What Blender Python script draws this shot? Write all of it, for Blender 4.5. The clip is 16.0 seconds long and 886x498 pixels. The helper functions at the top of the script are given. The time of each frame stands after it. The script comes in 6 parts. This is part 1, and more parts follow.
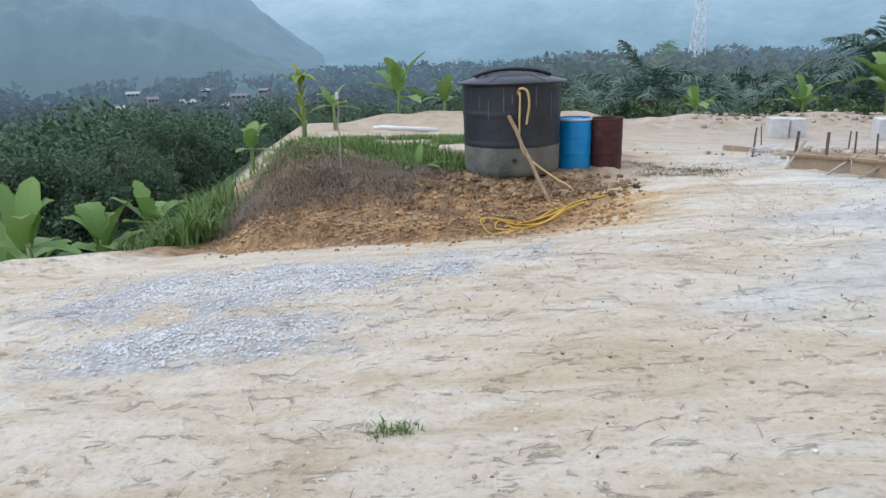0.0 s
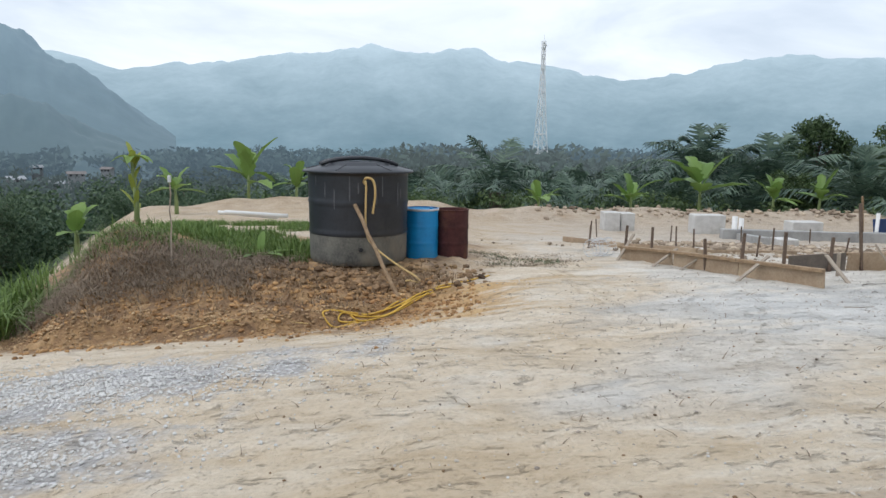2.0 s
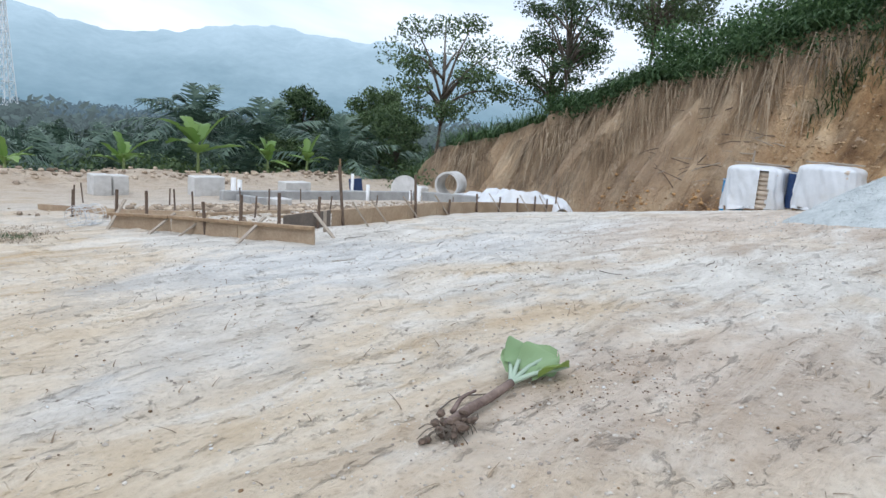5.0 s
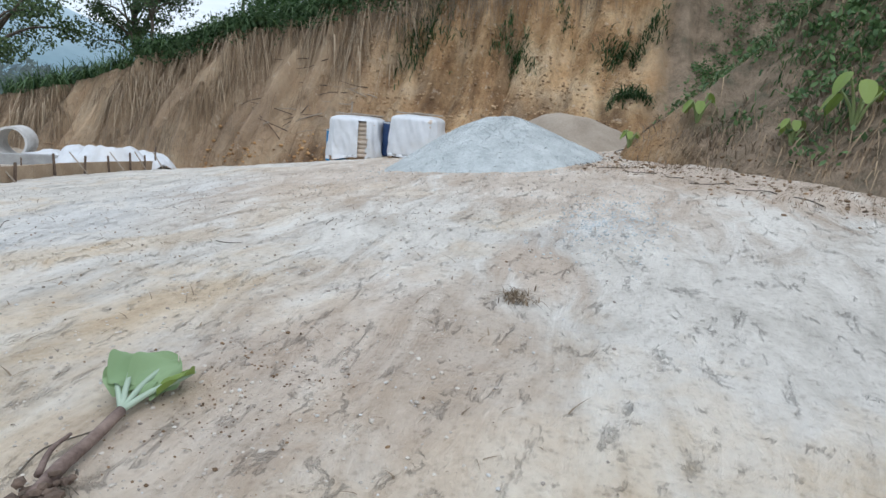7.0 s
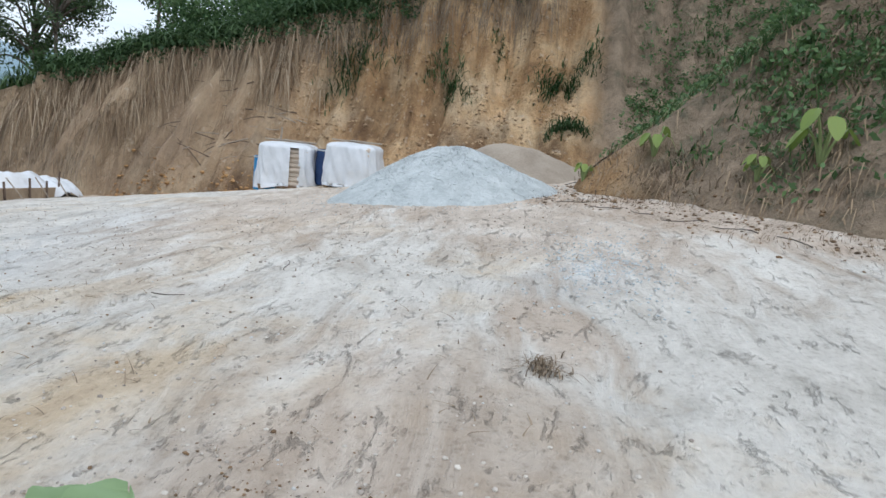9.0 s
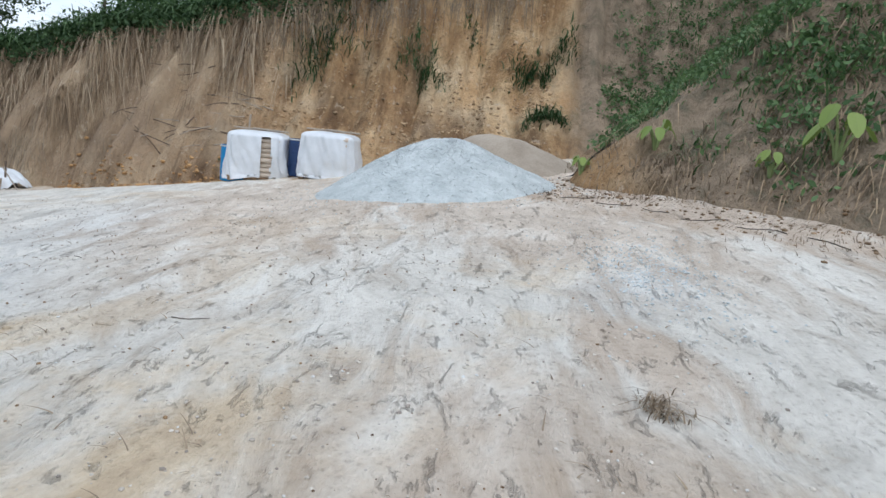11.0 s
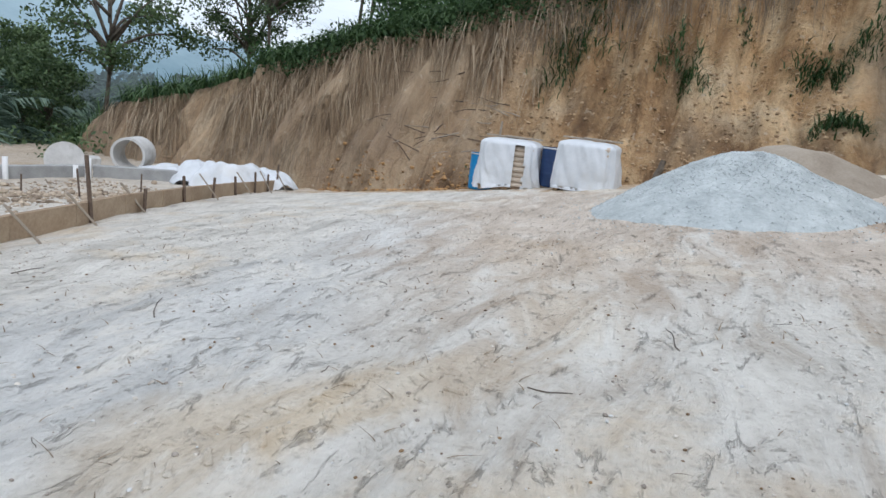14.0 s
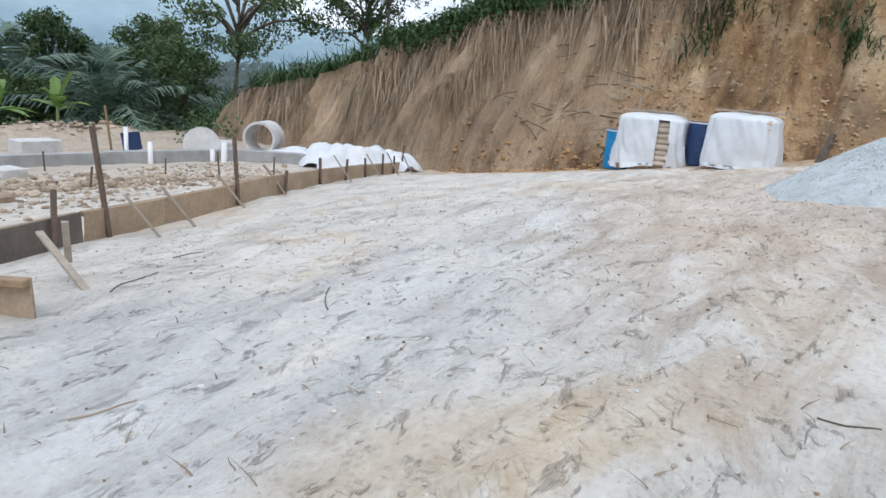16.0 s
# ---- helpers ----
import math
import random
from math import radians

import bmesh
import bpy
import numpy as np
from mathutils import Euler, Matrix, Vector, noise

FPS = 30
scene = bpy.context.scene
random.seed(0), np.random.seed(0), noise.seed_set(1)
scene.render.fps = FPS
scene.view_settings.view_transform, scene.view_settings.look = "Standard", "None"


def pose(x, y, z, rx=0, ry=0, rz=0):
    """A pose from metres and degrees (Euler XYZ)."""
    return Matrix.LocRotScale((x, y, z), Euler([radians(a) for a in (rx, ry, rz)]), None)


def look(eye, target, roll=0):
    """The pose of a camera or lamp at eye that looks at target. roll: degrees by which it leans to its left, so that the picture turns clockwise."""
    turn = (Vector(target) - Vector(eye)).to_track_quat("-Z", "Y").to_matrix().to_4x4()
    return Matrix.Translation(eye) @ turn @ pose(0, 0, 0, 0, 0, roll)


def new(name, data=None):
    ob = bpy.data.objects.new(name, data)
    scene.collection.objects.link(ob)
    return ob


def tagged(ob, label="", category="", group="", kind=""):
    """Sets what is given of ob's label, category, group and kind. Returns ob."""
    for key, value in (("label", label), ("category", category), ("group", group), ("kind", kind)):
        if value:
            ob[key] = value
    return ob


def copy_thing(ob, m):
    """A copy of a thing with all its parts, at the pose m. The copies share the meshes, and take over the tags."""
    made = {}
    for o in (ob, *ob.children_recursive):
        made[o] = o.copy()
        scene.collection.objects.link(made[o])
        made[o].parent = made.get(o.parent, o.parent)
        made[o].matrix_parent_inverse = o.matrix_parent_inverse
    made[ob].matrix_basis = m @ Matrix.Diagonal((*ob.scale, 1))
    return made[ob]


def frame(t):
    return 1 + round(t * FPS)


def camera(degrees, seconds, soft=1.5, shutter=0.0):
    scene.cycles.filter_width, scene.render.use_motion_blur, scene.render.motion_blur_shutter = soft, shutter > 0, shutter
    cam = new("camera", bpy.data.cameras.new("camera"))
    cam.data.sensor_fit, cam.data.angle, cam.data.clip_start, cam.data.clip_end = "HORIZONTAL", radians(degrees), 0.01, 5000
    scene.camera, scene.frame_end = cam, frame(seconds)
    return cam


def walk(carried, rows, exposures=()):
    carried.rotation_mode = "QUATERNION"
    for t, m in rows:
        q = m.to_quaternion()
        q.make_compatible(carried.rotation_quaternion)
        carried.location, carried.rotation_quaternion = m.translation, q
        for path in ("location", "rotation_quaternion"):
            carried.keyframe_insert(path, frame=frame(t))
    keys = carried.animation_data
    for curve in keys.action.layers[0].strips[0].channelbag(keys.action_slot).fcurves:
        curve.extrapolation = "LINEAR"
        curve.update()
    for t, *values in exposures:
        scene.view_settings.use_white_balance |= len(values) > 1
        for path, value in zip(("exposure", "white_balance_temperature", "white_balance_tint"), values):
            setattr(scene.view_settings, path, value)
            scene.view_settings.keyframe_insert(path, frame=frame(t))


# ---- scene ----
cam = camera(67.3, 16.0)
PATH = [
    (0, (-0.215, -0.306, 1.595), (-0.573, 1.581, 1.039), -1.7),
    (0.5, (-0.126, -0.111, 1.607), (-0.39, 1.823, 1.171), -1.9),
    (1, (-0.064, -0.038, 1.593), (-0.171, 1.923, 1.212), -1.9),
    (1.5, (-0.056, 0.001, 1.605), (-0.042, 1.975, 1.285), 0.3),
    (2, (-0.06, 0.031, 1.599), (0.0, 2.007, 1.29), 0.9),
    (2.5, (-0.059, 0.03, 1.597), (0.007, 2.002, 1.271), 0.7),
    (3, (-0.032, 0.031, 1.591), (0.05, 1.998, 1.238), 0.0),
    (3.5, (0.021, 0.057, 1.58), (0.295, 1.996, 1.174), 0.3),
    (4, (0.128, 0.234, 1.556), (0.872, 2.047, 1.158), 3.1),
    (4.5, (0.156, 0.371, 1.572), (1.28, 1.983, 1.2), 1.3),
    (5, (0.204, 0.452, 1.566), (1.55, 1.887, 1.208), 4.1),
    (5.2, (0.296, 0.52, 1.552), (1.758, 1.842, 1.213), 4.3),
    (7.3, (0.675, 0.857, 1.613), (2.58, 1.283, 1.179), 5.1),
    (7.5, (0.73, 0.932, 1.595), (2.632, 1.36, 1.149), 5.2),
    (8, (0.934, 1.061, 1.618), (2.827, 1.56, 1.209), 5.2),
    (8.5, (1.08, 1.187, 1.607), (3.016, 1.571, 1.281), 5.6),
    (8.7, (1.176, 1.298, 1.573), (3.131, 1.584, 1.261), 6.4),
    (10.8, (1.714, 2.177, 1.61), (3.684, 2.3, 1.286), 5.1),
    (11, (1.755, 2.246, 1.611), (3.724, 2.324, 1.269), 6.2),
    (11.5, (1.995, 2.438, 1.578), (3.952, 2.628, 1.209), 4.7),
    (12, (2.163, 2.648, 1.605), (4.099, 2.971, 1.219), 5.9),
    (12.5, (2.281, 2.84, 1.589), (4.219, 3.137, 1.192), 6.0),
    (13, (2.291, 3.042, 1.598), (4.218, 3.37, 1.173), 5.7),
    (13.5, (2.479, 3.265, 1.588), (4.365, 3.766, 1.148), 5.5),
    (14, (2.589, 3.436, 1.584), (4.43, 4.11, 1.187), 6.3),
    (14.5, (2.678, 3.656, 1.544), (4.477, 4.415, 1.112), 5.2),
    (15, (2.722, 3.87, 1.542), (4.506, 4.668, 1.117), 3.0),
    (15.5, (2.8, 4.019, 1.466), (4.527, 4.915, 1.0), 3.1),
    (16, (2.91, 4.191, 1.425), (4.605, 5.138, 0.947), 4.7),
]
walk(cam, [(t, look(eye, target, roll)) for t, eye, target, roll in PATH],
     ((0.0, 0.56, 5950, 14), (0.6, 0.74, 6150, 14), (1.5, 0.60, 6420, 14), (2.0, 0.32, 6480, 13), (3.0, 0.52, 6500, 13), (3.5, 0.64, 6330, 13), (4.5, 0.58, 6120, 13), (7.5, 0.37, 6130, 12), (8.5, 0.40, 6150, 12), (11.0, 0.46, 6100, 12), (13.5, 0.33, 6200, 13), (15.0, 0.44, 6200, 13), (16.0, 0.54, 6180, 14)))

# ---------- world and light ----------
world = bpy.data.worlds.new("overcast_sky")
scene.world = world
world.use_nodes = True
wn = world.node_tree
sky = wn.nodes.new("ShaderNodeTexSky")
sky.sky_type = 'NISHITA'
sky.sun_disc = False
sky.sun_elevation = radians(62)
sky.sun_rotation = radians(240)
sky.air_density = 1.0
sky.dust_density = 2.0
sky.ozone_density = 1.0
bg = wn.nodes["Background"]
bg.inputs["Strength"].default_value = 0.15
# a closed deck of soft cloud with thin bluish breaks
wtc = wn.nodes.new("ShaderNodeTexCoord")
wmap = wn.nodes.new("ShaderNodeMapping")
wmap.inputs["Scale"].default_value = (1.0, 1.0, 3.2)
wn.links.new(wtc.outputs["Generated"], wmap.inputs["Vector"])
wno = wn.nodes.new("ShaderNodeTexNoise")
wno.inputs["Scale"].default_value = 2.6
wno.inputs["Detail"].default_value = 6.0
wno.inputs["Roughness"].default_value = 0.55
wno.inputs["Distortion"].default_value = 0.4
wn.links.new(wmap.outputs[0], wno.inputs["Vector"])
wra = wn.nodes.new("ShaderNodeValToRGB")
wra.color_ramp.elements[0].position = 0.32
wra.color_ramp.elements[0].color = (0.60, 0.69, 0.78, 1)
wra.color_ramp.elements[1].position = 0.58
wra.color_ramp.elements[1].color = (0.87, 0.95, 1.0, 1)
wn.links.new(wno.outputs["Fac"], wra.inputs[0])
wsc = wn.nodes.new("ShaderNodeVectorMath")
wsc.operation = 'SCALE'
wsc.inputs["Scale"].default_value = 6.3
wn.links.new(wra.outputs[0], wsc.inputs[0])
wmx = wn.nodes.new("ShaderNodeMix")
wmx.data_type = 'RGBA'
wmx.inputs[0].default_value = 0.88
wn.links.new(sky.outputs[0], wmx.inputs[6])
wn.links.new(wsc.outputs[0], wmx.inputs[7])
wn.links.new(wmx.outputs[2], bg.inputs["Color"])
sun_data = bpy.data.lights.new("sun", 'SUN')
sun_data.energy = 0.75
sun_data.angle = radians(40)
sun_data.color = (1.0, 0.985, 0.96)
sun = new("sun", sun_data)
sun.matrix_world = look((-24, -14, 52), (0, 0, 0))

# ---------- materials ----------
def node(nt, kind, **inputs):
    n = nt.nodes.new(kind)
    for key, value in inputs.items():
        n.inputs[key.replace("_", " ")].default_value = value
    return n


def blank(name, rough=0.9, metal=0.0):
    m = bpy.data.materials.new(name)
    m.use_nodes = True
    nt = m.node_tree
    b = nt.nodes["Principled BSDF"]
    b.inputs["Roughness"].default_value = rough
    b.inputs["Metallic"].default_value = metal
    return m, nt, b


def coords(nt, mode="Object"):
    return nt.nodes.new("ShaderNodeTexCoord").outputs[mode]


def ramp(nt, fac, stops):
    r = nt.nodes.new("ShaderNodeValToRGB")
    while len(r.color_ramp.elements) < len(stops):
        r.color_ramp.elements.new(0.5)
    for e, (p, c) in zip(r.color_ramp.elements, stops):
        e.position = p
        e.color = (*c, 1) if len(c) == 3 else c
    nt.links.new(fac, r.inputs[0])
    return r.outputs[0]


def noise_out(nt, vec, scale, detail=5.0, rough=0.6, dist=0.0):
    n = nt.nodes.new("ShaderNodeTexNoise")
    n.inputs["Scale"].default_value = scale
    n.inputs["Detail"].default_value = detail
    n.inputs["Roughness"].default_value = rough
    n.inputs["Distortion"].default_value = dist
    nt.links.new(vec, n.inputs["Vector"])
    return n.outputs["Fac"]


def mix(nt, fac, a, b, mode='MIX'):
    n = nt.nodes.new("ShaderNodeMix")
    n.data_type = 'RGBA'
    n.blend_type = mode
    for sock, v in ((n.inputs[0], fac), (n.inputs[6], a), (n.inputs[7], b)):
        if isinstance(v, (int, float)):
            sock.default_value = v
        elif isinstance(v, tuple):
            sock.default_value = (*v, 1)
        else:
            nt.links.new(v, sock)
    return n.outputs[2]


def math_node(nt, op, a, b=0.0, clamp=False):
    n = nt.nodes.new("ShaderNodeMath")
    n.operation = op
    n.use_clamp = clamp
    for sock, v in zip(n.inputs, (a, b)):
        if isinstance(v, (int, float)):
            sock.default_value = v
        else:
            nt.links.new(v, sock)
    return n.outputs[0]


def bump(nt, bsdf, height, strength=0.5, distance=0.02):
    b = nt.nodes.new("ShaderNodeBump")
    b.inputs["Strength"].default_value = strength
    b.inputs["Distance"].default_value = distance
    nt.links.new(height, b.inputs["Height"])
    nt.links.new(b.outputs[0], bsdf.inputs["Normal"])


def grainy(name, dark, light, scale=6.0, rough=0.85, metal=0.0, fine=40.0, bump_by=0.3, bump_d=0.01, stain=None, mode="Object", lumps=0.0):
    """Two-scale noise colour between two tones, optional stain colour, fine bump."""
    m, nt, b = blank(name, rough, metal)
    v = coords(nt, mode)
    big = noise_out(nt, v, scale, 4)
    small = noise_out(nt, v, fine, 3)
    both = math_node(nt, 'ADD', math_node(nt, 'MULTIPLY', big, 0.65), math_node(nt, 'MULTIPLY', small, 0.35))
    col = ramp(nt, both, [(0.35, dark), (0.65, light)])
    if stain:
        s = ramp(nt, noise_out(nt, v, scale * 0.35, 5, 0.65), [(0.52, (0, 0, 0)), (0.68, (1, 1, 1))])
        col = mix(nt, s, col, stain)
    if lumps:
        isl = nt.nodes.new("ShaderNodeNewGeometry").outputs["Random Per Island"]
        col = mix(nt, lumps, col, ramp(nt, isl, [(0.0, (0.42, 0.38, 0.36)), (0.5, (0.92, 0.90, 0.88)), (1.0, (1.25, 1.25, 1.25))]), 'MULTIPLY')
    nt.links.new(col, b.inputs["Base Color"])
    bump(nt, b, both, bump_by, bump_d)
    return m


def leafy(name, dark, light, rough=0.55, trans=0.15):
    """Foliage: tone varies from leaf to leaf."""
    m, nt, b = blank(name, rough)
    geo = nt.nodes.new("ShaderNodeNewGeometry")
    inf = nt.nodes.new("ShaderNodeObjectInfo")
    f = math_node(nt, 'ADD', math_node(nt, 'MULTIPLY', geo.outputs["Random Per Island"], 0.7),
                  math_node(nt, 'MULTIPLY', inf.outputs["Random"], 0.3))
    col = ramp(nt, f, [(0.1, dark), (0.9, light)])
    nt.links.new(col, b.inputs["Base Color"])
    b.inputs["Specular IOR Level"].default_value = 0.3
    b.inputs["Subsurface Weight"].default_value = 0.0
    tr = nt.nodes.new("ShaderNodeBsdfTranslucent")
    nt.links.new(col, tr.inputs["Color"])
    ms = nt.nodes.new("ShaderNodeMixShader")
    ms.inputs[0].default_value = trans
    out = nt.nodes["Material Output"]
    nt.links.new(b.outputs[0], ms.inputs[1])
    nt.links.new(tr.outputs[0], ms.inputs[2])
    nt.links.new(ms.outputs[0], out.inputs["Surface"])
    return m


def patch(nt, v, warp, cx, cy, rx, ry, turn, soft=0.55):
    """Mask of a ragged oval patch on the ground."""
    mp = nt.nodes.new("ShaderNodeMapping")
    mp.vector_type = 'TEXTURE'
    mp.inputs["Location"].default_value = (cx, cy, 0)
    mp.inputs["Rotation"].default_value = (0, 0, radians(turn))
    mp.inputs["Scale"].default_value = (rx, ry, 50.0)
    nt.links.new(v, mp.inputs["Vector"])
    ln = nt.nodes.new("ShaderNodeVectorMath")
    ln.operation = 'LENGTH'
    nt.links.new(mp.outputs[0], ln.inputs[0])
    d = math_node(nt, 'ADD', ln.outputs["Value"], math_node(nt, 'MULTIPLY', math_node(nt, 'SUBTRACT', warp, 0.5), 3.0))
    return ramp(nt, math_node(nt, 'MULTIPLY', d, 0.5), [(0.5 - soft * 0.4, (1, 1, 1)), (0.5 + soft * 0.3, (0, 0, 0))])


def scribble(nt, v, turn, stretch, scale, width, share, seed):
    """Mask of broken thin lines: drag marks, dried cracks and the edges of tyre prints."""
    mp = nt.nodes.new("ShaderNodeMapping")
    mp.inputs["Location"].default_value = (seed * 3.1, seed * 1.7, 0)
    mp.inputs["Rotation"].default_value = (0, 0, turn)
    mp.inputs["Scale"].default_value = (1.0, stretch, 1.0)
    nt.links.new(v, mp.inputs["Vector"])
    n = noise_out(nt, mp.outputs[0], scale, 6, 0.62, 0.5)
    off = math_node(nt, 'ABSOLUTE', math_node(nt, 'SUBTRACT', n, 0.5))
    line = ramp(nt, off, [(width * 0.2, (1, 1, 1)), (width * 1.3, (0, 0, 0))])
    where = ramp(nt, noise_out(nt, mp.outputs[0], scale * 1.3 + seed, 4, 0.6), [(1 - share - 0.04, (0, 0, 0)), (1 - share + 0.05, (1, 1, 1))])
    return math_node(nt, 'MULTIPLY', line, where)


def ground_material():
    """Bare cut earth: pale grey dried silt over buff and yellow clay, gravel on the track, tyre-worn patches."""
    m, nt, b = blank("bare_earth", 0.95)
    v = coords(nt)
    sep = nt.nodes.new("ShaderNodeSeparateXYZ")
    nt.links.new(v, sep.inputs[0])
    x, y = sep.outputs[0], sep.outputs[1]
    big = noise_out(nt, v, 0.33, 5, 0.62, 0.6)
    mid = noise_out(nt, v, 1.7, 6, 0.65, 0.4)
    fine = noise_out(nt, v, 12.0, 7, 0.72)
    # wheel-drawn mottling: longer along the drive than across it
    mw = nt.nodes.new("ShaderNodeMapping")
    mw.inputs["Rotation"].default_value = (0, 0, -0.55)
    mw.inputs["Scale"].default_value = (0.55, 1.6, 1.0)
    nt.links.new(v, mw.inputs["Vector"])
    drawn = noise_out(nt, mw.outputs[0], 1.5, 8, 0.68, 0.7)
    clay = ramp(nt, drawn, [(0.34, (0.49, 0.385, 0.262)), (0.46, (0.61, 0.505, 0.372)), (0.56, (0.67, 0.58, 0.46)), (0.68, (0.72, 0.645, 0.535))])
    silt = ramp(nt, drawn, [(0.34, (0.47, 0.442, 0.390)), (0.46, (0.595, 0.562, 0.503)), (0.56, (0.675, 0.640, 0.578)), (0.68, (0.735, 0.705, 0.640))])
    side = nt.nodes.new("ShaderNodeMapRange")
    side.inputs["From Min"].default_value = 0.0
    side.inputs["From Max"].default_value = 5.0
    side.inputs["To Min"].default_value = -0.16
    side.inputs["To Max"].default_value = 0.04
    nt.links.new(x, side.inputs["Value"])
    blend = math_node(nt, 'ADD', math_node(nt, 'ADD', math_node(nt, 'MULTIPLY', big, 0.6), math_node(nt, 'MULTIPLY', mid, 0.4)), side.outputs[0])
    col = mix(nt, ramp(nt, blend, [(0.39, (0, 0, 0)), (0.52, (1, 1, 1))]), clay, silt)
    # bluish dried slurry, left where water stood
    slurry = ramp(nt, drawn, [(0.35, (0.48, 0.478, 0.46)), (0.65, (0.70, 0.70, 0.68))])
    for cx, cy, rx, ry, turn, k in ((2.4, 5.0, 1.5, 0.7, 40, 0.5), (1.1, 4.25, 0.5, 0.3, 20, 0.5), (6.2, 6.2, 1.5, 0.8, 30, 0.65), (4.4, 6.6, 1.6, 0.9, 35, 0.75),
                                    (3.2, 7.2, 1.4, 0.7, 20, 0.7), (6.9, 0.9, 0.8, 0.5, -20, 0.6), (9.0, 6.4, 2.0, 0.9, 15, 0.5)):
        col = mix(nt, math_node(nt, 'MULTIPLY', patch(nt, v, drawn, cx, cy, rx, ry, turn), k), col, slurry)
    # orange clay close to the bank
    d = nt.nodes.new("ShaderNodeVectorMath")
    d.operation = 'DISTANCE'
    nt.links.new(v, d.inputs[0])
    d.inputs[1].default_value = (-0.1, 8.7, -0.5)
    near = math_node(nt, 'ADD', math_node(nt, 'MULTIPLY', d.outputs["Value"], 0.21), math_node(nt, 'MULTIPLY', drawn, 1.3))
    col = mix(nt, ramp(nt, near, [(0.80, (1, 1, 1)), (2.0, (0, 0, 0))]), col, ramp(nt, mid, [(0.3, (0.50, 0.30, 0.125)), (0.7, (0.63, 0.45, 0.24))]))
    # scraped yellow and tan clay, and browner trodden soil
    tan = ramp(nt, drawn, [(0.35, (0.53, 0.41, 0.27)), (0.65, (0.69, 0.58, 0.43))])
    for cx, cy, rx, ry, turn, k in ((4.8, 5.15, 0.65, 0.36, -35, 0.55), (5.5, 4.6, 0.75, 0.32, -35, 0.55), (4.2, 3.3, 0.62, 0.17, -18, 0.95), (4.9, 4.82, 0.40, 0.16, 0, 0.7),
                                    (6.9, 4.1, 0.7, 0.4, 20, 0.45), (0.9, 3.0, 1.5, 0.6, 10, 0.7), (-0.4, 3.6, 1.2, 0.45, 15, 0.6), (1.76, 8.4, 0.9, 0.5, 0, 0.55), (8.6, 4.6, 1.4, 0.5, 20, 0.4)):
        col = mix(nt, math_node(nt, 'MULTIPLY', patch(nt, v, drawn, cx, cy, rx, ry, turn), k), col, tan)
    trodden = ramp(nt, drawn, [(0.35, (0.455, 0.355, 0.268)), (0.65, (0.645, 0.54, 0.44))])
    for cx, cy, rx, ry, turn, k in ((5.4, 1.2, 0.7, 0.28, 25, 0.8), (4.0, 1.6, 1.5, 0.7, 25, 0.5), (3.3, 2.3, 0.8, 0.45, 0, 0.45), (3.2, 2.1, 1.9, 0.9, 10, 0.4), (9.6, 1.4, 3.2, 1.5, 30, 0.7), (11.5, 5.2, 4.6, 1.7, 12, 0.7), (10.2, -0.6, 3.8, 1.0, 35, 0.9), (15.0, 0.9, 3.0, 1.0, -5, 0.9)):
        col = mix(nt, math_node(nt, 'MULTIPLY', patch(nt, v, drawn, cx, cy, rx, ry, turn), k), col, trodden)
    talus = ramp(nt, drawn, [(0.35, (0.40, 0.255, 0.13)), (0.65, (0.58, 0.42, 0.255))])
    for cx, cy, rx, ry, turn, k in ((18.6, 9.5, 1.7, 5.0, -8, 0.85), (18.4, 4.0, 1.6, 3.0, 0, 0.7)):
        col = mix(nt, math_node(nt, 'MULTIPLY', patch(nt, v, drawn, cx, cy, rx, ry, turn), k), col, talus)
    # pale crushed stone on the track
    gmask = math_node(nt, 'MAXIMUM', patch(nt, v, mid, -3.1, 5.5, 2.3, 0.75, 12, 0.3), patch(nt, v, mid, -2.9, 3.9, 1.4, 0.55, 10, 0.3))
    gmask = math_node(nt, 'MULTIPLY', gmask, ramp(nt, noise_out(nt, v, 1.4, 6, 0.7, 0.6), [(0.36, (0.15, 0.15, 0.15)), (0.52, (1, 1, 1))]))
    vor = nt.nodes.new("ShaderNodeTexVoronoi")
    vor.inputs["Scale"].default_value = 20.0
    nt.links.new(v, vor.inputs["Vector"])
    stone = ramp(nt, vor.outputs["Distance"], [(0.05, (0.67, 0.67, 0.68)), (0.6, (0.40, 0.385, 0.37))])
    col = mix(nt, gmask, col, stone)
    # root-matted soil on the face of the bank
    yy = math_node(nt, 'ADD', y, math_node(nt, 'MULTIPLY', mid, 1.6))
    by = math_node(nt, 'MULTIPLY', ramp(nt, math_node(nt, 'MULTIPLY', yy, 0.05), [(0.405, (0, 0, 0)), (0.43, (1, 1, 1))]),
                   ramp(nt, math_node(nt, 'MULTIPLY', yy, 0.05), [(0.72, (1, 1, 1)), (0.80, (0, 0, 0))]))
    xx = math_node(nt, 'ADD', math_node(nt, 'ADD', x, math_node(nt, 'MULTIPLY', mid, 1.4)), math_node(nt, 'MULTIPLY', y, -0.25))
    bx = ramp(nt, math_node(nt, 'ADD', math_node(nt, 'MULTIPLY', xx, 0.05), 0.6), [(0.50, (1, 1, 1)), (0.56, (0, 0, 0))])
    soil = ramp(nt, noise_out(nt, v, 2.6, 6, 0.7, 0.5), [(0.30, (0.10, 0.06, 0.035)), (0.45, (0.25, 0.15, 0.078)), (0.60, (0.42, 0.265, 0.13)), (0.8, (0.52, 0.36, 0.20))])
    col = mix(nt, math_node(nt, 'MULTIPLY', by, bx), col, soil)
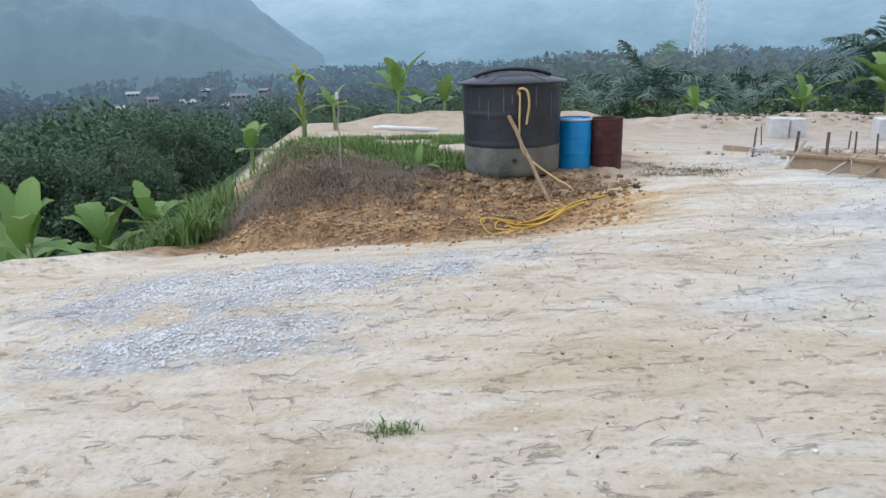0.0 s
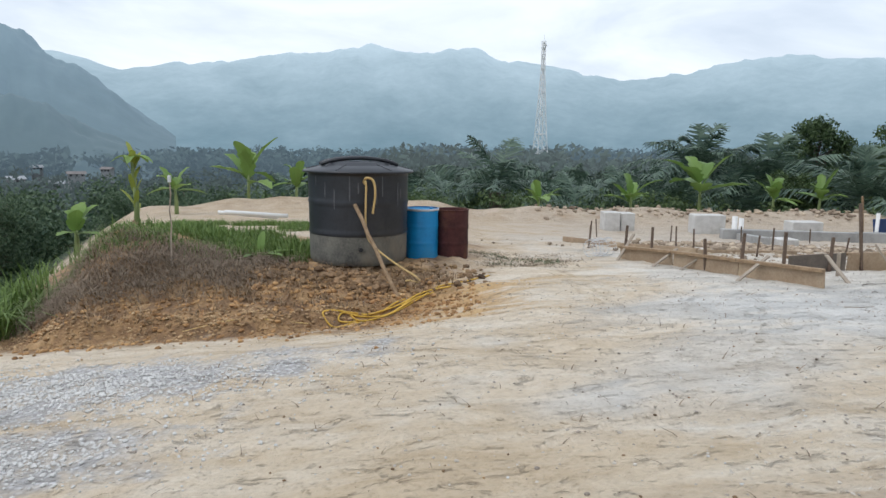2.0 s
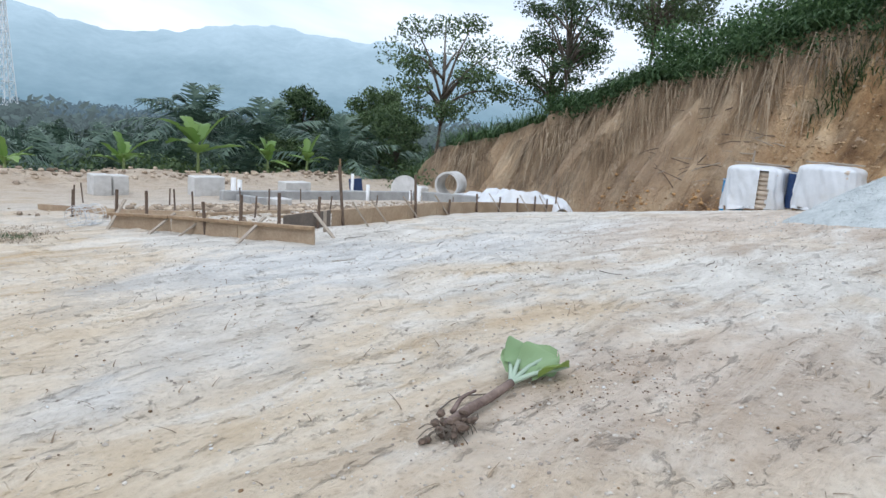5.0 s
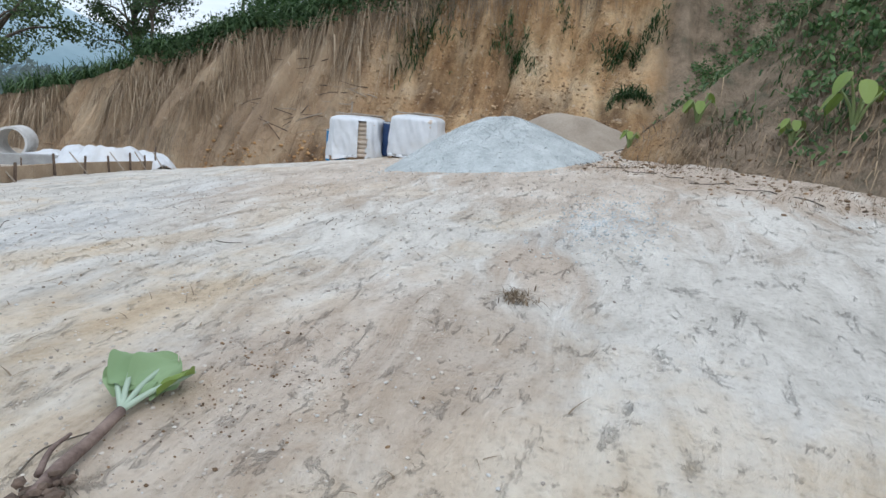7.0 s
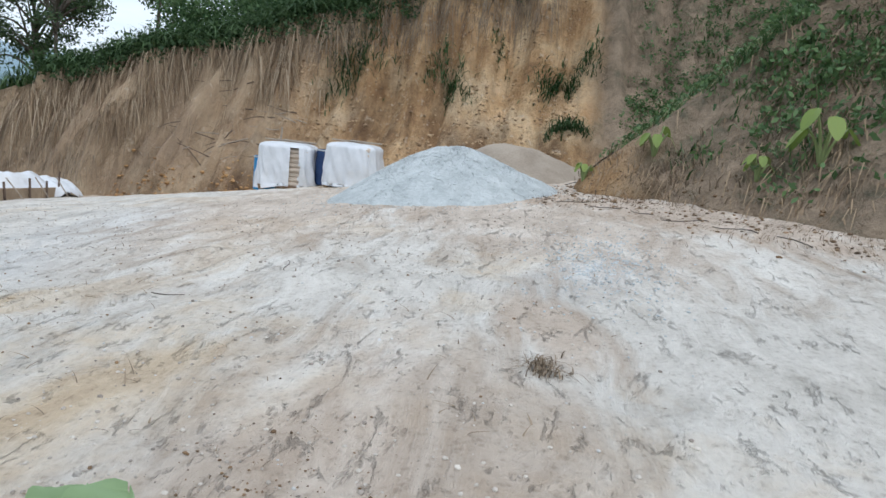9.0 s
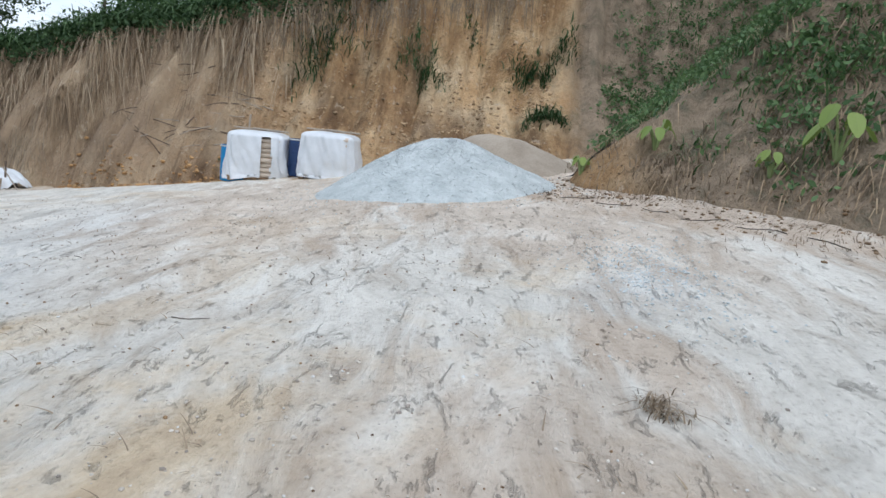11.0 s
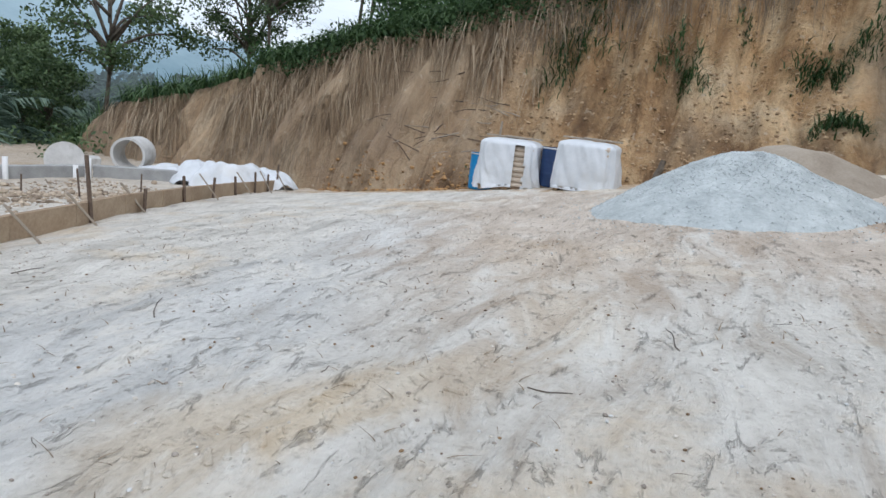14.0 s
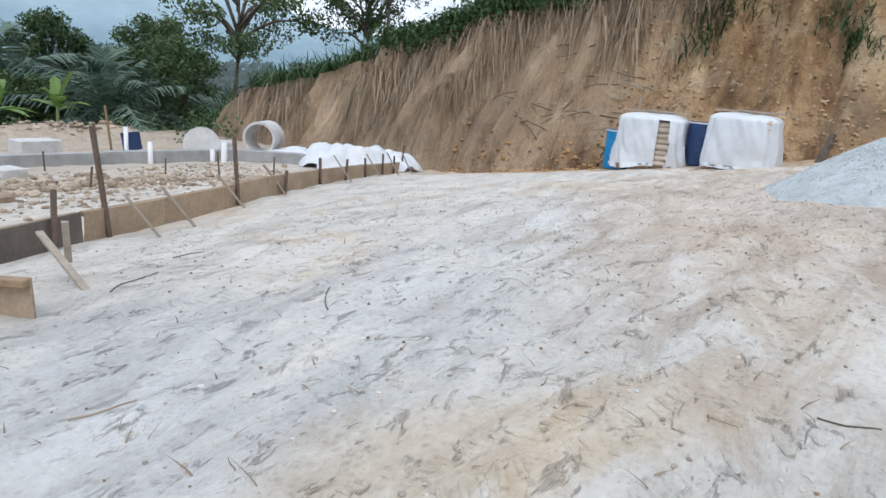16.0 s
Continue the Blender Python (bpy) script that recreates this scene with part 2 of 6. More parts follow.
    far_soil = ramp(nt, math_node(nt, 'ADD', math_node(nt, 'MULTIPLY', y, 0.03), math_node(nt, 'MULTIPLY', mid, 0.25)), [(0.42, (0, 0, 0)), (0.82, (1, 1, 1))])
    col = mix(nt, math_node(nt, 'MULTIPLY', far_soil, 0.75), col, ramp(nt, mid, [(0.3, (0.29, 0.20, 0.125)), (0.7, (0.47, 0.37, 0.26))]))
    # crumbs and flakes
    crumb = nt.nodes.new("ShaderNodeTexVoronoi")
    crumb.inputs["Scale"].default_value = 26.0
    nt.links.new(v, crumb.inputs["Vector"])
    grit = math_node(nt, 'ADD', math_node(nt, 'MULTIPLY', fine, 0.75), math_node(nt, 'MULTIPLY', crumb.outputs["Distance"], 0.25))
    col = mix(nt, 0.55, col, ramp(nt, grit, [(0.34, (0.64, 0.60, 0.56)), (0.44, (1.0, 0.99, 0.98)), (0.60, (1.14, 1.14, 1.14))]), 'MULTIPLY')
    # drag marks, cracks and print edges
    marks = scribble(nt, v, 0.6, 2.2, 2.2, 0.020, 0.44, 1)
    marks = math_node(nt, 'MAXIMUM', marks, scribble(nt, v, -0.5, 2.4, 3.0, 0.017, 0.33, 2))
    col = mix(nt, math_node(nt, 'MULTIPLY', marks, 0.24), col, (0.29, 0.245, 0.195))
    scuff = ramp(nt, noise_out(nt, mw.outputs[0], 7.0, 9, 0.78, 0.25), [(0.56, (0, 0, 0)), (0.70, (1, 1, 1))])
    scuff = math_node(nt, 'MULTIPLY', scuff, ramp(nt, noise_out(nt, v, 0.8, 4, 0.6), [(0.40, (0.1, 0.1, 0.1)), (0.58, (1, 1, 1))]))
    col = mix(nt, math_node(nt, 'MULTIPLY', scuff, 0.27), col, (0.31, 0.245, 0.20))
    # vegetation tone on the far ground
    zz = sep.outputs[2]
    low = ramp(nt, math_node(nt, 'MULTIPLY', math_node(nt, 'ADD', zz, math_node(nt, 'MULTIPLY', mid, 0.8)), -0.2), [(0.22, (0, 0, 0)), (0.32, (1, 1, 1))])
    green = ramp(nt, mid, [(0.3, (0.020, 0.035, 0.018)), (0.7, (0.05, 0.085, 0.035))])
    col = mix(nt, low, col, green)
    nt.links.new(col, b.inputs["Base Color"])
    h = math_node(nt, 'ADD', math_node(nt, 'ADD', math_node(nt, 'MULTIPLY', fine, 0.6), math_node(nt, 'MULTIPLY', drawn, 1.2)), math_node(nt, 'MULTIPLY', marks, -0.35))
    bump(nt, b, h, 1.0, 0.07)
    return m


def cliff_material():
    """Freshly cut clay face: buff and orange with grey-brown runnels."""
    m, nt, b = blank("cut_clay_face", 0.95)
    v = coords(nt)
    mp = nt.nodes.new("ShaderNodeMapping")
    mp.inputs["Scale"].default_value = (0.35, 1.0, 0.14)
    nt.links.new(v, mp.inputs["Vector"])
    streak = noise_out(nt, mp.outputs[0], 1.1, 6, 0.65, 0.3)
    gully = noise_out(nt, mp.outputs[0], 0.42, 5, 0.7, 0.6)
    mid = noise_out(nt, v, 0.55, 5, 0.6)
    fine = noise_out(nt, v, 7.0, 6, 0.7)
    clay = ramp(nt, mid, [(0.32, (0.30, 0.175, 0.085)), (0.45, (0.44, 0.28, 0.14)), (0.55, (0.56, 0.395, 0.225)), (0.68, (0.62, 0.48, 0.31))])
    run = ramp(nt, streak, [(0.36, (0.42, 0.38, 0.35)), (0.47, (0.85, 0.83, 0.80)), (0.55, (1, 1, 1)), (0.75, (1.18, 1.14, 1.1))])
    col = mix(nt, 0.9, clay, run, 'MULTIPLY')
    col = mix(nt, 0.85, col, ramp(nt, gully, [(0.36, (0.40, 0.35, 0.32)), (0.46, (0.80, 0.76, 0.72)), (0.52, (1, 1, 1)), (0.66, (1.14, 1.1, 1.05))]), 'MULTIPLY')
    col = mix(nt, 0.6, col, ramp(nt, fine, [(0.28, (0.45, 0.42, 0.4)), (0.5, (1, 1, 1)), (0.75, (1.25, 1.22, 1.2))]), 'MULTIPLY')
    sepn = nt.nodes.new("ShaderNodeSeparateXYZ")
    nt.links.new(v, sepn.inputs[0])
    grey = ramp(nt, math_node(nt, 'ADD', math_node(nt, 'MULTIPLY', sepn.outputs[1], 0.05), math_node(nt, 'MULTIPLY', mid, 0.35)), [(0.52, (0, 0, 0)), (0.72, (1, 1, 1))])
    col = mix(nt, math_node(nt, 'MULTIPLY', grey, 0.6), col, mix(nt, 0.9, (0.33, 0.26, 0.19), run, 'MULTIPLY'))
    stone = ramp(nt, noise_out(nt, v, 4.5, 3, 0.6), [(0.62, (0, 0, 0)), (0.70, (1, 1, 1))])
    col = mix(nt, math_node(nt, 'MULTIPLY', stone, 0.5), col, (0.56, 0.47, 0.36))
    # soil bank on the southern side is darker, with moss
    sep = nt.nodes.new("ShaderNodeSeparateXYZ")
    nt.links.new(v, sep.inputs[0])
    south = ramp(nt, math_node(nt, 'ADD', math_node(nt, 'MULTIPLY', sep.outputs[1], -0.25), math_node(nt, 'MULTIPLY', mid, 0.5)), [(0.18, (0, 0, 0)), (0.40, (1, 1, 1))])
    soil = ramp(nt, noise_out(nt, v, 1.6, 6, 0.7, 0.4), [(0.30, (0.115, 0.110, 0.070)), (0.46, (0.245, 0.185, 0.125)), (0.70, (0.42, 0.315, 0.22))])
    col = mix(nt, south, col, soil)
    nt.links.new(col, b.inputs["Base Color"])
    h = math_node(nt, 'ADD', math_node(nt, 'MULTIPLY', streak, 2.0), fine)
    bump(nt, b, h, 1.0, 0.12)
    return m


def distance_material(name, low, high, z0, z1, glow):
    """Glowing backdrop of far wooded mountains: damp-air haze put into its colour by height."""
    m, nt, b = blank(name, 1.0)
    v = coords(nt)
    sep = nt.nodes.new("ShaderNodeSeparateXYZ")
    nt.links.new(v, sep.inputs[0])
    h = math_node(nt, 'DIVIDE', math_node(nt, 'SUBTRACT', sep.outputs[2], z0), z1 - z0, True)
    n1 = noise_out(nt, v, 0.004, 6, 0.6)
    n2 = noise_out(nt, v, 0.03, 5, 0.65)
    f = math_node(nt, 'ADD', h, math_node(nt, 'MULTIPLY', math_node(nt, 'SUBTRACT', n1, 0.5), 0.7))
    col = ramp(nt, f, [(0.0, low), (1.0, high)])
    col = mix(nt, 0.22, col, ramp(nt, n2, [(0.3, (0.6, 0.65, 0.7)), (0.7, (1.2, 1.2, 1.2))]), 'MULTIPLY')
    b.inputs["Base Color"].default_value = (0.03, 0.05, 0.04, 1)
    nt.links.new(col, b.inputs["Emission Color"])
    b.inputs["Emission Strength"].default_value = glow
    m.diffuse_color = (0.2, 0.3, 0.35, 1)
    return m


EARTH = ground_material()
CLIFF = cliff_material()
TANK = grainy("black_polyethylene", (0.012, 0.014, 0.019), (0.028, 0.032, 0.041), 2.5, 0.40, fine=25, bump_by=0.1, stain=(0.036, 0.037, 0.038))
SCUFF = grainy("scraped_polyethylene", (0.06, 0.065, 0.075), (0.14, 0.145, 0.155), 8, 0.7)
TANK_LOW = grainy("mud_splashed_polyethylene", (0.060, 0.060, 0.056), (0.19, 0.185, 0.158), 3.0, 0.8, fine=30, bump_by=0.15, stain=(0.20, 0.17, 0.13))
BLUE = grainy("blue_plastic", (0.0, 0.20, 0.48), (0.005, 0.27, 0.60), 4, 0.4, fine=30, bump_by=0.08, stain=(0.03, 0.24, 0.45))
DARKBLUE = grainy("dark_blue_plastic", (0.01, 0.03, 0.10), (0.02, 0.06, 0.17), 4, 0.45)
RUST = grainy("rusted_steel", (0.045, 0.012, 0.012), (0.10, 0.030, 0.028), 7, 0.75, 0.2, 50, 0.3, stain=(0.13, 0.05, 0.03))
ROPE_YELLOW = grainy("yellow_hose_rubber", (0.55, 0.33, 0.04), (0.70, 0.45, 0.08), 8, 0.6)
ROPE_TAN = grainy("tan_hose_rubber", (0.50, 0.34, 0.12), (0.62, 0.45, 0.20), 8, 0.6)
WOOD = grainy("weathered_timber", (0.20, 0.13, 0.075), (0.36, 0.25, 0.15), 9, 0.85, fine=60, bump_by=0.4)
WOOD_DARK = grainy("dark_wet_timber", (0.07, 0.048, 0.036), (0.18, 0.125, 0.09), 9, 0.85, fine=60, bump_by=0.4)
WOOD_PALE = grainy("grey_timber", (0.28, 0.23, 0.18), (0.42, 0.36, 0.29), 9, 0.85, fine=60, bump_by=0.4)
PLY = grainy("stained_plywood", (0.28, 0.195, 0.125), (0.46, 0.355, 0.245), 2.2, 0.75, fine=30, bump_by=0.25, stain=(0.17, 0.125, 0.085))
PLY_DARK = grainy("wet_plywood", (0.085, 0.07, 0.06), (0.17, 0.14, 0.115), 3, 0.7, fine=45, bump_by=0.2)
CONCRETE = grainy("grey_concrete", (0.27, 0.27, 0.265), (0.42, 0.42, 0.41), 3, 0.9, fine=40, bump_by=0.35)
CONCRETE_PALE = grainy("pale_concrete", (0.48, 0.47, 0.45), (0.64, 0.63, 0.61), 4, 0.9, fine=40, bump_by=0.3, stain=(0.36, 0.34, 0.31))
SHEET = grainy("white_plastic_sheet", (0.60, 0.625, 0.65), (0.70, 0.72, 0.745), 2.5, 0.36, fine=9, bump_by=0.45, bump_d=0.04, stain=(0.60, 0.60, 0.59))
PVC = grainy("white_pvc", (0.70, 0.70, 0.69), (0.80, 0.80, 0.79), 5, 0.4)
SACK = grainy("brown_cement_sack", (0.50, 0.41, 0.32), (0.66, 0.56, 0.46), 8, 0.85, fine=50)
AGGREGATE = grainy("grey_crushed_stone", (0.33, 0.36, 0.36), (0.52, 0.555, 0.55), 3.0, 0.9, fine=16, bump_by=1.0, bump_d=0.05)
SAND = grainy("brown_grey_sand", (0.26, 0.21, 0.16), (0.40, 0.34, 0.27), 1.5, 0.95, fine=25, bump_by=0.7, bump_d=0.03)
RUBBLE = grainy("clay_clods", (0.28, 0.22, 0.16), (0.52, 0.43, 0.33), 2.0, 0.95, fine=15, bump_by=0.8, bump_d=0.03, lumps=0.9)
CLOD_ORANGE = grainy("orange_clay_clods", (0.30, 0.16, 0.07), (0.50, 0.31, 0.14), 2.0, 0.95, fine=15, bump_by=0.8, bump_d=0.03, lumps=0.9)
BANK = grainy("root_matted_soil", (0.10, 0.065, 0.04), (0.34, 0.22, 0.12), 1.3, 0.95, fine=12, bump_by=1.0, bump_d=0.06, stain=(0.42, 0.27, 0.12), lumps=0.9)
BARK = grainy("grey_brown_bark", (0.07, 0.055, 0.04), (0.17, 0.14, 0.11), 5, 0.9, fine=30, bump_by=0.7, bump_d=0.03)
GALV = grainy("galvanised_steel", (0.50, 0.52, 0.54), (0.66, 0.67, 0.68), 3, 0.5, 0.2)
LEAF_BANANA = leafy("banana_leaf", (0.085, 0.18, 0.035), (0.24, 0.36, 0.10), 0.45, 0.3)
LEAF_YAM = leafy("yam_leaf", (0.13, 0.22, 0.045), (0.30, 0.38, 0.10), 0.45, 0.3)
LEAF_YAM_BACK = leafy("yam_leaf_underside", (0.24, 0.37, 0.19), (0.36, 0.48, 0.27), 0.6, 0.25)
STALK_PALE = leafy("pale_yam_stalk", (0.33, 0.43, 0.33), (0.45, 0.55, 0.43), 0.5, 0.1)
STEM_MUDDY = grainy("muddy_stem", (0.10, 0.065, 0.055), (0.27, 0.20, 0.165), 9, 0.85, fine=50, bump_by=0.6)
STEM_GREEN = leafy("pale_green_stem", (0.17, 0.23, 0.085), (0.29, 0.35, 0.15), 0.5, 0.1)
LEAF_PALM = leafy("oil_palm_leaf", (0.040, 0.078, 0.060), (0.155, 0.225, 0.160), 0.45, 0.2)
LEAF_DARK = leafy("dark_tree_leaf", (0.034, 0.065, 0.03), (0.126, 0.184, 0.073), 0.6, 0.15)
LEAF_JUNGLE = leafy("slope_tree_leaf", (0.040, 0.078, 0.046), (0.135, 0.195, 0.105), 0.6, 0.15)
LEAF_VALLEY = leafy("valley_leaf", (0.030, 0.050, 0.038), (0.090, 0.120, 0.080), 0.7, 0.1)
CLOD_OCHRE = grainy("ochre_clay_clods", (0.30, 0.19, 0.095), (0.55, 0.40, 0.235), 2.0, 0.95, fine=15, bump_by=0.8, bump_d=0.03, lumps=0.9)
GRASS = leafy("fresh_grass", (0.065, 0.125, 0.028), (0.20, 0.29, 0.085), 0.6, 0.25)
GRASS_DARK = leafy("bank_fern", (0.026, 0.060, 0.022), (0.085, 0.145, 0.055), 0.6, 0.2)
DRY = leafy("dry_straw", (0.17, 0.112, 0.068), (0.41, 0.305, 0.195), 0.9, 0.1)
DRY_GREY = leafy("grey_dead_fern", (0.15, 0.112, 0.08), (0.31, 0.24, 0.165), 0.9, 0.05)
DEAD_FERN = leafy("matted_dead_fern", (0.12, 0.085, 0.062), (0.36, 0.285, 0.205), 0.9, 0.05)
NETTING = grainy("dark_drain_sheet", (0.015, 0.017, 0.02), (0.045, 0.05, 0.058), 3, 0.6)
# backdrop glow colours with distance haze put in, paler upward
MOUNTAIN_FAR = distance_material("far_mountain_haze_glow", (0.105, 0.178, 0.238), (0.37, 0.480, 0.565), -40, 420, 1.0)
MOUNTAIN_NEAR = distance_material("near_mountain_haze_glow", (0.080, 0.125, 0.168), (0.150, 0.222, 0.290), -40, 260, 1.0)
HILL_LOW = distance_material("foothill_haze_glow", (0.060, 0.090, 0.120), (0.100, 0.150, 0.195), -40, 70, 1.0)
WOODS_MID = distance_material("hazy_woods_glow", (0.027, 0.036, 0.040), (0.058, 0.074, 0.078), -40, 5, 1.0)
STONE_PALE = grainy("pale_stone", (0.50, 0.49, 0.47), (0.70, 0.69, 0.67), 3.0, 0.9, fine=20, bump_by=0.05, bump_d=0.002)
CRUSHED = grainy("crushed_stone", (0.40, 0.43, 0.435), (0.64, 0.675, 0.68), 3.0, 0.9, fine=20, bump_by=0.05, bump_d=0.002)
VALLEY = distance_material("valley_haze_glow", (0.042, 0.062, 0.078), (0.080, 0.115, 0.145), -40, 20, 1.0)


# ---------- mesh helpers ----------
class Build:
    """Collects vertices and faces of one mesh."""

    def __init__(self):
        self.v, self.f, self.n = [], [], 0

    def add(self, verts, faces):
        verts = np.asarray(verts, float).reshape(-1, 3)
        self.v.append(verts)
        self.f.extend([tuple(int(i) + self.n for i in f) for f in faces])
        self.n += len(verts)

    def box(self, sx, sy, sz, m=None, b=0.0):
        """Box with its base centre at the origin, chamfered upright edges and top when b is given."""
        if b > 0:
            ring = []
            for z, k in ((0, b), (b, 0), (sz - b, 0), (sz, b)):
                x, y, c = sx / 2 - k, sy / 2 - k, b
                ring.append([(x - c, -y, z), (x, -y + c, z), (x, y - c, z), (x - c, y, z),
                             (-x + c, y, z), (-x, y - c, z), (-x, -y + c, z), (-x + c, -y, z)])
            v = np.array(ring).reshape(-1, 3)
            f = [(8 * r + i, 8 * r + (i + 1) % 8, 8 * r + 8 + (i + 1) % 8, 8 * r + 8 + i) for r in range(3) for i in range(8)]
            f += [tuple(range(7, -1, -1)), tuple(range(24, 32))]
        else:
            x, y = sx / 2, sy / 2
            v = np.array([(-x, -y, 0), (x, -y, 0), (x, y, 0), (-x, y, 0), (-x, -y, sz), (x, -y, sz), (x, y, sz), (-x, y, sz)])
            f = [(3, 2, 1, 0), (4, 5, 6, 7), (0, 1, 5, 4), (1, 2, 6, 5), (2, 3, 7, 6), (3, 0, 4, 7)]
        self.add(moved(v, m), f)

    def lathe(self, profile, seg=32, m=None, closed=True, wob=None):
        """Turned form from (radius, z) pairs."""
        a = np.linspace(0, 2 * np.pi, seg, endpoint=False)
        v = np.array([(r * np.cos(t), r * np.sin(t), z) for r, z in profile for t in a])
        if wob is not None:
            v = wob(v)
        f = [(k * seg + i, k * seg + (i + 1) % seg, (k + 1) * seg + (i + 1) % seg, (k + 1) * seg + i)
             for k in range(len(profile) - 1) for i in range(seg)]
        if closed:
            f += [tuple(range(seg - 1, -1, -1)), tuple((len(profile) - 1) * seg + i for i in range(seg))]
        self.add(moved(v, m), f)

    def tube(self, pts, radii, seg=8):
        """Round tube along points, closed at both ends."""
        pts = np.asarray(pts, float)
        radii = np.broadcast_to(np.asarray(radii, float), (len(pts),))
        tang = np.gradient(pts, axis=0)
        tang /= np.linalg.norm(tang, axis=1)[:, None] + 1e-9
        up = np.array((0, 0, 1.0)) if abs(tang[0][2]) < 0.9 else np.array((1.0, 0, 0))
        v = []
        a = np.linspace(0, 2 * np.pi, seg, endpoint=False)
        for p, t, r in zip(pts, tang, radii):
            s = np.cross(up, t)
            s /= np.linalg.norm(s) + 1e-9
            u = np.cross(t, s)
            up = u
            v.append(p + r * (np.cos(a)[:, None] * s + np.sin(a)[:, None] * u))
        n = len(pts)
        f = [(k * seg + i, k * seg + (i + 1) % seg, (k + 1) * seg + (i + 1) % seg, (k + 1) * seg + i) for k in range(n - 1) for i in range(seg)]
        f += [tuple(range(seg - 1, -1, -1)), tuple((n - 1) * seg + i for i in range(seg))]
        self.add(np.concatenate(v), f)

    def ribbon(self, pts, widths, side, fold=0.0):
        """Leaf blade along points; side: sideways vectors; fold lifts both edges."""
        pts = np.asarray(pts, float)
        side = np.asarray(side, float)
        w = np.asarray(widths, float)[:, None]
        lift = np.array((0, 0, 1.0)) * fold
        v = np.concatenate([pts - side * w + lift * w, pts, pts + side * w + lift * w])
        n = len(pts)
        f = [(i, i + 1, n + i + 1, n + i) for i in range(n - 1)] + [(n + i, n + i + 1, 2 * n + i + 1, 2 * n + i) for i in range(n - 1)]
        self.add(v, f)

    def mesh(self, name, material, smooth=False):
        me = bpy.data.meshes.new(name)
        me.from_pydata(np.concatenate(self.v).tolist(), [], self.f)
        if isinstance(material, (list, tuple)):
            for mt in material:
                me.materials.append(mt)
        else:
            me.materials.append(material)
        if smooth:
            me.polygons.foreach_set("use_smooth", [True] * len(me.polygons))
        me.update()
        return me


def moved(v, m):
    if m is None:
        return v
    a = np.array(m)
    return np.asarray(v) @ a[:3, :3].T + a[:3, 3]


def part(name, build, material, parent, label="", smooth=False, at=None):
    ob = new(name, build.mesh(name, material, smooth))
    ob.parent = parent
    if at is not None:
        ob.matrix_basis = at
    if label:
        ob["label"] = label
    return ob


def thing(name, m, label, category, group="", kind=""):
    ob = new(name)
    ob.empty_display_size = 0.1
    ob.matrix_basis = m
    return tagged(ob, label, category, group, kind)


def solo(name, build, material, label, category, group="", kind="", smooth=False, m=None):
    ob = new(name, build.mesh(name, material, smooth))
    if m is not None:
        ob.matrix_basis = m
    return tagged(ob, label, category, group, kind)


rng = np.random.default_rng(7)


def ss(a, b, x):
    t = np.clip((np.asarray(x, float) - a) / (b - a), 0, 1)
    return t * t * (3 - 2 * t)


def hash2(ix, iy, seed):
    h = (ix * 374761393 + iy * 668265263 + seed * 974711) & 0x7fffffff
    h = ((h ^ (h >> 13)) * 1274126177) & 0x7fffffff
    return ((h ^ (h >> 16)) & 0xffff) / 65535.0


def vnoise(x, y, seed=0):
    """Value noise in 0..1 on arrays."""
    x, y = np.asarray(x, float), np.asarray(y, float)
    ix, iy = np.floor(x).astype(np.int64), np.floor(y).astype(np.int64)
    fx, fy = x - ix, y - iy
    fx, fy = fx * fx * (3 - 2 * fx), fy * fy * (3 - 2 * fy)
    a, b = hash2(ix, iy, seed), hash2(ix + 1, iy, seed)
    c, d = hash2(ix, iy + 1, seed), hash2(ix + 1, iy + 1, seed)
    return (a * (1 - fx) + b * fx) * (1 - fy) + (c * (1 - fx) + d * fx) * fy


def fbm(x, y, octaves=4, seed=0):
    out, amp, tot = 0, 1.0, 0.0
    for k in range(octaves):
        out = out + amp * vnoise(np.asarray(x) * 2 ** k, np.asarray(y) * 2 ** k, seed + k)
        tot += amp
        amp *= 0.5
    return out / tot - 0.5


# ---------- the lie of the land ----------
def site(x, y):
    """The graded building plot: falls gently to the north."""
    x, y = np.clip(x, -8, 22), np.clip(y, -6, 24)
    swell = 0.07 * np.exp(-((x - 5.2) ** 2 + (y - 2.9) ** 2) / 5.0)
    q = swell + 0.031 + 0.1142 * x - 0.044 * y - 0.00663 * x * y - 0.0026 * x * x
    return -0.98 + 0.1 * np.logaddexp(0, (q + 0.98) / 0.1)


def bank_foot(x):
    return 7.9 + 1.0 * ss(-1.6, -0.2, x) + 1.0 * ss(-0.2, 1.2, x) + 0.5 * ss(-4.5, -6.0, x)


def bank_left(y):
    return -5.5 - 0.30 * (y - 8.5)


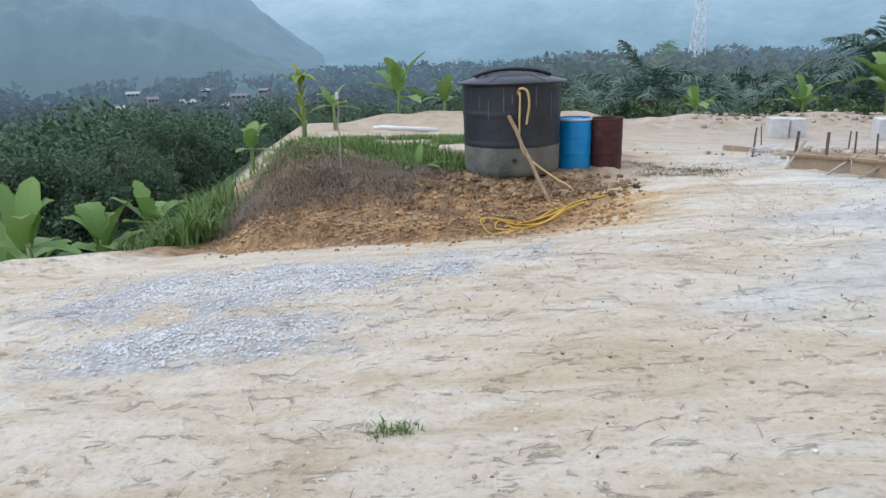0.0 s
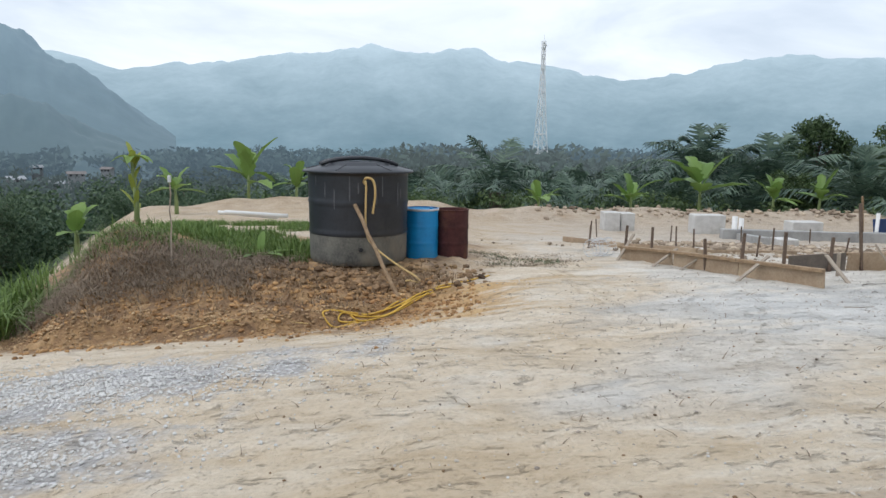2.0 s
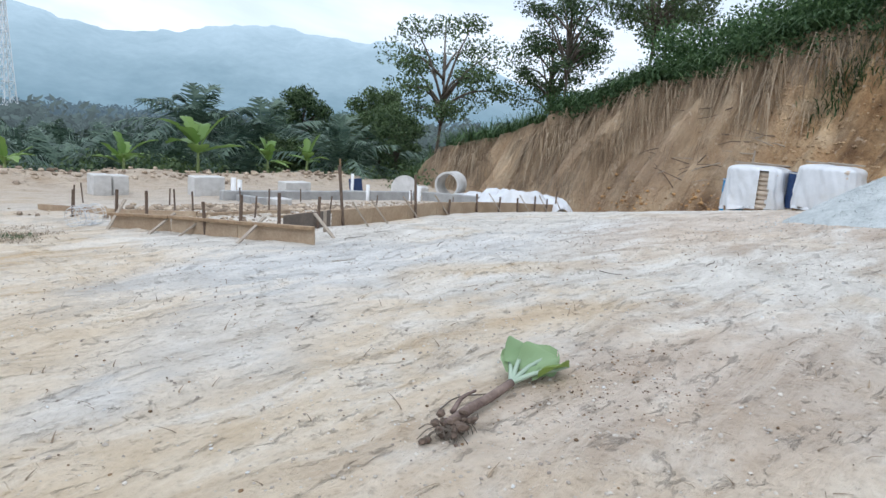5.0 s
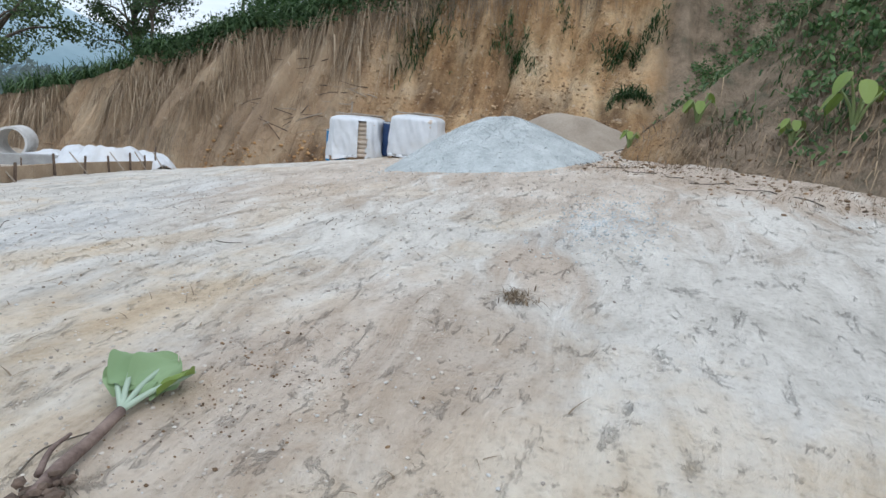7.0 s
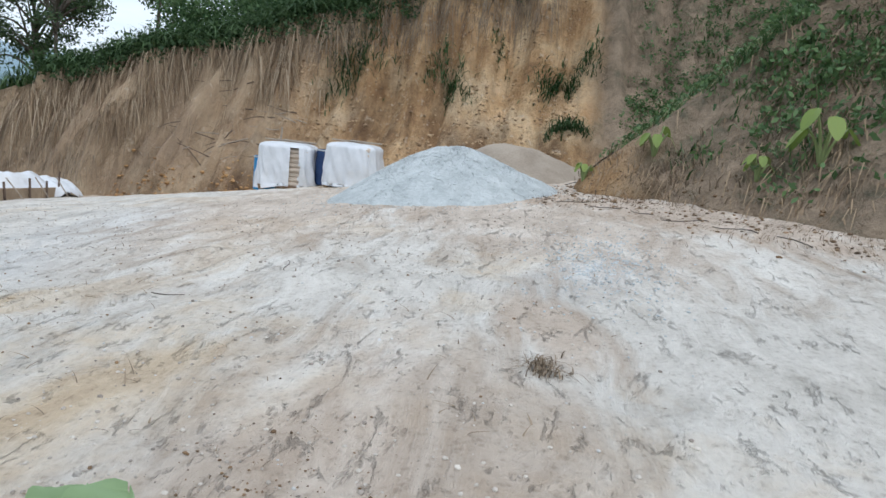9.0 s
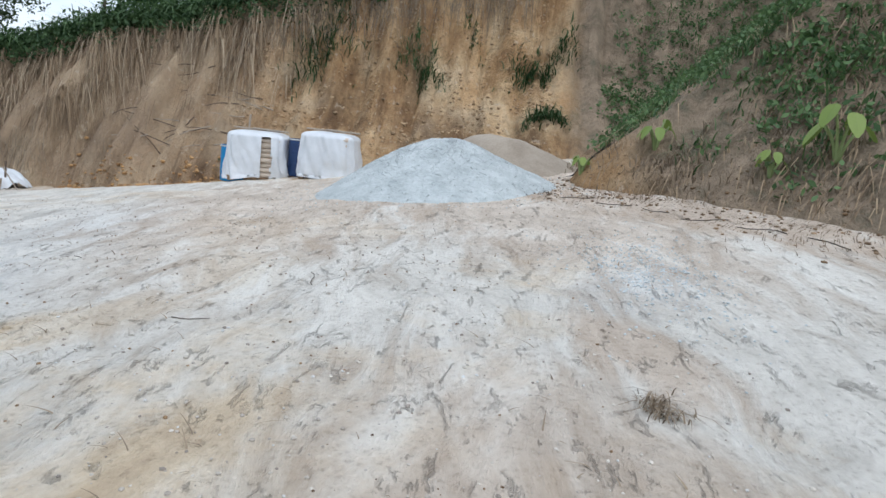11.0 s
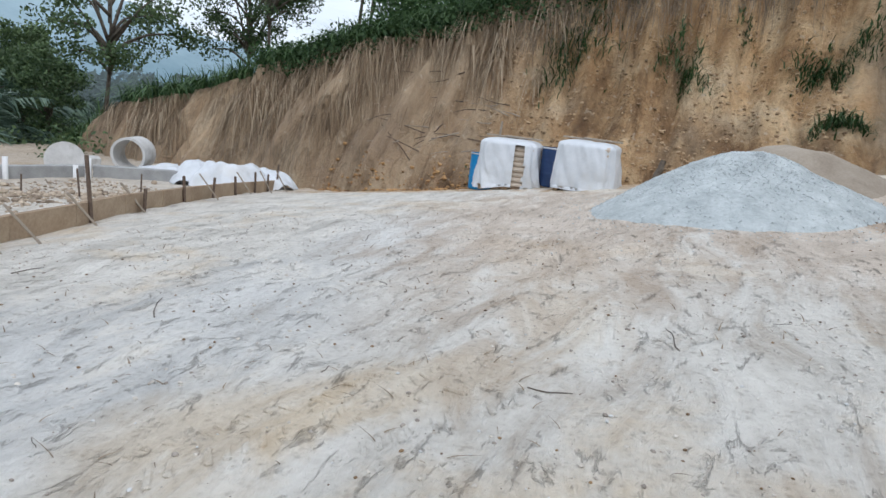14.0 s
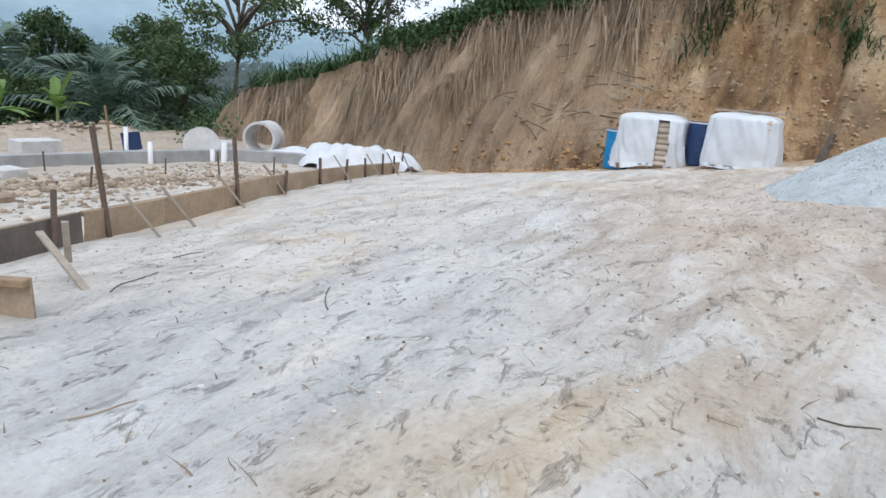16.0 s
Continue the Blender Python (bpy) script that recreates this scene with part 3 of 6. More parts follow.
def land(x, y):
    """Height of the ground sheet."""
    x, y = np.asarray(x, float), np.asarray(y, float)
    z = site(x, y)
    z = z - 0.30 * np.exp(-((y - 8.6) / 1.7) ** 2) * ss(1.6, -1.0, x) * ss(-9, -6, x)
    # planted bank with the water tank
    k = (y - bank_foot(x) + 0.5 * fbm(x * 1.3, y * 1.3, 3, 5)) / 2.3
    rise = 0.50 * ss(0.0, 0.09, k) + 0.12 * ss(0.12, 0.30, k) + 0.38 * ss(0.26, 0.85, k)
    inside = ss(0.0, 1.3, x - bank_left(y) + 0.6 * fbm(x, y, 3, 9))
    top = -0.29 - 0.035 * np.maximum(y - 11, 0) + 0.42 * np.exp(-((x + 4.9) / 1.5) ** 2 - ((y - 10.9) / 1.8) ** 2)
    right = ss(1.7, 0.2, x)
    z = z + np.maximum(top - z, 0) * rise * inside * right
    z = z + (0.20 * fbm(x * 4.5, y * 4.5, 3, 13) - 0.16 * np.abs(fbm(x * 2.6, y * 2.6, 3, 15))) * inside * right * ss(0.0, 0.15, k) * ss(1.15, 0.8, k)
    # bund of pushed-up soil on the north edge
    z = z + (0.40 + 0.35 * fbm(x * 0.5, y * 0.5, 3, 3)) * np.exp(-((y - 24.2) / 0.8) ** 2) * ss(-9, -6, x) * ss(19, 16, x)
    # verge of the track
    d = (x + 7.5) * -0.66 + (y - 6.8) * 0.75
    z = z + 0.14 * np.exp(-((d + 0.25) / 0.35) ** 2) * ss(-5.2, -6.0, x)
    # drops to the west and the north, into the valley
    west = np.minimum(d, bank_left(y) - x - 0.1)
    west = np.maximum(west, -12 - x)
    z = z - 0.62 * np.clip(west, 0, 22) - 0.10 * np.clip(west - 22, 0, 220)
    north = y - 25.3
    z = z - 0.42 * np.clip(north, 0, 14) - 0.035 * np.clip(north - 14, 0, 600)
    z = np.maximum(z, -36 + 3 * fbm(x * 0.004, y * 0.004, 3, 2))
    # small relief
    near = ss(60, 25, np.hypot(x, y))
    z = z + near * (0.085 * fbm(x * 0.8, y * 0.8, 3, 11) + 0.06 * fbm(x * 3.1, y * 3.1, 3, 17))
    return z


def land1(x, y):
    return float(land(np.array([x]), np.array([y]))[0])


def axis(lo, hi, step, far, grow=1.22):
    core = np.arange(lo, hi + step / 2, step)
    out, s, p = [], step, hi
    while p < far:
        s *= grow
        p += s
        out.append(p)
    back, s, p = [], step, lo
    while p > -far:
        s *= grow
        p -= s
        back.append(p)
    return np.concatenate([back[::-1], core, out])


def sheet(name, xs, ys, height, material, label, category):
    gx, gy = np.meshgrid(xs, ys)
    gz = height(gx, gy)
    nx, ny = len(xs), len(ys)
    v = np.stack([gx, gy, gz], -1).reshape(-1, 3)
    i = (np.arange(ny - 1)[:, None] * nx + np.arange(nx - 1)[None, :]).ravel()
    f = np.stack([i, i + 1, i + nx + 1, i + nx], -1)
    me = bpy.data.meshes.new(name)
    me.vertices.add(len(v))
    me.vertices.foreach_set("co", v.ravel())
    me.loops.add(f.size)
    me.loops.foreach_set("vertex_index", f.ravel().astype(np.int32))
    me.polygons.add(len(f))
    me.polygons.foreach_set("loop_start", (np.arange(len(f)) * 4).astype(np.int32))
    me.polygons.foreach_set("use_smooth", np.ones(len(f), bool))
    me.update(calc_edges=True)
    me.materials.append(material)
    ob = new(name, me)
    return tagged(ob, label, category, kind="structure")


ground = sheet("ground", axis(-9, 20, 0.11, 4700), axis(-3, 14, 0.11, 4700, 1.12), land, EARTH,
               "bare graded earth plot, pale silt and buff clay with gravel", "ground")


# ---------- cut hillside ----------
def crest(y):
    """Height of the cut's upper edge along the east face."""
    return 0.5 + 2.6 * ss(24.5, 13.5, y) + 4.3 * ss(14.5, 2.0, y) + 0.75 * np.exp(-((y - 11.5) / 4.0) ** 2)


def hill(x, y):
    x, y = np.asarray(x, float), np.asarray(y, float)
    base = site(x, y)
    wob = 1.6 * fbm(y * 0.35, x * 0.12, 4, 21) + 1.1 * fbm(y * 1.3, x * 0.3, 3, 25) + 1.9 * np.abs(fbm(y * 1.5, x * 0.12, 3, 27)) + 0.8 * np.abs(fbm(y * 4.2, x * 0.35, 2, 29)) - 0.3
    s = x - 19.2 + wob
    # lower apron of fallen clay, then the steeper cut
    apron = 0.55 * ss(13, 6, y)
    c = crest(y)
    slope = 1.25 - 0.62 * apron / 0.55 * ss(5.5, 2.5, s)
    up = slope * np.clip(s, 0, 30)
    steep = np.clip(s - 5.2, 0, 3) * 1.4 * ss(11, 7, y)
    east = base + np.minimum(up + steep, np.maximum(c - base, 0.3)) + 0.25 * np.clip(s - 7, 0, 40)
    east = east + 0.28 * fbm(x * 1.1, y * 1.6, 4, 31) * ss(0, 1, s)
    end = ss(26.5, 22.5, y + 0.5 * fbm(x, y, 2, 4))
    east = base - 1.5 + (east - base + 1.5) * end
    # southern bank
    foot = np.where(x < 12.8, 0.8 + 0.7 * (x - 12.8), 0.7 - 0.13 * (x - 12.8))
    q = (foot - y + 0.9 * fbm(x * 0.45, y * 0.3, 3, 41)) * np.where(x < 12.8, 0.82, 0.98)
    south = site(x, np.minimum(foot, y)) * 0 + (0.95 + 0.02 * (x - 12)) + 0.98 * np.clip(q, 0, 8) + 0.35 * np.clip(q - 8, 0, 40) - 0.9 * ss(0.3, -0.6, q)
    south = south + (0.34 * fbm(x * 1.0, y * 1.0, 4, 51) + 0.22 * fbm(x * 3.2 + y * 1.2, y * 1.6, 3, 57)) * ss(0, 0.6, q)
    south = south - 0.75 * np.abs(fbm(x * 0.9 + y * 0.35, y * 0.22, 3, 59)) * ss(0.2, 1.2, q)
    south = np.where(q > -0.7, south, -5)
    z = np.maximum(np.where(s > -0.6, east - 0.5 * ss(0.3, -0.5, s), -5), south)
    return np.maximum(z, -6.0)


def hill_or_none(x, y):
    z = hill(x, y)
    return np.where(z < -4.9, -400.0, z)


def hill_sheet():
    xs = np.concatenate([np.arange(1, 7, 0.4), np.arange(7, 18, 0.16), np.arange(18, 28, 0.13), 28 * 1.06 ** np.arange(0, 14)])
    ys = np.concatenate([-9 - 1.2 * 1.12 ** np.arange(22, 0, -1), np.arange(-9, 27.5, 0.14)])
    return sheet("hillside", xs, ys, hill, CLIFF, "steep cut hillside of buff and orange clay", "hillside")


hillside = hill_sheet()


# ---------- mountains ----------
def range_mesh(name, r0, r1, az0, az1, profile, material, label, seed, rough):
    """A mountain range as a band of land between two distances; profile gives crest height by bearing in degrees."""
    az = np.linspace(az0, az1, 420)
    rr = np.linspace(0, 1, 40)
    A, R = np.meshgrid(np.radians(az), rr)
    crest_h = np.interp(np.degrees(A), *zip(*profile))
    shape = np.sin(np.clip(R * 1.25, 0, 1) * np.pi / 2) ** 1.5 - 0.5 * np.clip(R - 0.8, 0, 1)
    dist = r0 + (r1 - r0) * R
    spur = rough * fbm(A * 26, R * 5, 5, seed) * np.clip(R * 3, 0, 1) * np.where(R < 0.75, 2.2, 1)
    z = -38 + (crest_h + 38) * shape * (1 + spur)
    v = np.stack([dist * np.sin(A), dist * np.cos(A), z], -1).reshape(-1, 3)
    nx = len(az)
    f = [(j * nx + i, j * nx + i + 1, (j + 1) * nx + i + 1, (j + 1) * nx + i) for j in range(len(rr) - 1) for i in range(nx - 1)]
    b = Build()
    b.add(v, f)
    return solo(name, b, material, label, "mountain", kind="structure", smooth=True)


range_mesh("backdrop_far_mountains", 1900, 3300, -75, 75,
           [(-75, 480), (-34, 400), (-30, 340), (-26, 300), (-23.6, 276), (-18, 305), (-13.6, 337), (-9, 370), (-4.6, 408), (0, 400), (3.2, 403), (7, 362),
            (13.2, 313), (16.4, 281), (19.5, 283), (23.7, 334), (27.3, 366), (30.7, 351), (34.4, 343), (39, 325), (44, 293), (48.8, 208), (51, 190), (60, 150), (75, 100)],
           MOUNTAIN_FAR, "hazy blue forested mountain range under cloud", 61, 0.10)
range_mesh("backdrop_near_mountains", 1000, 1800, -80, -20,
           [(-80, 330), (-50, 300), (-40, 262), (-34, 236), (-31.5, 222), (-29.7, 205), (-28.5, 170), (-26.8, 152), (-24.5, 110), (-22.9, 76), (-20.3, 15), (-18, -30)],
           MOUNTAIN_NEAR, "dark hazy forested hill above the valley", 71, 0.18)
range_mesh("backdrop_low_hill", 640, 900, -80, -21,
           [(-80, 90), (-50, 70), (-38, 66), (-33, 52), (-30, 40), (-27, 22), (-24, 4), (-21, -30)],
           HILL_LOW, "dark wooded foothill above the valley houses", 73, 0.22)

# ---------- water tank and drums ----------
def water_tank(m):
    t = thing("water_tank", m, "black polyethylene water tank with mud-splashed base, standing on the bank", "water tank")
    b = Build()
    prof = [(0.76, 0.0), (0.785, 0.03)]
    for z in np.linspace(0.10, 1.42, 34):
        r = 0.79 + 0.025 * z / 1.42
        for zc in (0.50, 0.98):
            r += 0.012 * math.exp(-((z - zc) / 0.018) ** 2)
        prof.append((r, z))
    prof += [(0.83, 1.44), (0.83, 1.47)]
    low = [p for p in prof if p[1] <= 0.46]
    high = [p for p in prof if p[1] >= 0.44]
    lo = Build()
    lo.lathe(low, 48, closed=False)
    lo.lathe([(0.02, 0.0), (0.76, 0.0)], 48, closed=False)
    part("base", lo, TANK_LOW, t, "grey-brown mud-splashed lower wall", True)
    b.lathe(high, 48, closed=False)
    part("wall", b, TANK, t, "", True)
    b = Build()
    b.lathe([(0.83, 1.435), (0.895, 1.44), (0.905, 1.455), (0.89, 1.475), (0.60, 1.545), (0.52, 1.555), (0.47, 1.595), (0.30, 1.615), (0.02, 1.62)], 48, closed=False)
    lid = part("lid", b, TANK, t, "shallow domed black lid", True)
    for a in range(6):
        b = Build()
        b.tube([(0.30 * math.cos(a * 1.047), 0.30 * math.sin(a * 1.047), 1.613), (0.84 * math.cos(a * 1.047), 0.84 * math.sin(a * 1.047), 1.488)], 0.014, 6)
        part("rib", b, TANK, lid)
    for sgn in (-1, 1):
        b = Build()
        q = np.linspace(-1, 1, 15)
        b.tube(np.stack([0.62 * q, np.full(15, sgn * 0.16), 1.50 + 0.165 * np.sqrt(1 - (0.94 * q) ** 2)], -1), 0.032, 8)
        part("handle_ridge", b, TANK, lid, "raised arch moulded across the lid", True)
    for k in range(9):
        b = Build()
        an = radians(-150 + 14 * k + 5 * math.sin(3.0 * k))
        z_ = 1.40 - 0.10 * (k % 3)
        L_ = 0.16 + 0.22 * ((k * 5) % 4) / 3
        n_ = np.linspace(0, 1, 5)
        c_ = np.stack([np.full(5, 0.8185 * math.cos(an)), np.full(5, 0.8185 * math.sin(an)), z_ - L_ * n_], -1)
        b.ribbon(c_, 0.006 + 0.006 * np.sin(np.pi * n_), np.repeat(np.array([(-math.sin(an), math.cos(an), 0)]), 5, 0))
        part("scuff", b, SCUFF, t, "pale vertical scrape")
    b = Build()
    b.lathe([(0.032, 0), (0.032, 0.05), (0.024, 0.055), (0.024, 0.075)], 14, pose(0.17, -0.80, 1.27, 90, 0, 0))
    part("outlet", b, TANK, t)
    b = Build()
    b.lathe([(0.035, 0), (0.035, 0.03), (0.022, 0.03)], 14, pose(-0.06, -0.79, 0.27, 90, 0, 0))
    part("drain_plug", b, TANK, t)
    return t


def drum(m, material, label, lidded):
    t = thing("drum", m, label, "drum", "drums beside the tank")
    b = Build()
    prof = [(0.275, 0.0), (0.285, 0.015)]
    for z in np.linspace(0.05, 0.84, 36):
        r = 0.285
        for zc in (0.29, 0.58):
            r += 0.011 * math.exp(-((z - zc) / 0.014) ** 2)
        prof.append((r, z))
    prof += [(0.285, 0.86), (0.293, 0.865), (0.293, 0.885), (0.275, 0.885)]
    b.lathe(prof + ([] if lidded else [(0.27, 0.86), (0.268, 0.10), (0.02, 0.09)]), 36, closed=False)
    part("body", b, material, t, "", True)
    b = Build()
    if lidded:
        b.lathe([(0.275, 0.862), (0.26, 0.868), (0.25, 0.855), (0.02, 0.857)], 36, closed=False)
        part("lid", b, material, t, "", True)
        b = Build()
        b.lathe([(0.03, 0.855), (0.03, 0.885), (0.02, 0.89)], 12, pose(0.16, 0.05, 0))
        part("bung", b, material, t)
        b = Build()
        b.lathe([(0.294, 0.845), (0.302, 0.85), (0.302, 0.875), (0.294, 0.88)], 36, closed=False)
        part("clamp_ring", b, GALV, t, "thin steel clamp ring", True)
    return t


TX, TY = -1.13, 11.02
tank_z = -0.295
water_tank(pose(TX, TY, tank_z, 0, 0, 12))
blue_drum = drum(pose(-0.09, 11.50, -0.36), BLUE, "bright blue plastic drum with clamped lid on the bank", True)
red_drum = drum(pose(0.45, 11.70, -0.39, 0, 0, 40), RUST, "rusted dark red steel drum with open top", False)


# ---------- hoses and prop on the tank ----------
def rough_pole(name, a, b, r0, r1, material, label, category, group=""):
    p = np.linspace(0, 1, 7)[:, None]
    pts = np.array(a) * (1 - p) + np.array(b) * p
    pts = pts + np.array([[0.015 * math.sin(3 * k), 0.012 * math.cos(2.3 * k), 0] for k in range(7)]) * (np.abs(p - 0.5) < 0.4)
    bd = Build()
    bd.tube(pts, np.linspace(r0, r1, 7), 7)
    return solo(name, bd, material, label, category, group)


rough_pole("timber_prop", (-0.40, 9.05, land1(-0.40, 9.05) - 0.02), (-1.10, 10.13, 0.68), 0.028, 0.030, WOOD,
           "grey timber pole leaning against the black tank", "pole")


def spline(ctrl, n=80):
    """Smooth curve through control points."""
    c = np.asarray(ctrl, float)
    c = np.vstack([2 * c[0] - c[1], c, 2 * c[-1] - c[-2]])
    out = []
    for i in range(1, len(c) - 2):
        for t in np.linspace(0, 1, max(2, n // (len(c) - 3)), endpoint=False):
            a, b_, d, e = c[i - 1], c[i], c[i + 1], c[i + 2]
            out.append(0.5 * (2 * b_ + (d - a) * t + (2 * a - 5 * b_ + 4 * d - e) * t * t + (3 * b_ - a - 3 * d + e) * t ** 3))
    out.append(c[-2])
    return np.array(out)


def hose(name, ctrl, r, material, label):
    bd = Build()
    bd.tube(spline(ctrl), r, 8)
    return solo(name, bd, material, label, "hose", smooth=True)


hose("hose", [(-0.96, 10.18, 1.0), (-0.93, 10.12, 0.98), (-0.93, 10.13, 0.3), (-0.80, 10.08, 0.05), (-0.45, 9.95, -0.20), (-0.15, 9.80, -0.36), (-0.12, 9.70, -0.42),
              (-0.30, 9.62, -0.38), (-0.40, 9.50, -0.50), (-0.33, 9.25, -0.60)], 0.016, ROPE_TAN, "tan rubber hose hanging from the tank")
hose("hose", [(-0.97, 10.18, 1.02), (-0.92, 10.10, 1.09), (-0.82, 10.10, 1.05), (-0.79, 10.11, 0.85), (-0.83, 10.13, 0.55)], 0.018, ROPE_TAN, "looped tan hose end on the tank wall")


def ground_line(pts, lift=0.012):
    return [(x, y, land1(x, y) + lift) for x, y in pts]


hose("hose", ground_line([(0.95, 9.95), (0.55, 9.62), (0.20, 9.40), (-0.15, 9.20), (-0.40, 8.98), (-0.68, 8.72), (-0.95, 8.50), (-1.20, 8.36), (-1.32, 8.26), (-1.18, 8.20), (-0.95, 8.32), (-0.6, 8.66), (-0.3, 8.96)]), 0.012, ROPE_YELLOW,
     "yellow hose lying in the dirt at the bank foot")
hose("hose", ground_line([(0.35, 9.42), (-0.1, 9.16), (-0.5, 8.80), (-0.85, 8.52), (-1.08, 8.42), (-1.12, 8.32), (-0.9, 8.40), (-0.55, 8.72), (-0.15, 9.06), (0.1, 9.22)], 0.022), 0.012, ROPE_YELLOW,
     "second loop of yellow hose at the bank foot")
hose("hose", ground_line([(0.02, 9.18), (-0.32, 8.92), (-0.62, 8.62), (-0.86, 8.40), (-0.98, 8.46), (-0.78, 8.62), (-0.42, 8.92), (-0.1, 9.15)], 0.03), 0.012, ROPE_YELLOW,
     "slack loop of yellow hose on the dirt")
hose("hose", ground_line([(-1.2, 8.22), (-1.6, 8.10), (-2.3, 8.00), (-3.2, 7.93)], 0.002), 0.007, ROPE_TAN, "thin tan hose trailing along the bank foot")


# ---------- timber formwork of the foundation ----------
def board_run(a, b, count, height, group, dark=()):
    """A line of plywood form boards from a to b, following the ground; each board is a thing with its capping."""
    a, b = np.array(a, float), np.array(b, float)
    yaw = math.degrees(math.atan2(b[1] - a[1], b[0] - a[0]))
    for k in range(count):
        p, q = a + (b - a) * k / count, a + (b - a) * (k + 1) / count
        length = np.linalg.norm(q - p) - 0.012
        c = (p + q) / 2
        z0, z1 = land1(*p), land1(*q)
        tilt = math.degrees(math.atan2(z1 - z0, length))
        m = pose(c[0], c[1], (z0 + z1) / 2 - 0.06, 0, -tilt, yaw) @ pose(0, 0, 0, rng.uniform(-2, 2), 0, rng.uniform(-0.7, 0.7))
        t = thing("form_board", m, "brown plywood foundation form board, muddy, staked upright", "form board", group)
        bd = Build()
        bd.box(length, 0.020, height + 0.06, None, 0.003)
        part("panel", bd, PLY_DARK if k in dark else PLY, t)
        bd = Build()
        bd.box(length, 0.055, 0.045, pose(0, 0.038, height + 0.012), 0.004)
        part("capping", bd, WOOD, t, "rough timber rail")


def stake(x, y, up, lean=(0, 0), w=0.045, material=None):
    z = land1(x, y)
    bd = Build()
    bd.box(w, w * 0.9, up + 0.12, None, 0.004)
    return solo("timber_stake", bd, material or WOOD, "rough brown timber stake driven into the ground", "stake", "formwork stakes",
                m=pose(x, y, z - 0.12, lean[0], lean[1], rng.uniform(-15, 15)))


def brace(x0, y0, x1, y1, z1):
    """Slanting prop from the ground up to the board's edge."""
    a = Vector((x0, y0, land1(x0, y0) - 0.03))
    b = Vector((x1, y1, z1))
    d = b - a
    bd = Build()
    bd.box(0.05, 0.025, d.length + 0.05, None, 0.003)
    m = Matrix.Translation(a) @ d.to_track_quat('Z', 'Y').to_matrix().to_4x4()
    return solo("timber_brace", bd, WOOD_PALE, "slanting timber brace holding the form board", "brace", "formwork braces", m=m)


CORNER, LEFT, FAR = np.array((4.96, 8.03)), np.array((3.55, 11.9)), np.array((17.9, 14.1))
BSTART, BEND = np.array((5.30, 9.50)), np.array((8.41, 10.28))
board_run(CORNER, LEFT, 3, 0.25, "front form boards")
board_run(BSTART, BEND, 3, 0.27, "side form boards", dark=(0,))
board_run(BEND, FAR, 8, 0.27, "side form boards")
# stakes and braces round the boards
for x, y, up, lx in ((3.62, 11.95, 0.62, 3), (3.86, 11.2, 0.60, -2), (4.28, 9.95, 0.50, 2), (4.50, 9.30, 0.62, -3), (4.80, 8.72, 0.66, 2),
                     (6.02, 9.50, 0.42, -4), (6.62, 9.72, 0.92, -6), (8.62, 10.52, 0.74, -5), (10.0, 11.10, 0.42, 2), (11.5, 11.75, 0.55, 0), (12.9, 12.20, 0.50, 3),
                     (14.3, 12.85, 0.50, -3), (15.8, 13.35, 0.62, 2), (17.0, 13.75, 0.55, 0), (17.85, 14.1, 0.85, 0)):
    if x > 6:  # nailed to the outer side of the long run of boards
        p0, p1 = (BSTART, BEND) if x < 8.4 else (BEND, FAR)
        run = (p1 - p0) / np.linalg.norm(p1 - p0)
        s_ = float(np.dot(np.array((x, y)) - p0, run))
        x, y = p0 + run * s_ + np.array((run[1], -run[0])) * 0.05
        up = up + 0.10 if x < 9 else up * 0.82
    stake(x, y, up, (lx, rng.uniform(-5, 5)), 0.042, WOOD_DARK)
for x, y, up in ((3.45, 13.9, 0.75), (3.8, 15.2, 0.8), (5.3, 12.9, 0.7), (6.1, 12.0, 0.6), (7.2, 13.5, 0.8), (5.6, 14.6, 0.7), (9.2, 14.2, 0.55), (11.76, 14.11, 0.8), (10.6, 17.9, 0.6),
                 (12.3, 16.4, 0.55), (8.0, 16.5, 0.7), (6.6, 17.6, 0.65), (14.3, 15.2, 0.6), (4.6, 17.6, 0.7)):
    stake(x, y, up * 0.68, (rng.uniform(-5, 5), rng.uniform(-5, 5)), 0.030, WOOD_DARK)
for a in ((3.36, 11.55, 3.72, 11.85, 0.02), (3.62, 10.55, 4.08, 10.72, -0.05), (3.94, 10.2, 4.30, 10.1, -0.02), (4.16, 8.75, 4.70, 9.0, 0.12), (5.40, 8.2, 5.50, 8.9, 0.16),
          (5.86, 9.2, 5.80, 9.12, 0.14), (6.88, 9.42, 6.45, 9.60, 0.16), (7.42, 9.58, 6.95, 9.78, 0.16), (8.46, 9.98, 8.0, 10.2, 0.15), (10.05, 10.82, 9.5, 11.0, 0.06), (12.6, 11.6, 12.2, 12.0, -0.05),
          (14.9, 12.6, 14.5, 12.95, -0.25), (16.4, 13.1, 16.0, 13.45, -0.35), (17.75, 13.6, 17.4, 13.95, -0.45)):
    x0, y0, x1, y1, z1 = a
    if x0 > 6:
        x1, y1, z1 = x0 + 0.6 * (x1 - x0), y0 + 0.6 * (y1 - y0), z1 + 0.05
    brace(x0, y0, x1, y1, z1)
board_run((3.30, 15.8), (5.3, 12.75), 2, 0.11, "inner form boards")
board_run((5.3, 12.75), (7.6, 13.3), 1, 0.08, "inner form boards")


def column_base(x, y, w, d, h, yaw):
    bd = Build()
    bd.box(w, d, h + 0.1, None, 0.02)
    return solo("column_base", bd, CONCRETE_PALE, "pale concrete column base on the foundation", "column base", "column bases", m=pose(x, y, land1(x, y) - 0.1, 0, 0, yaw))


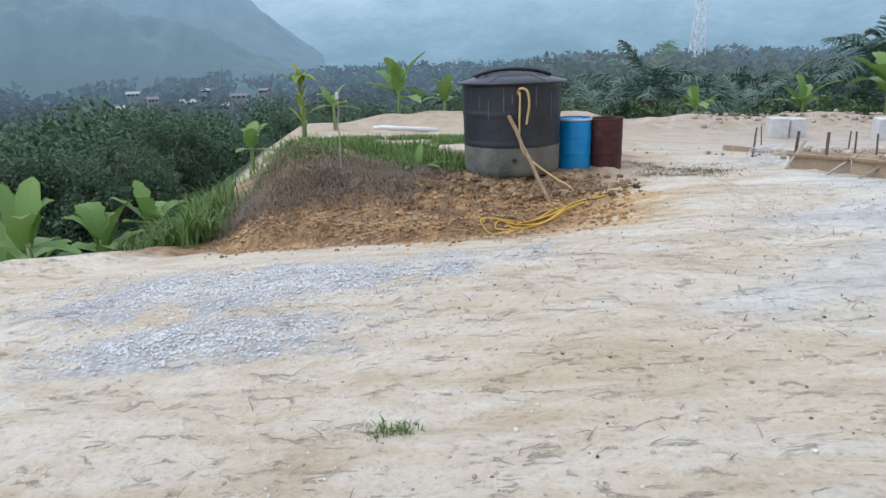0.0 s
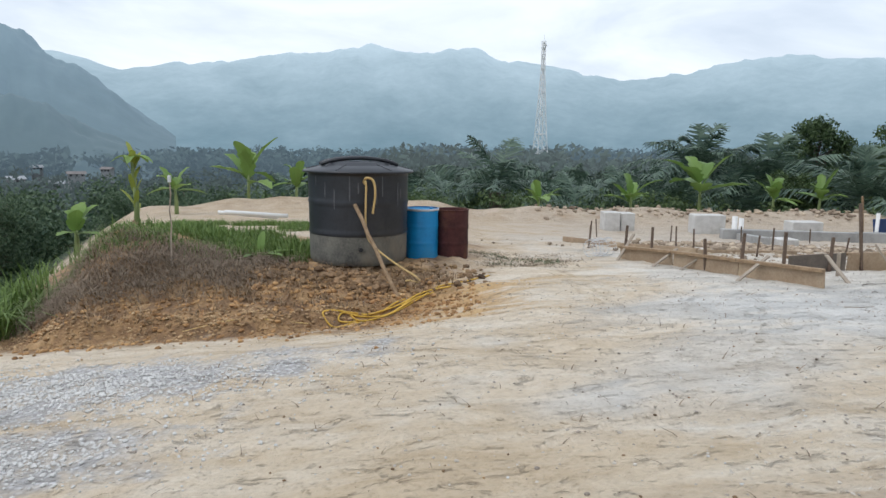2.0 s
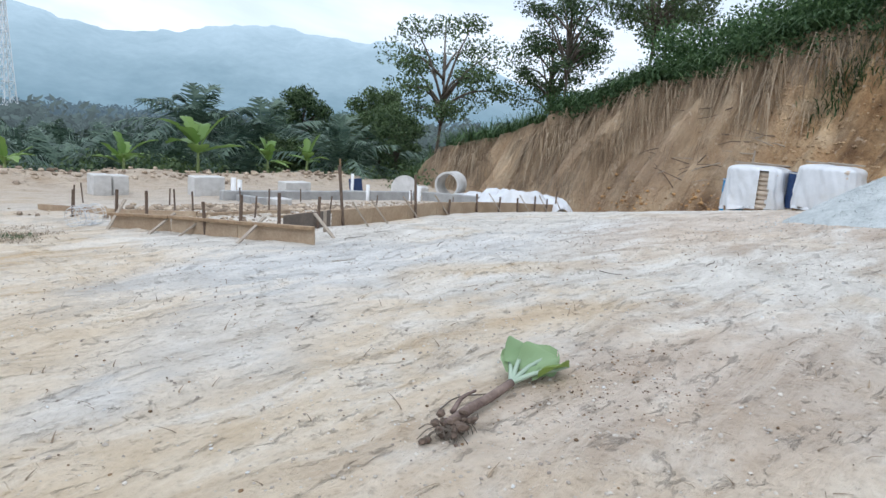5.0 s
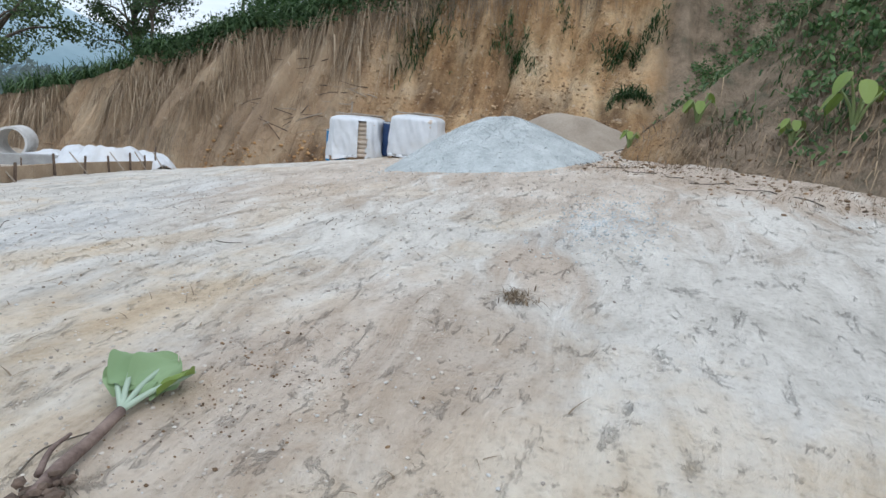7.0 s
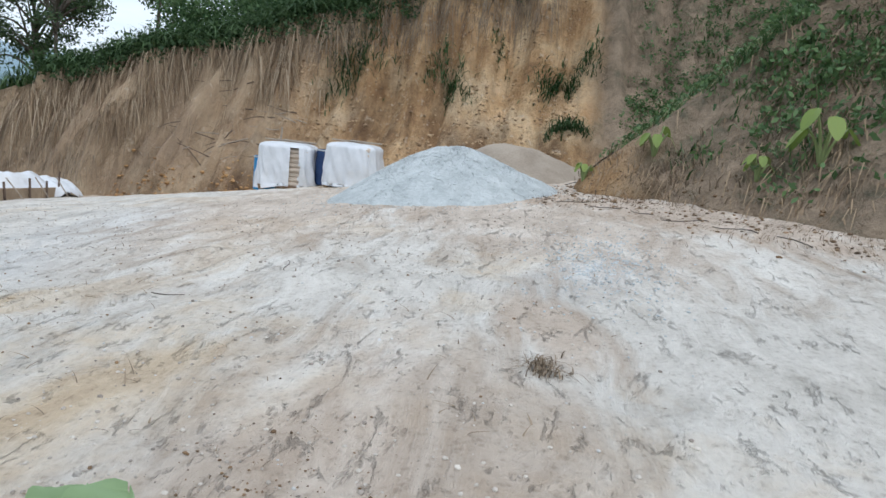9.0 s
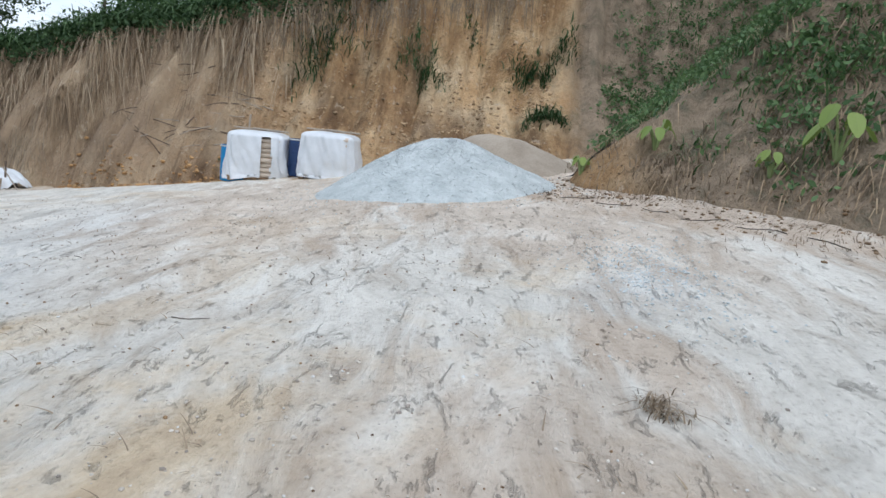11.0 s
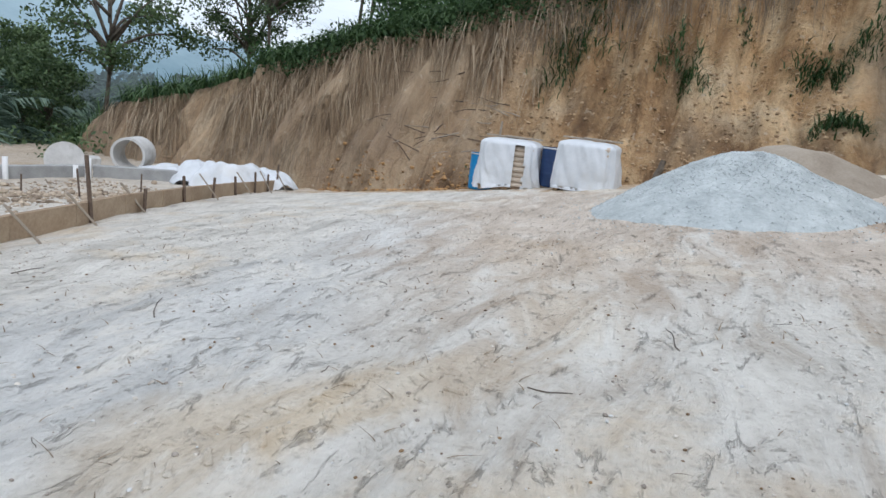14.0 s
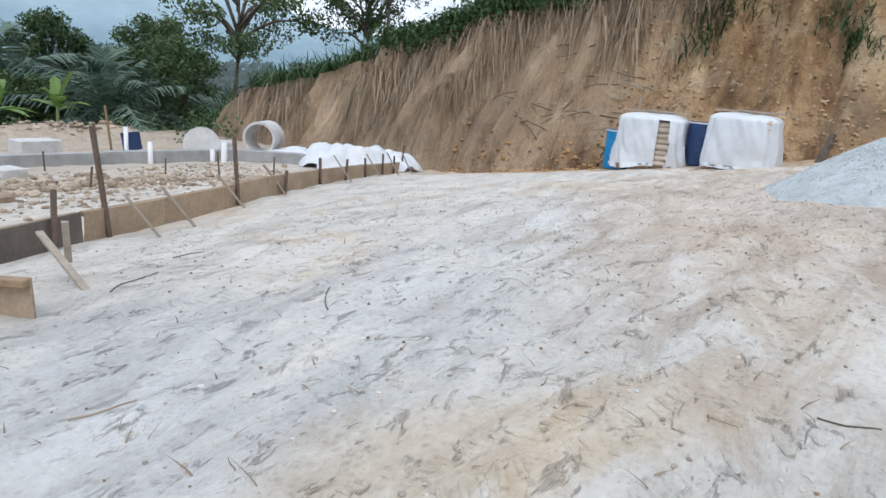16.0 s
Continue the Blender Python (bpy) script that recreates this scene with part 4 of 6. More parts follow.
for x, y, w, h in ((5.78, 20.6, 0.48, 0.58), (6.30, 20.75, 0.44, 0.55), (8.72, 20.3, 0.95, 0.56), (11.65, 20.1, 0.95, 0.42), (9.6, 17.4, 0.5, 0.2)):
    column_base(x, y, w, 0.55, h, rng.uniform(-8, 8))


def pvc(x, y, h, r, lean=0):
    bd = Build()
    bd.lathe([(r, -0.1), (r, h), (r * 0.88, h), (r * 0.88, h - 0.15), (0.01, h - 0.15)], 18, closed=False)
    return solo("drain_pipe", bd, PVC, "upright white plastic drain pipe in the foundation", "pipe", "upright drain pipes", smooth=True, m=pose(x, y, land1(x, y), lean, 0, 0))


for a in ((8.98, 19.0, 0.66, 0.075), (9.32, 19.3, 0.58, 0.07), (13.1, 18.85, 0.82, 0.05), (13.35, 18.3, 0.52, 0.06), (14.9, 17.5, 0.50, 0.07), (14.75, 17.75, 0.32, 0.06)):
    pvc(*a)


def ground_beam(a, b, h, w=0.25):
    a, b = np.array(a), np.array(b)
    c = (a + b) / 2
    bd = Build()
    bd.box(np.linalg.norm(b - a), w, h + 0.25, None, 0.012)
    za, zb = land1(*a), land1(*b)
    tilt = math.degrees(math.atan2(zb - za, np.linalg.norm(b - a)))
    return solo("ground_beam", bd, CONCRETE, "rough grey cast concrete ground beam", "beam", "ground beams",
                m=pose(c[0], c[1], (za + zb) / 2 - 0.25, 0, -tilt, math.degrees(math.atan2(b[1] - a[1], b[0] - a[0]))))


ground_beam((8.6, 19.0), (12.4, 18.75), 0.28)
ground_beam((12.42, 18.75), (15.3, 17.9), 0.30)
ground_beam((15.35, 17.85), (17.2, 16.0), 0.30)
ground_beam((9.0, 17.2), (9.1, 18.8), 0.18)


# clods of soil inside the foundation
def clod(b, x, y, z, r, k):
    v, f = CLOD_V.copy(), CLOD_F
    v = v * (1 + 0.35 * (np.random.default_rng(k).random((len(v), 1)) - 0.5)) * np.array((1, 0.8, 0.6)) * r
    a = k * 1.7
    rot = np.array([[math.cos(a), -math.sin(a), 0], [math.sin(a), math.cos(a), 0], [0, 0, 1]])
    b.add(v @ rot.T + np.array((x, y, z)), f)


_p = (1 + 5 ** 0.5) / 2
CLOD_V = np.array([(-1, _p, 0), (1, _p, 0), (-1, -_p, 0), (1, -_p, 0), (0, -1, _p), (0, 1, _p), (0, -1, -_p), (0, 1, -_p), (_p, 0, -1), (_p, 0, 1), (-_p, 0, -1), (-_p, 0, 1)]) / 1.9
CLOD_F = [(0, 11, 5), (0, 5, 1), (0, 1, 7), (0, 7, 10), (0, 10, 11), (1, 5, 9), (5, 11, 4), (11, 10, 2), (10, 7, 6), (7, 1, 8),
          (3, 9, 4), (3, 4, 2), (3, 2, 6), (3, 6, 8), (3, 8, 9), (4, 9, 5), (2, 4, 11), (6, 2, 10), (8, 6, 7), (9, 8, 1)]


def scatter(name, material, n, where, rmin, rmax, label, category, seed, sink=0.3, height=None):
    """Many small stones or clods: where(rng) gives x, y."""
    r_ = np.random.default_rng(seed)
    pts = [where(r_) for _ in range(n)]
    xs, ys = np.array([p[0] for p in pts]), np.array([p[1] for p in pts])
    zs = (height or land)(xs, ys)
    b = Build()
    for k in range(n):
        r = rmin + (rmax - rmin) * r_.random() ** 2.5
        clod(b, xs[k], ys[k], zs[k] + r * sink, r, k + seed * 1000)
    return solo(name, b, material, label, category, kind="stuff")


def in_foundation(r):
    a, b = r.random(), r.random()
    return 4.6 + 10.5 * a + 2.0 * b * (1 - a), 11.0 + 2.4 * a + 6.3 * b * (1 - 0.3 * a)


scatter("soil_clods", RUBBLE, 3000, in_foundation, 0.008, 0.06, "dug-up clay clods inside the foundation", "rubble", 3, 0.2)
scatter("soil_clods", RUBBLE, 1100, lambda r: (8.5 + r.normal(0, 2.2), 15.3 + r.normal(0, 0.8)), 0.02, 0.11, "heaped clay clods inside the foundation", "rubble", 4, 0.35)
scatter("soil_clods", RUBBLE, 350, lambda r: (r.uniform(4, 17), 24.0 + r.normal(0, 0.5)), 0.03, 0.14, "clods along the soil bund", "rubble", 5, 0.2)


# ---------- concrete rings, sheets and sacks at the foot of the cut ----------
def concrete_ring(m, r, w, label):
    bd = Build()
    bd.lathe([(r, 0), (r, w), (r - 0.07, w), (r - 0.07, 0), (r, 0)], 40, closed=False)
    return solo("concrete_ring", bd, CONCRETE_PALE, label, "concrete ring", smooth=False, m=m)


rz = land1(17.4, 18.9)
concrete_ring(pose(17.75, 18.75, rz + 0.46, 0, 0, 205) @ pose(0, 0, 0, 0, 90, 0), 0.48, 0.85, "pale concrete culvert ring lying on its side")
bd = Build()
bd.lathe([(0.01, 0), (0.5, 0), (0.5, 0.09), (0.01, 0.09)], 36, closed=False)
solo("manhole_cover", bd, CONCRETE_PALE, "pale round concrete cover leaning upright", "manhole cover", m=pose(15.9, 19.5, land1(15.9, 19.5) + 0.22, 0, 0, -36) @ pose(0, 0, 0, 78, 0, 0))
bd = Build()
bd.box(0.9, 0.5, 0.32, None, 0.04)
solo("concrete_block", bd, CONCRETE_PALE, "pale concrete block beside the culvert ring", "block", m=pose(16.5, 19.55, land1(16.5, 19.5), 0, 0, -35))


def crumpled(name, x, y, sx, sy, h, yaw, seed, label, category="plastic sheet", z=None):
    """A loose white sheet thrown over things: a bumpy mound with creases and a ragged hem."""
    n = 34
    u = np.linspace(-1, 1, n)
    U, V = np.meshgrid(u, u)
    r = np.sqrt(U ** 2 + V ** 2)
    hh = h * np.clip(1.15 - r ** 2.2, 0, 1) ** 0.7 * (0.75 + 0.7 * fbm(U * 1.6 + seed, V * 1.6, 2, seed)) + 0.10 * h * np.abs(fbm(U * 4, V * 4 + seed, 2, seed + 5)) * 2
    wig = 1 + 0.16 * fbm(np.arctan2(V, U) * 3 + seed, r * 2, 3, seed + 9) * 2
    X, Y = U * sx / 2 * wig, V * sy / 2 * wig
    a = radians(yaw)
    wx, wy = x + X * math.cos(a) - Y * math.sin(a), y + X * math.sin(a) + Y * math.cos(a)
    zz = land(wx, wy) + np.maximum(hh, 0.015)
    b = Build()
    f = [(j * n + i, j * n + i + 1, (j + 1) * n + i + 1, (j + 1) * n + i) for j in range(n - 1) for i in range(n - 1)
         if r[j, i] < 1.12]
    b.add(np.stack([wx, wy, zz], -1).reshape(-1, 3), f)
    return solo(name, b, SHEET, label, category, smooth=True)


crumpled("plastic_sheet", 17.35, 15.1, 1.5, 2.0, 0.78, 40, 3, "white plastic sheet heaped over building material")
crumpled("plastic_sheet", 17.55, 17.2, 1.3, 2.2, 0.48, 35, 8, "crumpled white plastic sheet over stacked material")
crumpled("plastic_sheet", 17.1, 16.1, 1.3, 1.3, 0.62, 15, 23, "white plastic sheet bunched over bagged material")
crumpled("plastic_sheet", 18.25, 14.5, 1.5, 1.2, 0.55, 70, 27, "white plastic sheet draped over low stacked bags")
crumpled("plastic_sheet", 19.0, 15.0, 1.4, 1.2, 0.40, 10, 15, "torn white plastic sheet on the ground")
crumpled("plastic_sheet", 19.9, 14.7, 0.9, 0.8, 0.18, 60, 19, "scrap of white plastic sheet on the ground")
for k, (x, y, yaw) in enumerate(((17.3, 16.2, 30), (17.6, 16.5, -20), (18.2, 16.4, 70), (17.9, 17.9, 10))):
    rough_pole("timber_offcut", (x - 0.6 * math.cos(yaw), y - 0.6 * math.sin(yaw), land1(x, y) + 0.42), (x + 0.6 * math.cos(yaw), y + 0.6 * math.sin(yaw), land1(x, y) + 0.52),
               0.03, 0.03, WOOD, "loose timber offcut lying over the sheets", "timber", "timber offcuts")
bd = Build()
bd.box(0.8, 0.04, 0.5, None, 0.01)
solo("blue_panel", bd, DARKBLUE, "dark blue sheet panel standing near the drain pipes", "panel", m=pose(14.6, 20.7, land1(14.6, 20.7), -10, 0, 20))
stake(13.9, 20.6, 1.2, (0, -8), 0.05)
scatter("soil_clods", BANK, 60, lambda r: (20.1 + r.normal(0, 0.35), 13.5 + r.normal(0, 0.35)), 0.08, 0.26, "dark heap of soil at the foot of the cut", "rubble", 8, 0.5)


# ---------- sheeted cement stacks ----------
def covered_stack(x, y, w, d, h, yaw, seed, slit, label, sink=0.0):
    z = land1(x, y) - sink
    t = thing("covered_stack", pose(x, y, z - 0.05, 0, 0, yaw), label, "covered stack", "sheeted cement stacks")
    # pallet and sacks below the sheet
    bd = Build()
    for k in range(7):
        bd.box(w * 0.9, 0.09, 0.02, pose(0, -d * 0.42 + k * d * 0.14, 0.12))
    for k in (-1, 0, 1):
        bd.box(0.1, d * 0.9, 0.1, pose(k * w * 0.4, 0, 0.02))
    part("pallet", bd, WOOD, t)
    rows = int((h - 0.12) / 0.125)
    for k in range(rows):
        for j in range(2):
            bd = Build()
            n = 10
            vs, fs = [], []
            for i in range(n + 1):
                s = i / n * 2 - 1
                k1 = max(0.55, (1 - abs(s) ** 8)) ** 0.35
                for a in np.linspace(0, 2 * np.pi, 10, endpoint=False):
                    vs.append((s * w * 0.205, d * 0.435 * k1 * np.sign(math.cos(a)) * abs(math.cos(a)) ** 0.5, 0.068 * np.sign(math.sin(a)) * abs(math.sin(a)) ** 0.35))
            fs = [(i * 10 + a, i * 10 + (a + 1) % 10, (i + 1) * 10 + (a + 1) % 10, (i + 1) * 10 + a) for i in range(n) for a in range(10)]
            fs += [tuple(range(9, -1, -1)), tuple(n * 10 + a for a in range(10))]
            bd.add(np.array(vs), fs)
            part("cement_sack", bd, SACK, t, "", True, pose((j - 0.5) * w * 0.42, rng.uniform(-0.02, 0.02), 0.20 + 0.117 * k, 0, 0, rng.uniform(-2, 2)))
    # sheet: rounded box that drapes in folds
    nu, nv = 128, 30
    vs = np.zeros((nv, nu, 3))
    for i in range(nu):
        a = 2 * np.pi * i / nu
        u = 8 * i / nu
        bx, by = ((1, u - 1) if u < 2 else (3 - u, 1) if u < 4 else (-1, 5 - u) if u < 6 else (u - 7, -1))
        soft = 1 - 0.17 * (abs(bx) * abs(by)) ** 5
        bx, by = bx * soft, by * soft
        for j in range(nv):
            q = j / (nv - 1)
            if q < 0.72:
                zz, k = h * (q / 0.72) * 0.88, 0.95 + 0.11 * (1 - q / 0.72) ** 1.1
            else:
                p = (q - 0.72) / 0.28
                zz, k = h * (0.88 + 0.12 * math.sin(p * np.pi / 2)), 0.95 * math.cos(p * np.pi / 2) ** 0.50
            vs[j, i] = (bx * w / 2 * k, by * d / 2 * k, zz)
    fold = fbm(np.linspace(0, 14, nu)[None, :].repeat(nv, 0) + seed * 3, np.linspace(0, 1.6, nv)[:, None].repeat(nu, 1), 3, seed)
    low = np.linspace(1.0, 0.42, nv)[:, None]
    crease = np.abs(fbm(np.linspace(0, 20, nu)[None, :].repeat(nv, 0) + np.linspace(0, 1.8, nv)[:, None] + seed, np.linspace(0, 1.4, nv)[:, None].repeat(nu, 1), 3, seed + 3)) - 0.12
    vs[..., 0] *= 1 + (0.24 * fold + 0.46 * crease) * low
    vs[..., 1] *= 1 + (0.24 * fold + 0.46 * crease) * low
    vs[..., 2] += 0.035 * h * fold * (np.linspace(0.2, 1, nv)[:, None])
    hem = 0.04 + 0.16 * np.clip(vnoise(np.linspace(0, 9, nu) + seed, np.zeros(nu), seed), 0, 1)
    vs[0, :, 2] = hem
    vs[1, :, 2] = np.maximum(vs[1, :, 2], hem + 0.03)
    vs[2, :, 2] = np.maximum(vs[2, :, 2], hem + 0.06)
    f = []
    for j in range(nv - 1):
        for i in range(nu):
            c = vs[j, i]
            if slit and c[1] < -d * 0.3 and slit[0] < c[0] < slit[1] and j < 22:
                continue
            f.append((j * nu + i, j * nu + (i + 1) % nu, (j + 1) * nu + (i + 1) % nu, (j + 1) * nu + i))
    bd = Build()
    bd.add(vs.reshape(-1, 3), f)
    part("sheet", bd, SHEET, t, "creased white plastic sheet", True)
    for k, (px, py) in enumerate(((-0.2, 0.1), (0.25, -0.05))):
        bd = Build()
        bd.box(0.9, 0.07, 0.03, pose(px, py, h + 0.02 + 0.012 * k, 2, 1, 20 - 35 * k), 0.004)
        part("batten", bd, WOOD_PALE, t, "loose batten weighing the sheet down")
    return t


covered_stack(17.75, 7.55, 1.42, 1.15, 1.22, -82, 2, (0.10, 0.34), "white plastic sheet over stacked brown cement sacks")
covered_stack(17.10, 5.66, 1.30, 1.05, 1.16, -96, 5, None, "white plastic sheet tied over a cement stack", 0.12)
d1 = drum(pose(18.4, 8.45, land1(18.4, 8.45)), BLUE, "blue plastic drum half hidden behind the covered stack", True)
d2 = drum(pose(17.75, 6.55, land1(17.75, 6.55)), DARKBLUE, "dark blue drum between the covered stacks", True)
rough_pole("timber_post", (18.6, 8.2, land1(18.6, 8.2)), (18.7, 8.15, 1.55), 0.03, 0.025, WOOD_PALE, "thin pale post behind the covered stack", "post")
rough_pole("log", (17.9, 4.35, land1(17.9, 4.35) - 0.03), (18.05, 4.2, 1.1), 0.10, 0.06, BARK, "dark broken log standing behind the gravel heap", "log")


# crumbling cut along the foot of the planted bank
scatter("clay_crumbs", CLOD_OCHRE, 3600, lambda r: (lambda x: (x, bank_foot(x) + 0.55 * r.random() - 0.12))(r.uniform(-5.8, -0.3)), 0.006, 0.030, "crumbly ochre clay lumps on the cut bank foot", "rubble", 52, 0.35)
scatter("clay_crumbs", CLOD_ORANGE, 500, lambda r: (r.uniform(-2.6, 0.1), 8.9 + 1.0 * r.random()), 0.012, 0.060, "orange clay lumps under the tank", "rubble", 53, 0.35)
# dark lumps stand in for the shade of the hollow under the tank
scatter("soil_clods", BANK, 420, lambda r: (-1.1 + r.normal(0, 0.55), 9.55 + r.normal(0, 0.22)), 0.02, 0.085, "dark root-bound soil lumps in place of the shaded hollow under the tank", "rubble", 54, 0.35)


# ---------- heaps ----------
def heap(name, x, y, rx, ry, h, yaw, material, seed, label, category):
    n = 70
    u = np.linspace(-1.25, 1.25, n)
    U, V = np.meshgrid(u, u)
    a = radians(yaw)
    wob = 1 + 0.22 * fbm(np.cos(np.arctan2(V, U)) * 2 + 5, np.sin(np.arctan2(V, U)) * 2 + 5, 3, seed)
    r = np.sqrt(U ** 2 + V ** 2) * wob
    hh = h * (1.08 * np.clip(1 - r, 0, 1) - 0.28 * np.clip(0.42 - r, 0, 1) ** 2 / 0.42 * 1.6) + 0.10 * h * fbm(U * 3, V * 3, 4, seed + 3) * np.clip(1.3 - r, 0, 1) + 0.02 * h * fbm(U * 25, V * 25, 2, seed + 7)
    X, Y = U * rx, V * ry
    wx, wy = x + X * math.cos(a) - Y * math.sin(a), y + X * math.sin(a) + Y * math.cos(a)
    zz = land(wx, wy) + hh - 0.05 * ss(0.9, 1.2, r)
    b = Build()
    f = [(j * n + i, j * n + i + 1, (j + 1) * n + i + 1, (j + 1) * n + i) for j in range(n - 1) for i in range(n - 1) if r[j, i] < 1.2]
    b.add(np.stack([wx, wy, zz], -1).reshape(-1, 3), f)
    ob = solo(name, b, material, label, category, smooth=True)

    def top(px, py):
        dx, dy = px - x, py - y
        uu, vv = (dx * math.cos(a) + dy * math.sin(a)) / rx, (-dx * math.sin(a) + dy * math.cos(a)) / ry
        k = 1 + 0.22 * fbm(np.cos(np.arctan2(vv, uu)) * 2 + 5, np.sin(np.arctan2(vv, uu)) * 2 + 5, 3, seed)
        rr = np.sqrt(uu ** 2 + vv ** 2) * k
        return land(px, py) + h * (1.08 * np.clip(1 - rr, 0, 1) - 0.28 * np.clip(0.42 - rr, 0, 1) ** 2 / 0.42 * 1.6) + 0.10 * h * fbm(uu * 3, vv * 3, 4, seed + 3) * np.clip(1.3 - rr, 0, 1)
    return ob, top


gravel, gravel_top = heap("gravel_heap", 12.75, 2.93, 1.85, 1.98, 0.93, 10, AGGREGATE, 2, "conical heap of grey crushed stone on the earth", "gravel heap")
sandheap, sand_top = heap("sand_heap", 16.0, 2.1, 1.7, 1.9, 0.95, 0, SAND, 6, "low heap of grey-brown sand", "sand heap")
scatter("crushed_stone", CRUSHED, 8000, lambda r: (12.75 + 0.85 * r.normal(), 2.93 + 0.92 * r.normal()), 0.005, 0.017, "loose grey crushed stone on the heap", "gravel", 12, 0.3, gravel_top)
scatter("crushed_stone", CRUSHED, 1500, lambda r: (7.3 + 0.75 * r.normal(), 0.75 + 0.30 * r.normal()), 0.004, 0.016, "spilled grey crushed stone on the earth", "gravel", 13, 0.3)


# ---------- plants ----------
def frond_leaf(b, base, az, elev, length, width, droop, seed, n=10, fold=0.25, tear=0.0):
    """Broad blade with a midrib arching away from base."""
    a, e = radians(az), radians(elev)
    d = np.array((math.sin(a), math.cos(a), 0))
    side = np.array((math.cos(a), -math.sin(a), 0))
    t = np.linspace(0, 1, n)
    out = length * (t * math.cos(e) + 0.12 * t * t)
    up = length * (t * math.sin(e) - droop * t * t)
    pts = np.array(base) + out[:, None] * d + up[:, None] * np.array((0, 0, 1.0))
    w = width / 2 * np.clip(np.sin(np.pi * np.clip(t * 1.02, 0.02, 1)) ** 0.55, 0.06, 1) * (t > 0.12) + 0.012
    r = np.random.default_rng(seed)
    w = w * (1 - tear * r.random(n))
    b.ribbon(pts, w, np.repeat(side[None], n, 0), fold)


def banana(x, y, z, h, leaves, yaw, label, seed, spread=1.0):
    r = np.random.default_rng(seed)
    t = thing("banana_plant", pose(x, y, z, 0, 0, yaw), label, "banana plant", "banana plants")
    b = Build()
    b.tube([(0, 0, -0.6), (0.02, 0, h * 0.2), (0.0, 0.02, h * 0.42)], [0.075, 0.06, 0.035], 9)
    part("stem", b, STEM_GREEN, t, "", True)
    for k in range(leaves):
        b = Build()
        el = r.uniform(50, 84) if k < leaves * 0.45 else r.uniform(10, 50)
        frond_leaf(b, (0, 0, h * r.uniform(0.26, 0.40)), k * 137.5 + r.uniform(-20, 20), el, h * (r.uniform(0.48, 0.64) if k < leaves * 0.45 else r.uniform(0.34, 0.48)), h * r.uniform(0.17, 0.24) * spread, r.uniform(0.15, 0.55), seed * 31 + k, 13, 0.3, 0.45)
        part("leaf", b, LEAF_BANANA, t)
    return t


NORTH_TOP = land1(8, 24.2)
for k, (x, y, h) in enumerate(((10.9, 26.2, 3.6), (8.1, 26.0, 2.2), (13.7, 25.8, 2.0), (15.5, 25.7, 1.8), (4.5, 26.2, 1.8), (-6.7, 25.6, 2.9), (-4.9, 25.6, 2.0))):
    banana(x, y, land1(x, y), h + (0.5 if y > 25 else 0), 8, 40 * k, "young banana plant with broad green leaves behind the soil bund", 200 + k)


def slim_banana(x, y, h):
    """A thin starved banana: yellow-green upright leaves up a narrow stem, dead ones at the foot."""
    r = np.random.default_rng(301)
    t = thing("banana_plant", pose(x, y, land1(x, y)), "slim yellowish banana plant on the edge of the bank", "banana plant", "banana plants")
    b = Build()
    b.tube([(0, 0, -0.2), (0.03, 0, h * 0.4), (-0.02, 0.0, h * 0.9)], [0.07, 0.05, 0.03], 9)
    part("stem", b, STEM_GREEN, t, "", True)
    for k in range(11):
        b = Build()
        z = h * (0.22 + 0.70 * k / 10)
        frond_leaf(b, (0, 0, z), 137.5 * k, r.uniform(62, 80), r.uniform(0.42, 0.6), r.uniform(0.10, 0.15), r.uniform(0.1, 0.3), 900 + k, 9, 0.35, 0.3)
        part("leaf", b, LEAF_SLIM, t)
    for k in range(5):
        b = Build()
        frond_leaf(b, (0, 0, h * 0.92), 75 * k + 20, 35, 0.45, 0.22, 0.75, 930 + k, 9, 0.3, 0.3)
        part("leaf", b, LEAF_BANANA, t, "drooping green top leaf")
    for k in range(7):
        b = Build()
        frond_leaf(b, (0, 0, h * 0.24), 52 * k, -60, 0.38, 0.10, 0.1, 950 + k, 7, 0.2, 0.3)
        part("leaf", b, DRY, t, "withered brown leaf")
    return t


LEAF_SLIM = leafy("yellowing_banana_leaf", (0.20, 0.27, 0.04), (0.40, 0.42, 0.10), 0.5, 0.3)
slim_banana(-6.0, 13.9, 1.75)
for k, (x, y, h) in enumerate(((-8.6, 8.5, 2.6), (-7.9, 9.3, 2.4), (-7.1, 9.6, 1.8), (-9.6, 8.9, 2.4), (-10.5, 10.5, 3.0))):
    banana(x, y, land1(x, y), h, 8, 55 * k, "banana plant on the slope below the track", 320 + k)
for k, (x, y) in enumerate(((-8.6, 16.5), (-7.6, 20.5))):
    banana(x, y, land1(x, y), 1.9, 7, 70 * k, "small banana plant at the edge of the bank", 340 + k)


def top_of(x, y):
    """Ground or hillside, whichever is higher."""
    return np.maximum(land(x, y), hill_or_none(x, y))


def top1(x, y):
    return float(top_of(np.array([x]), np.array([y]))[0])


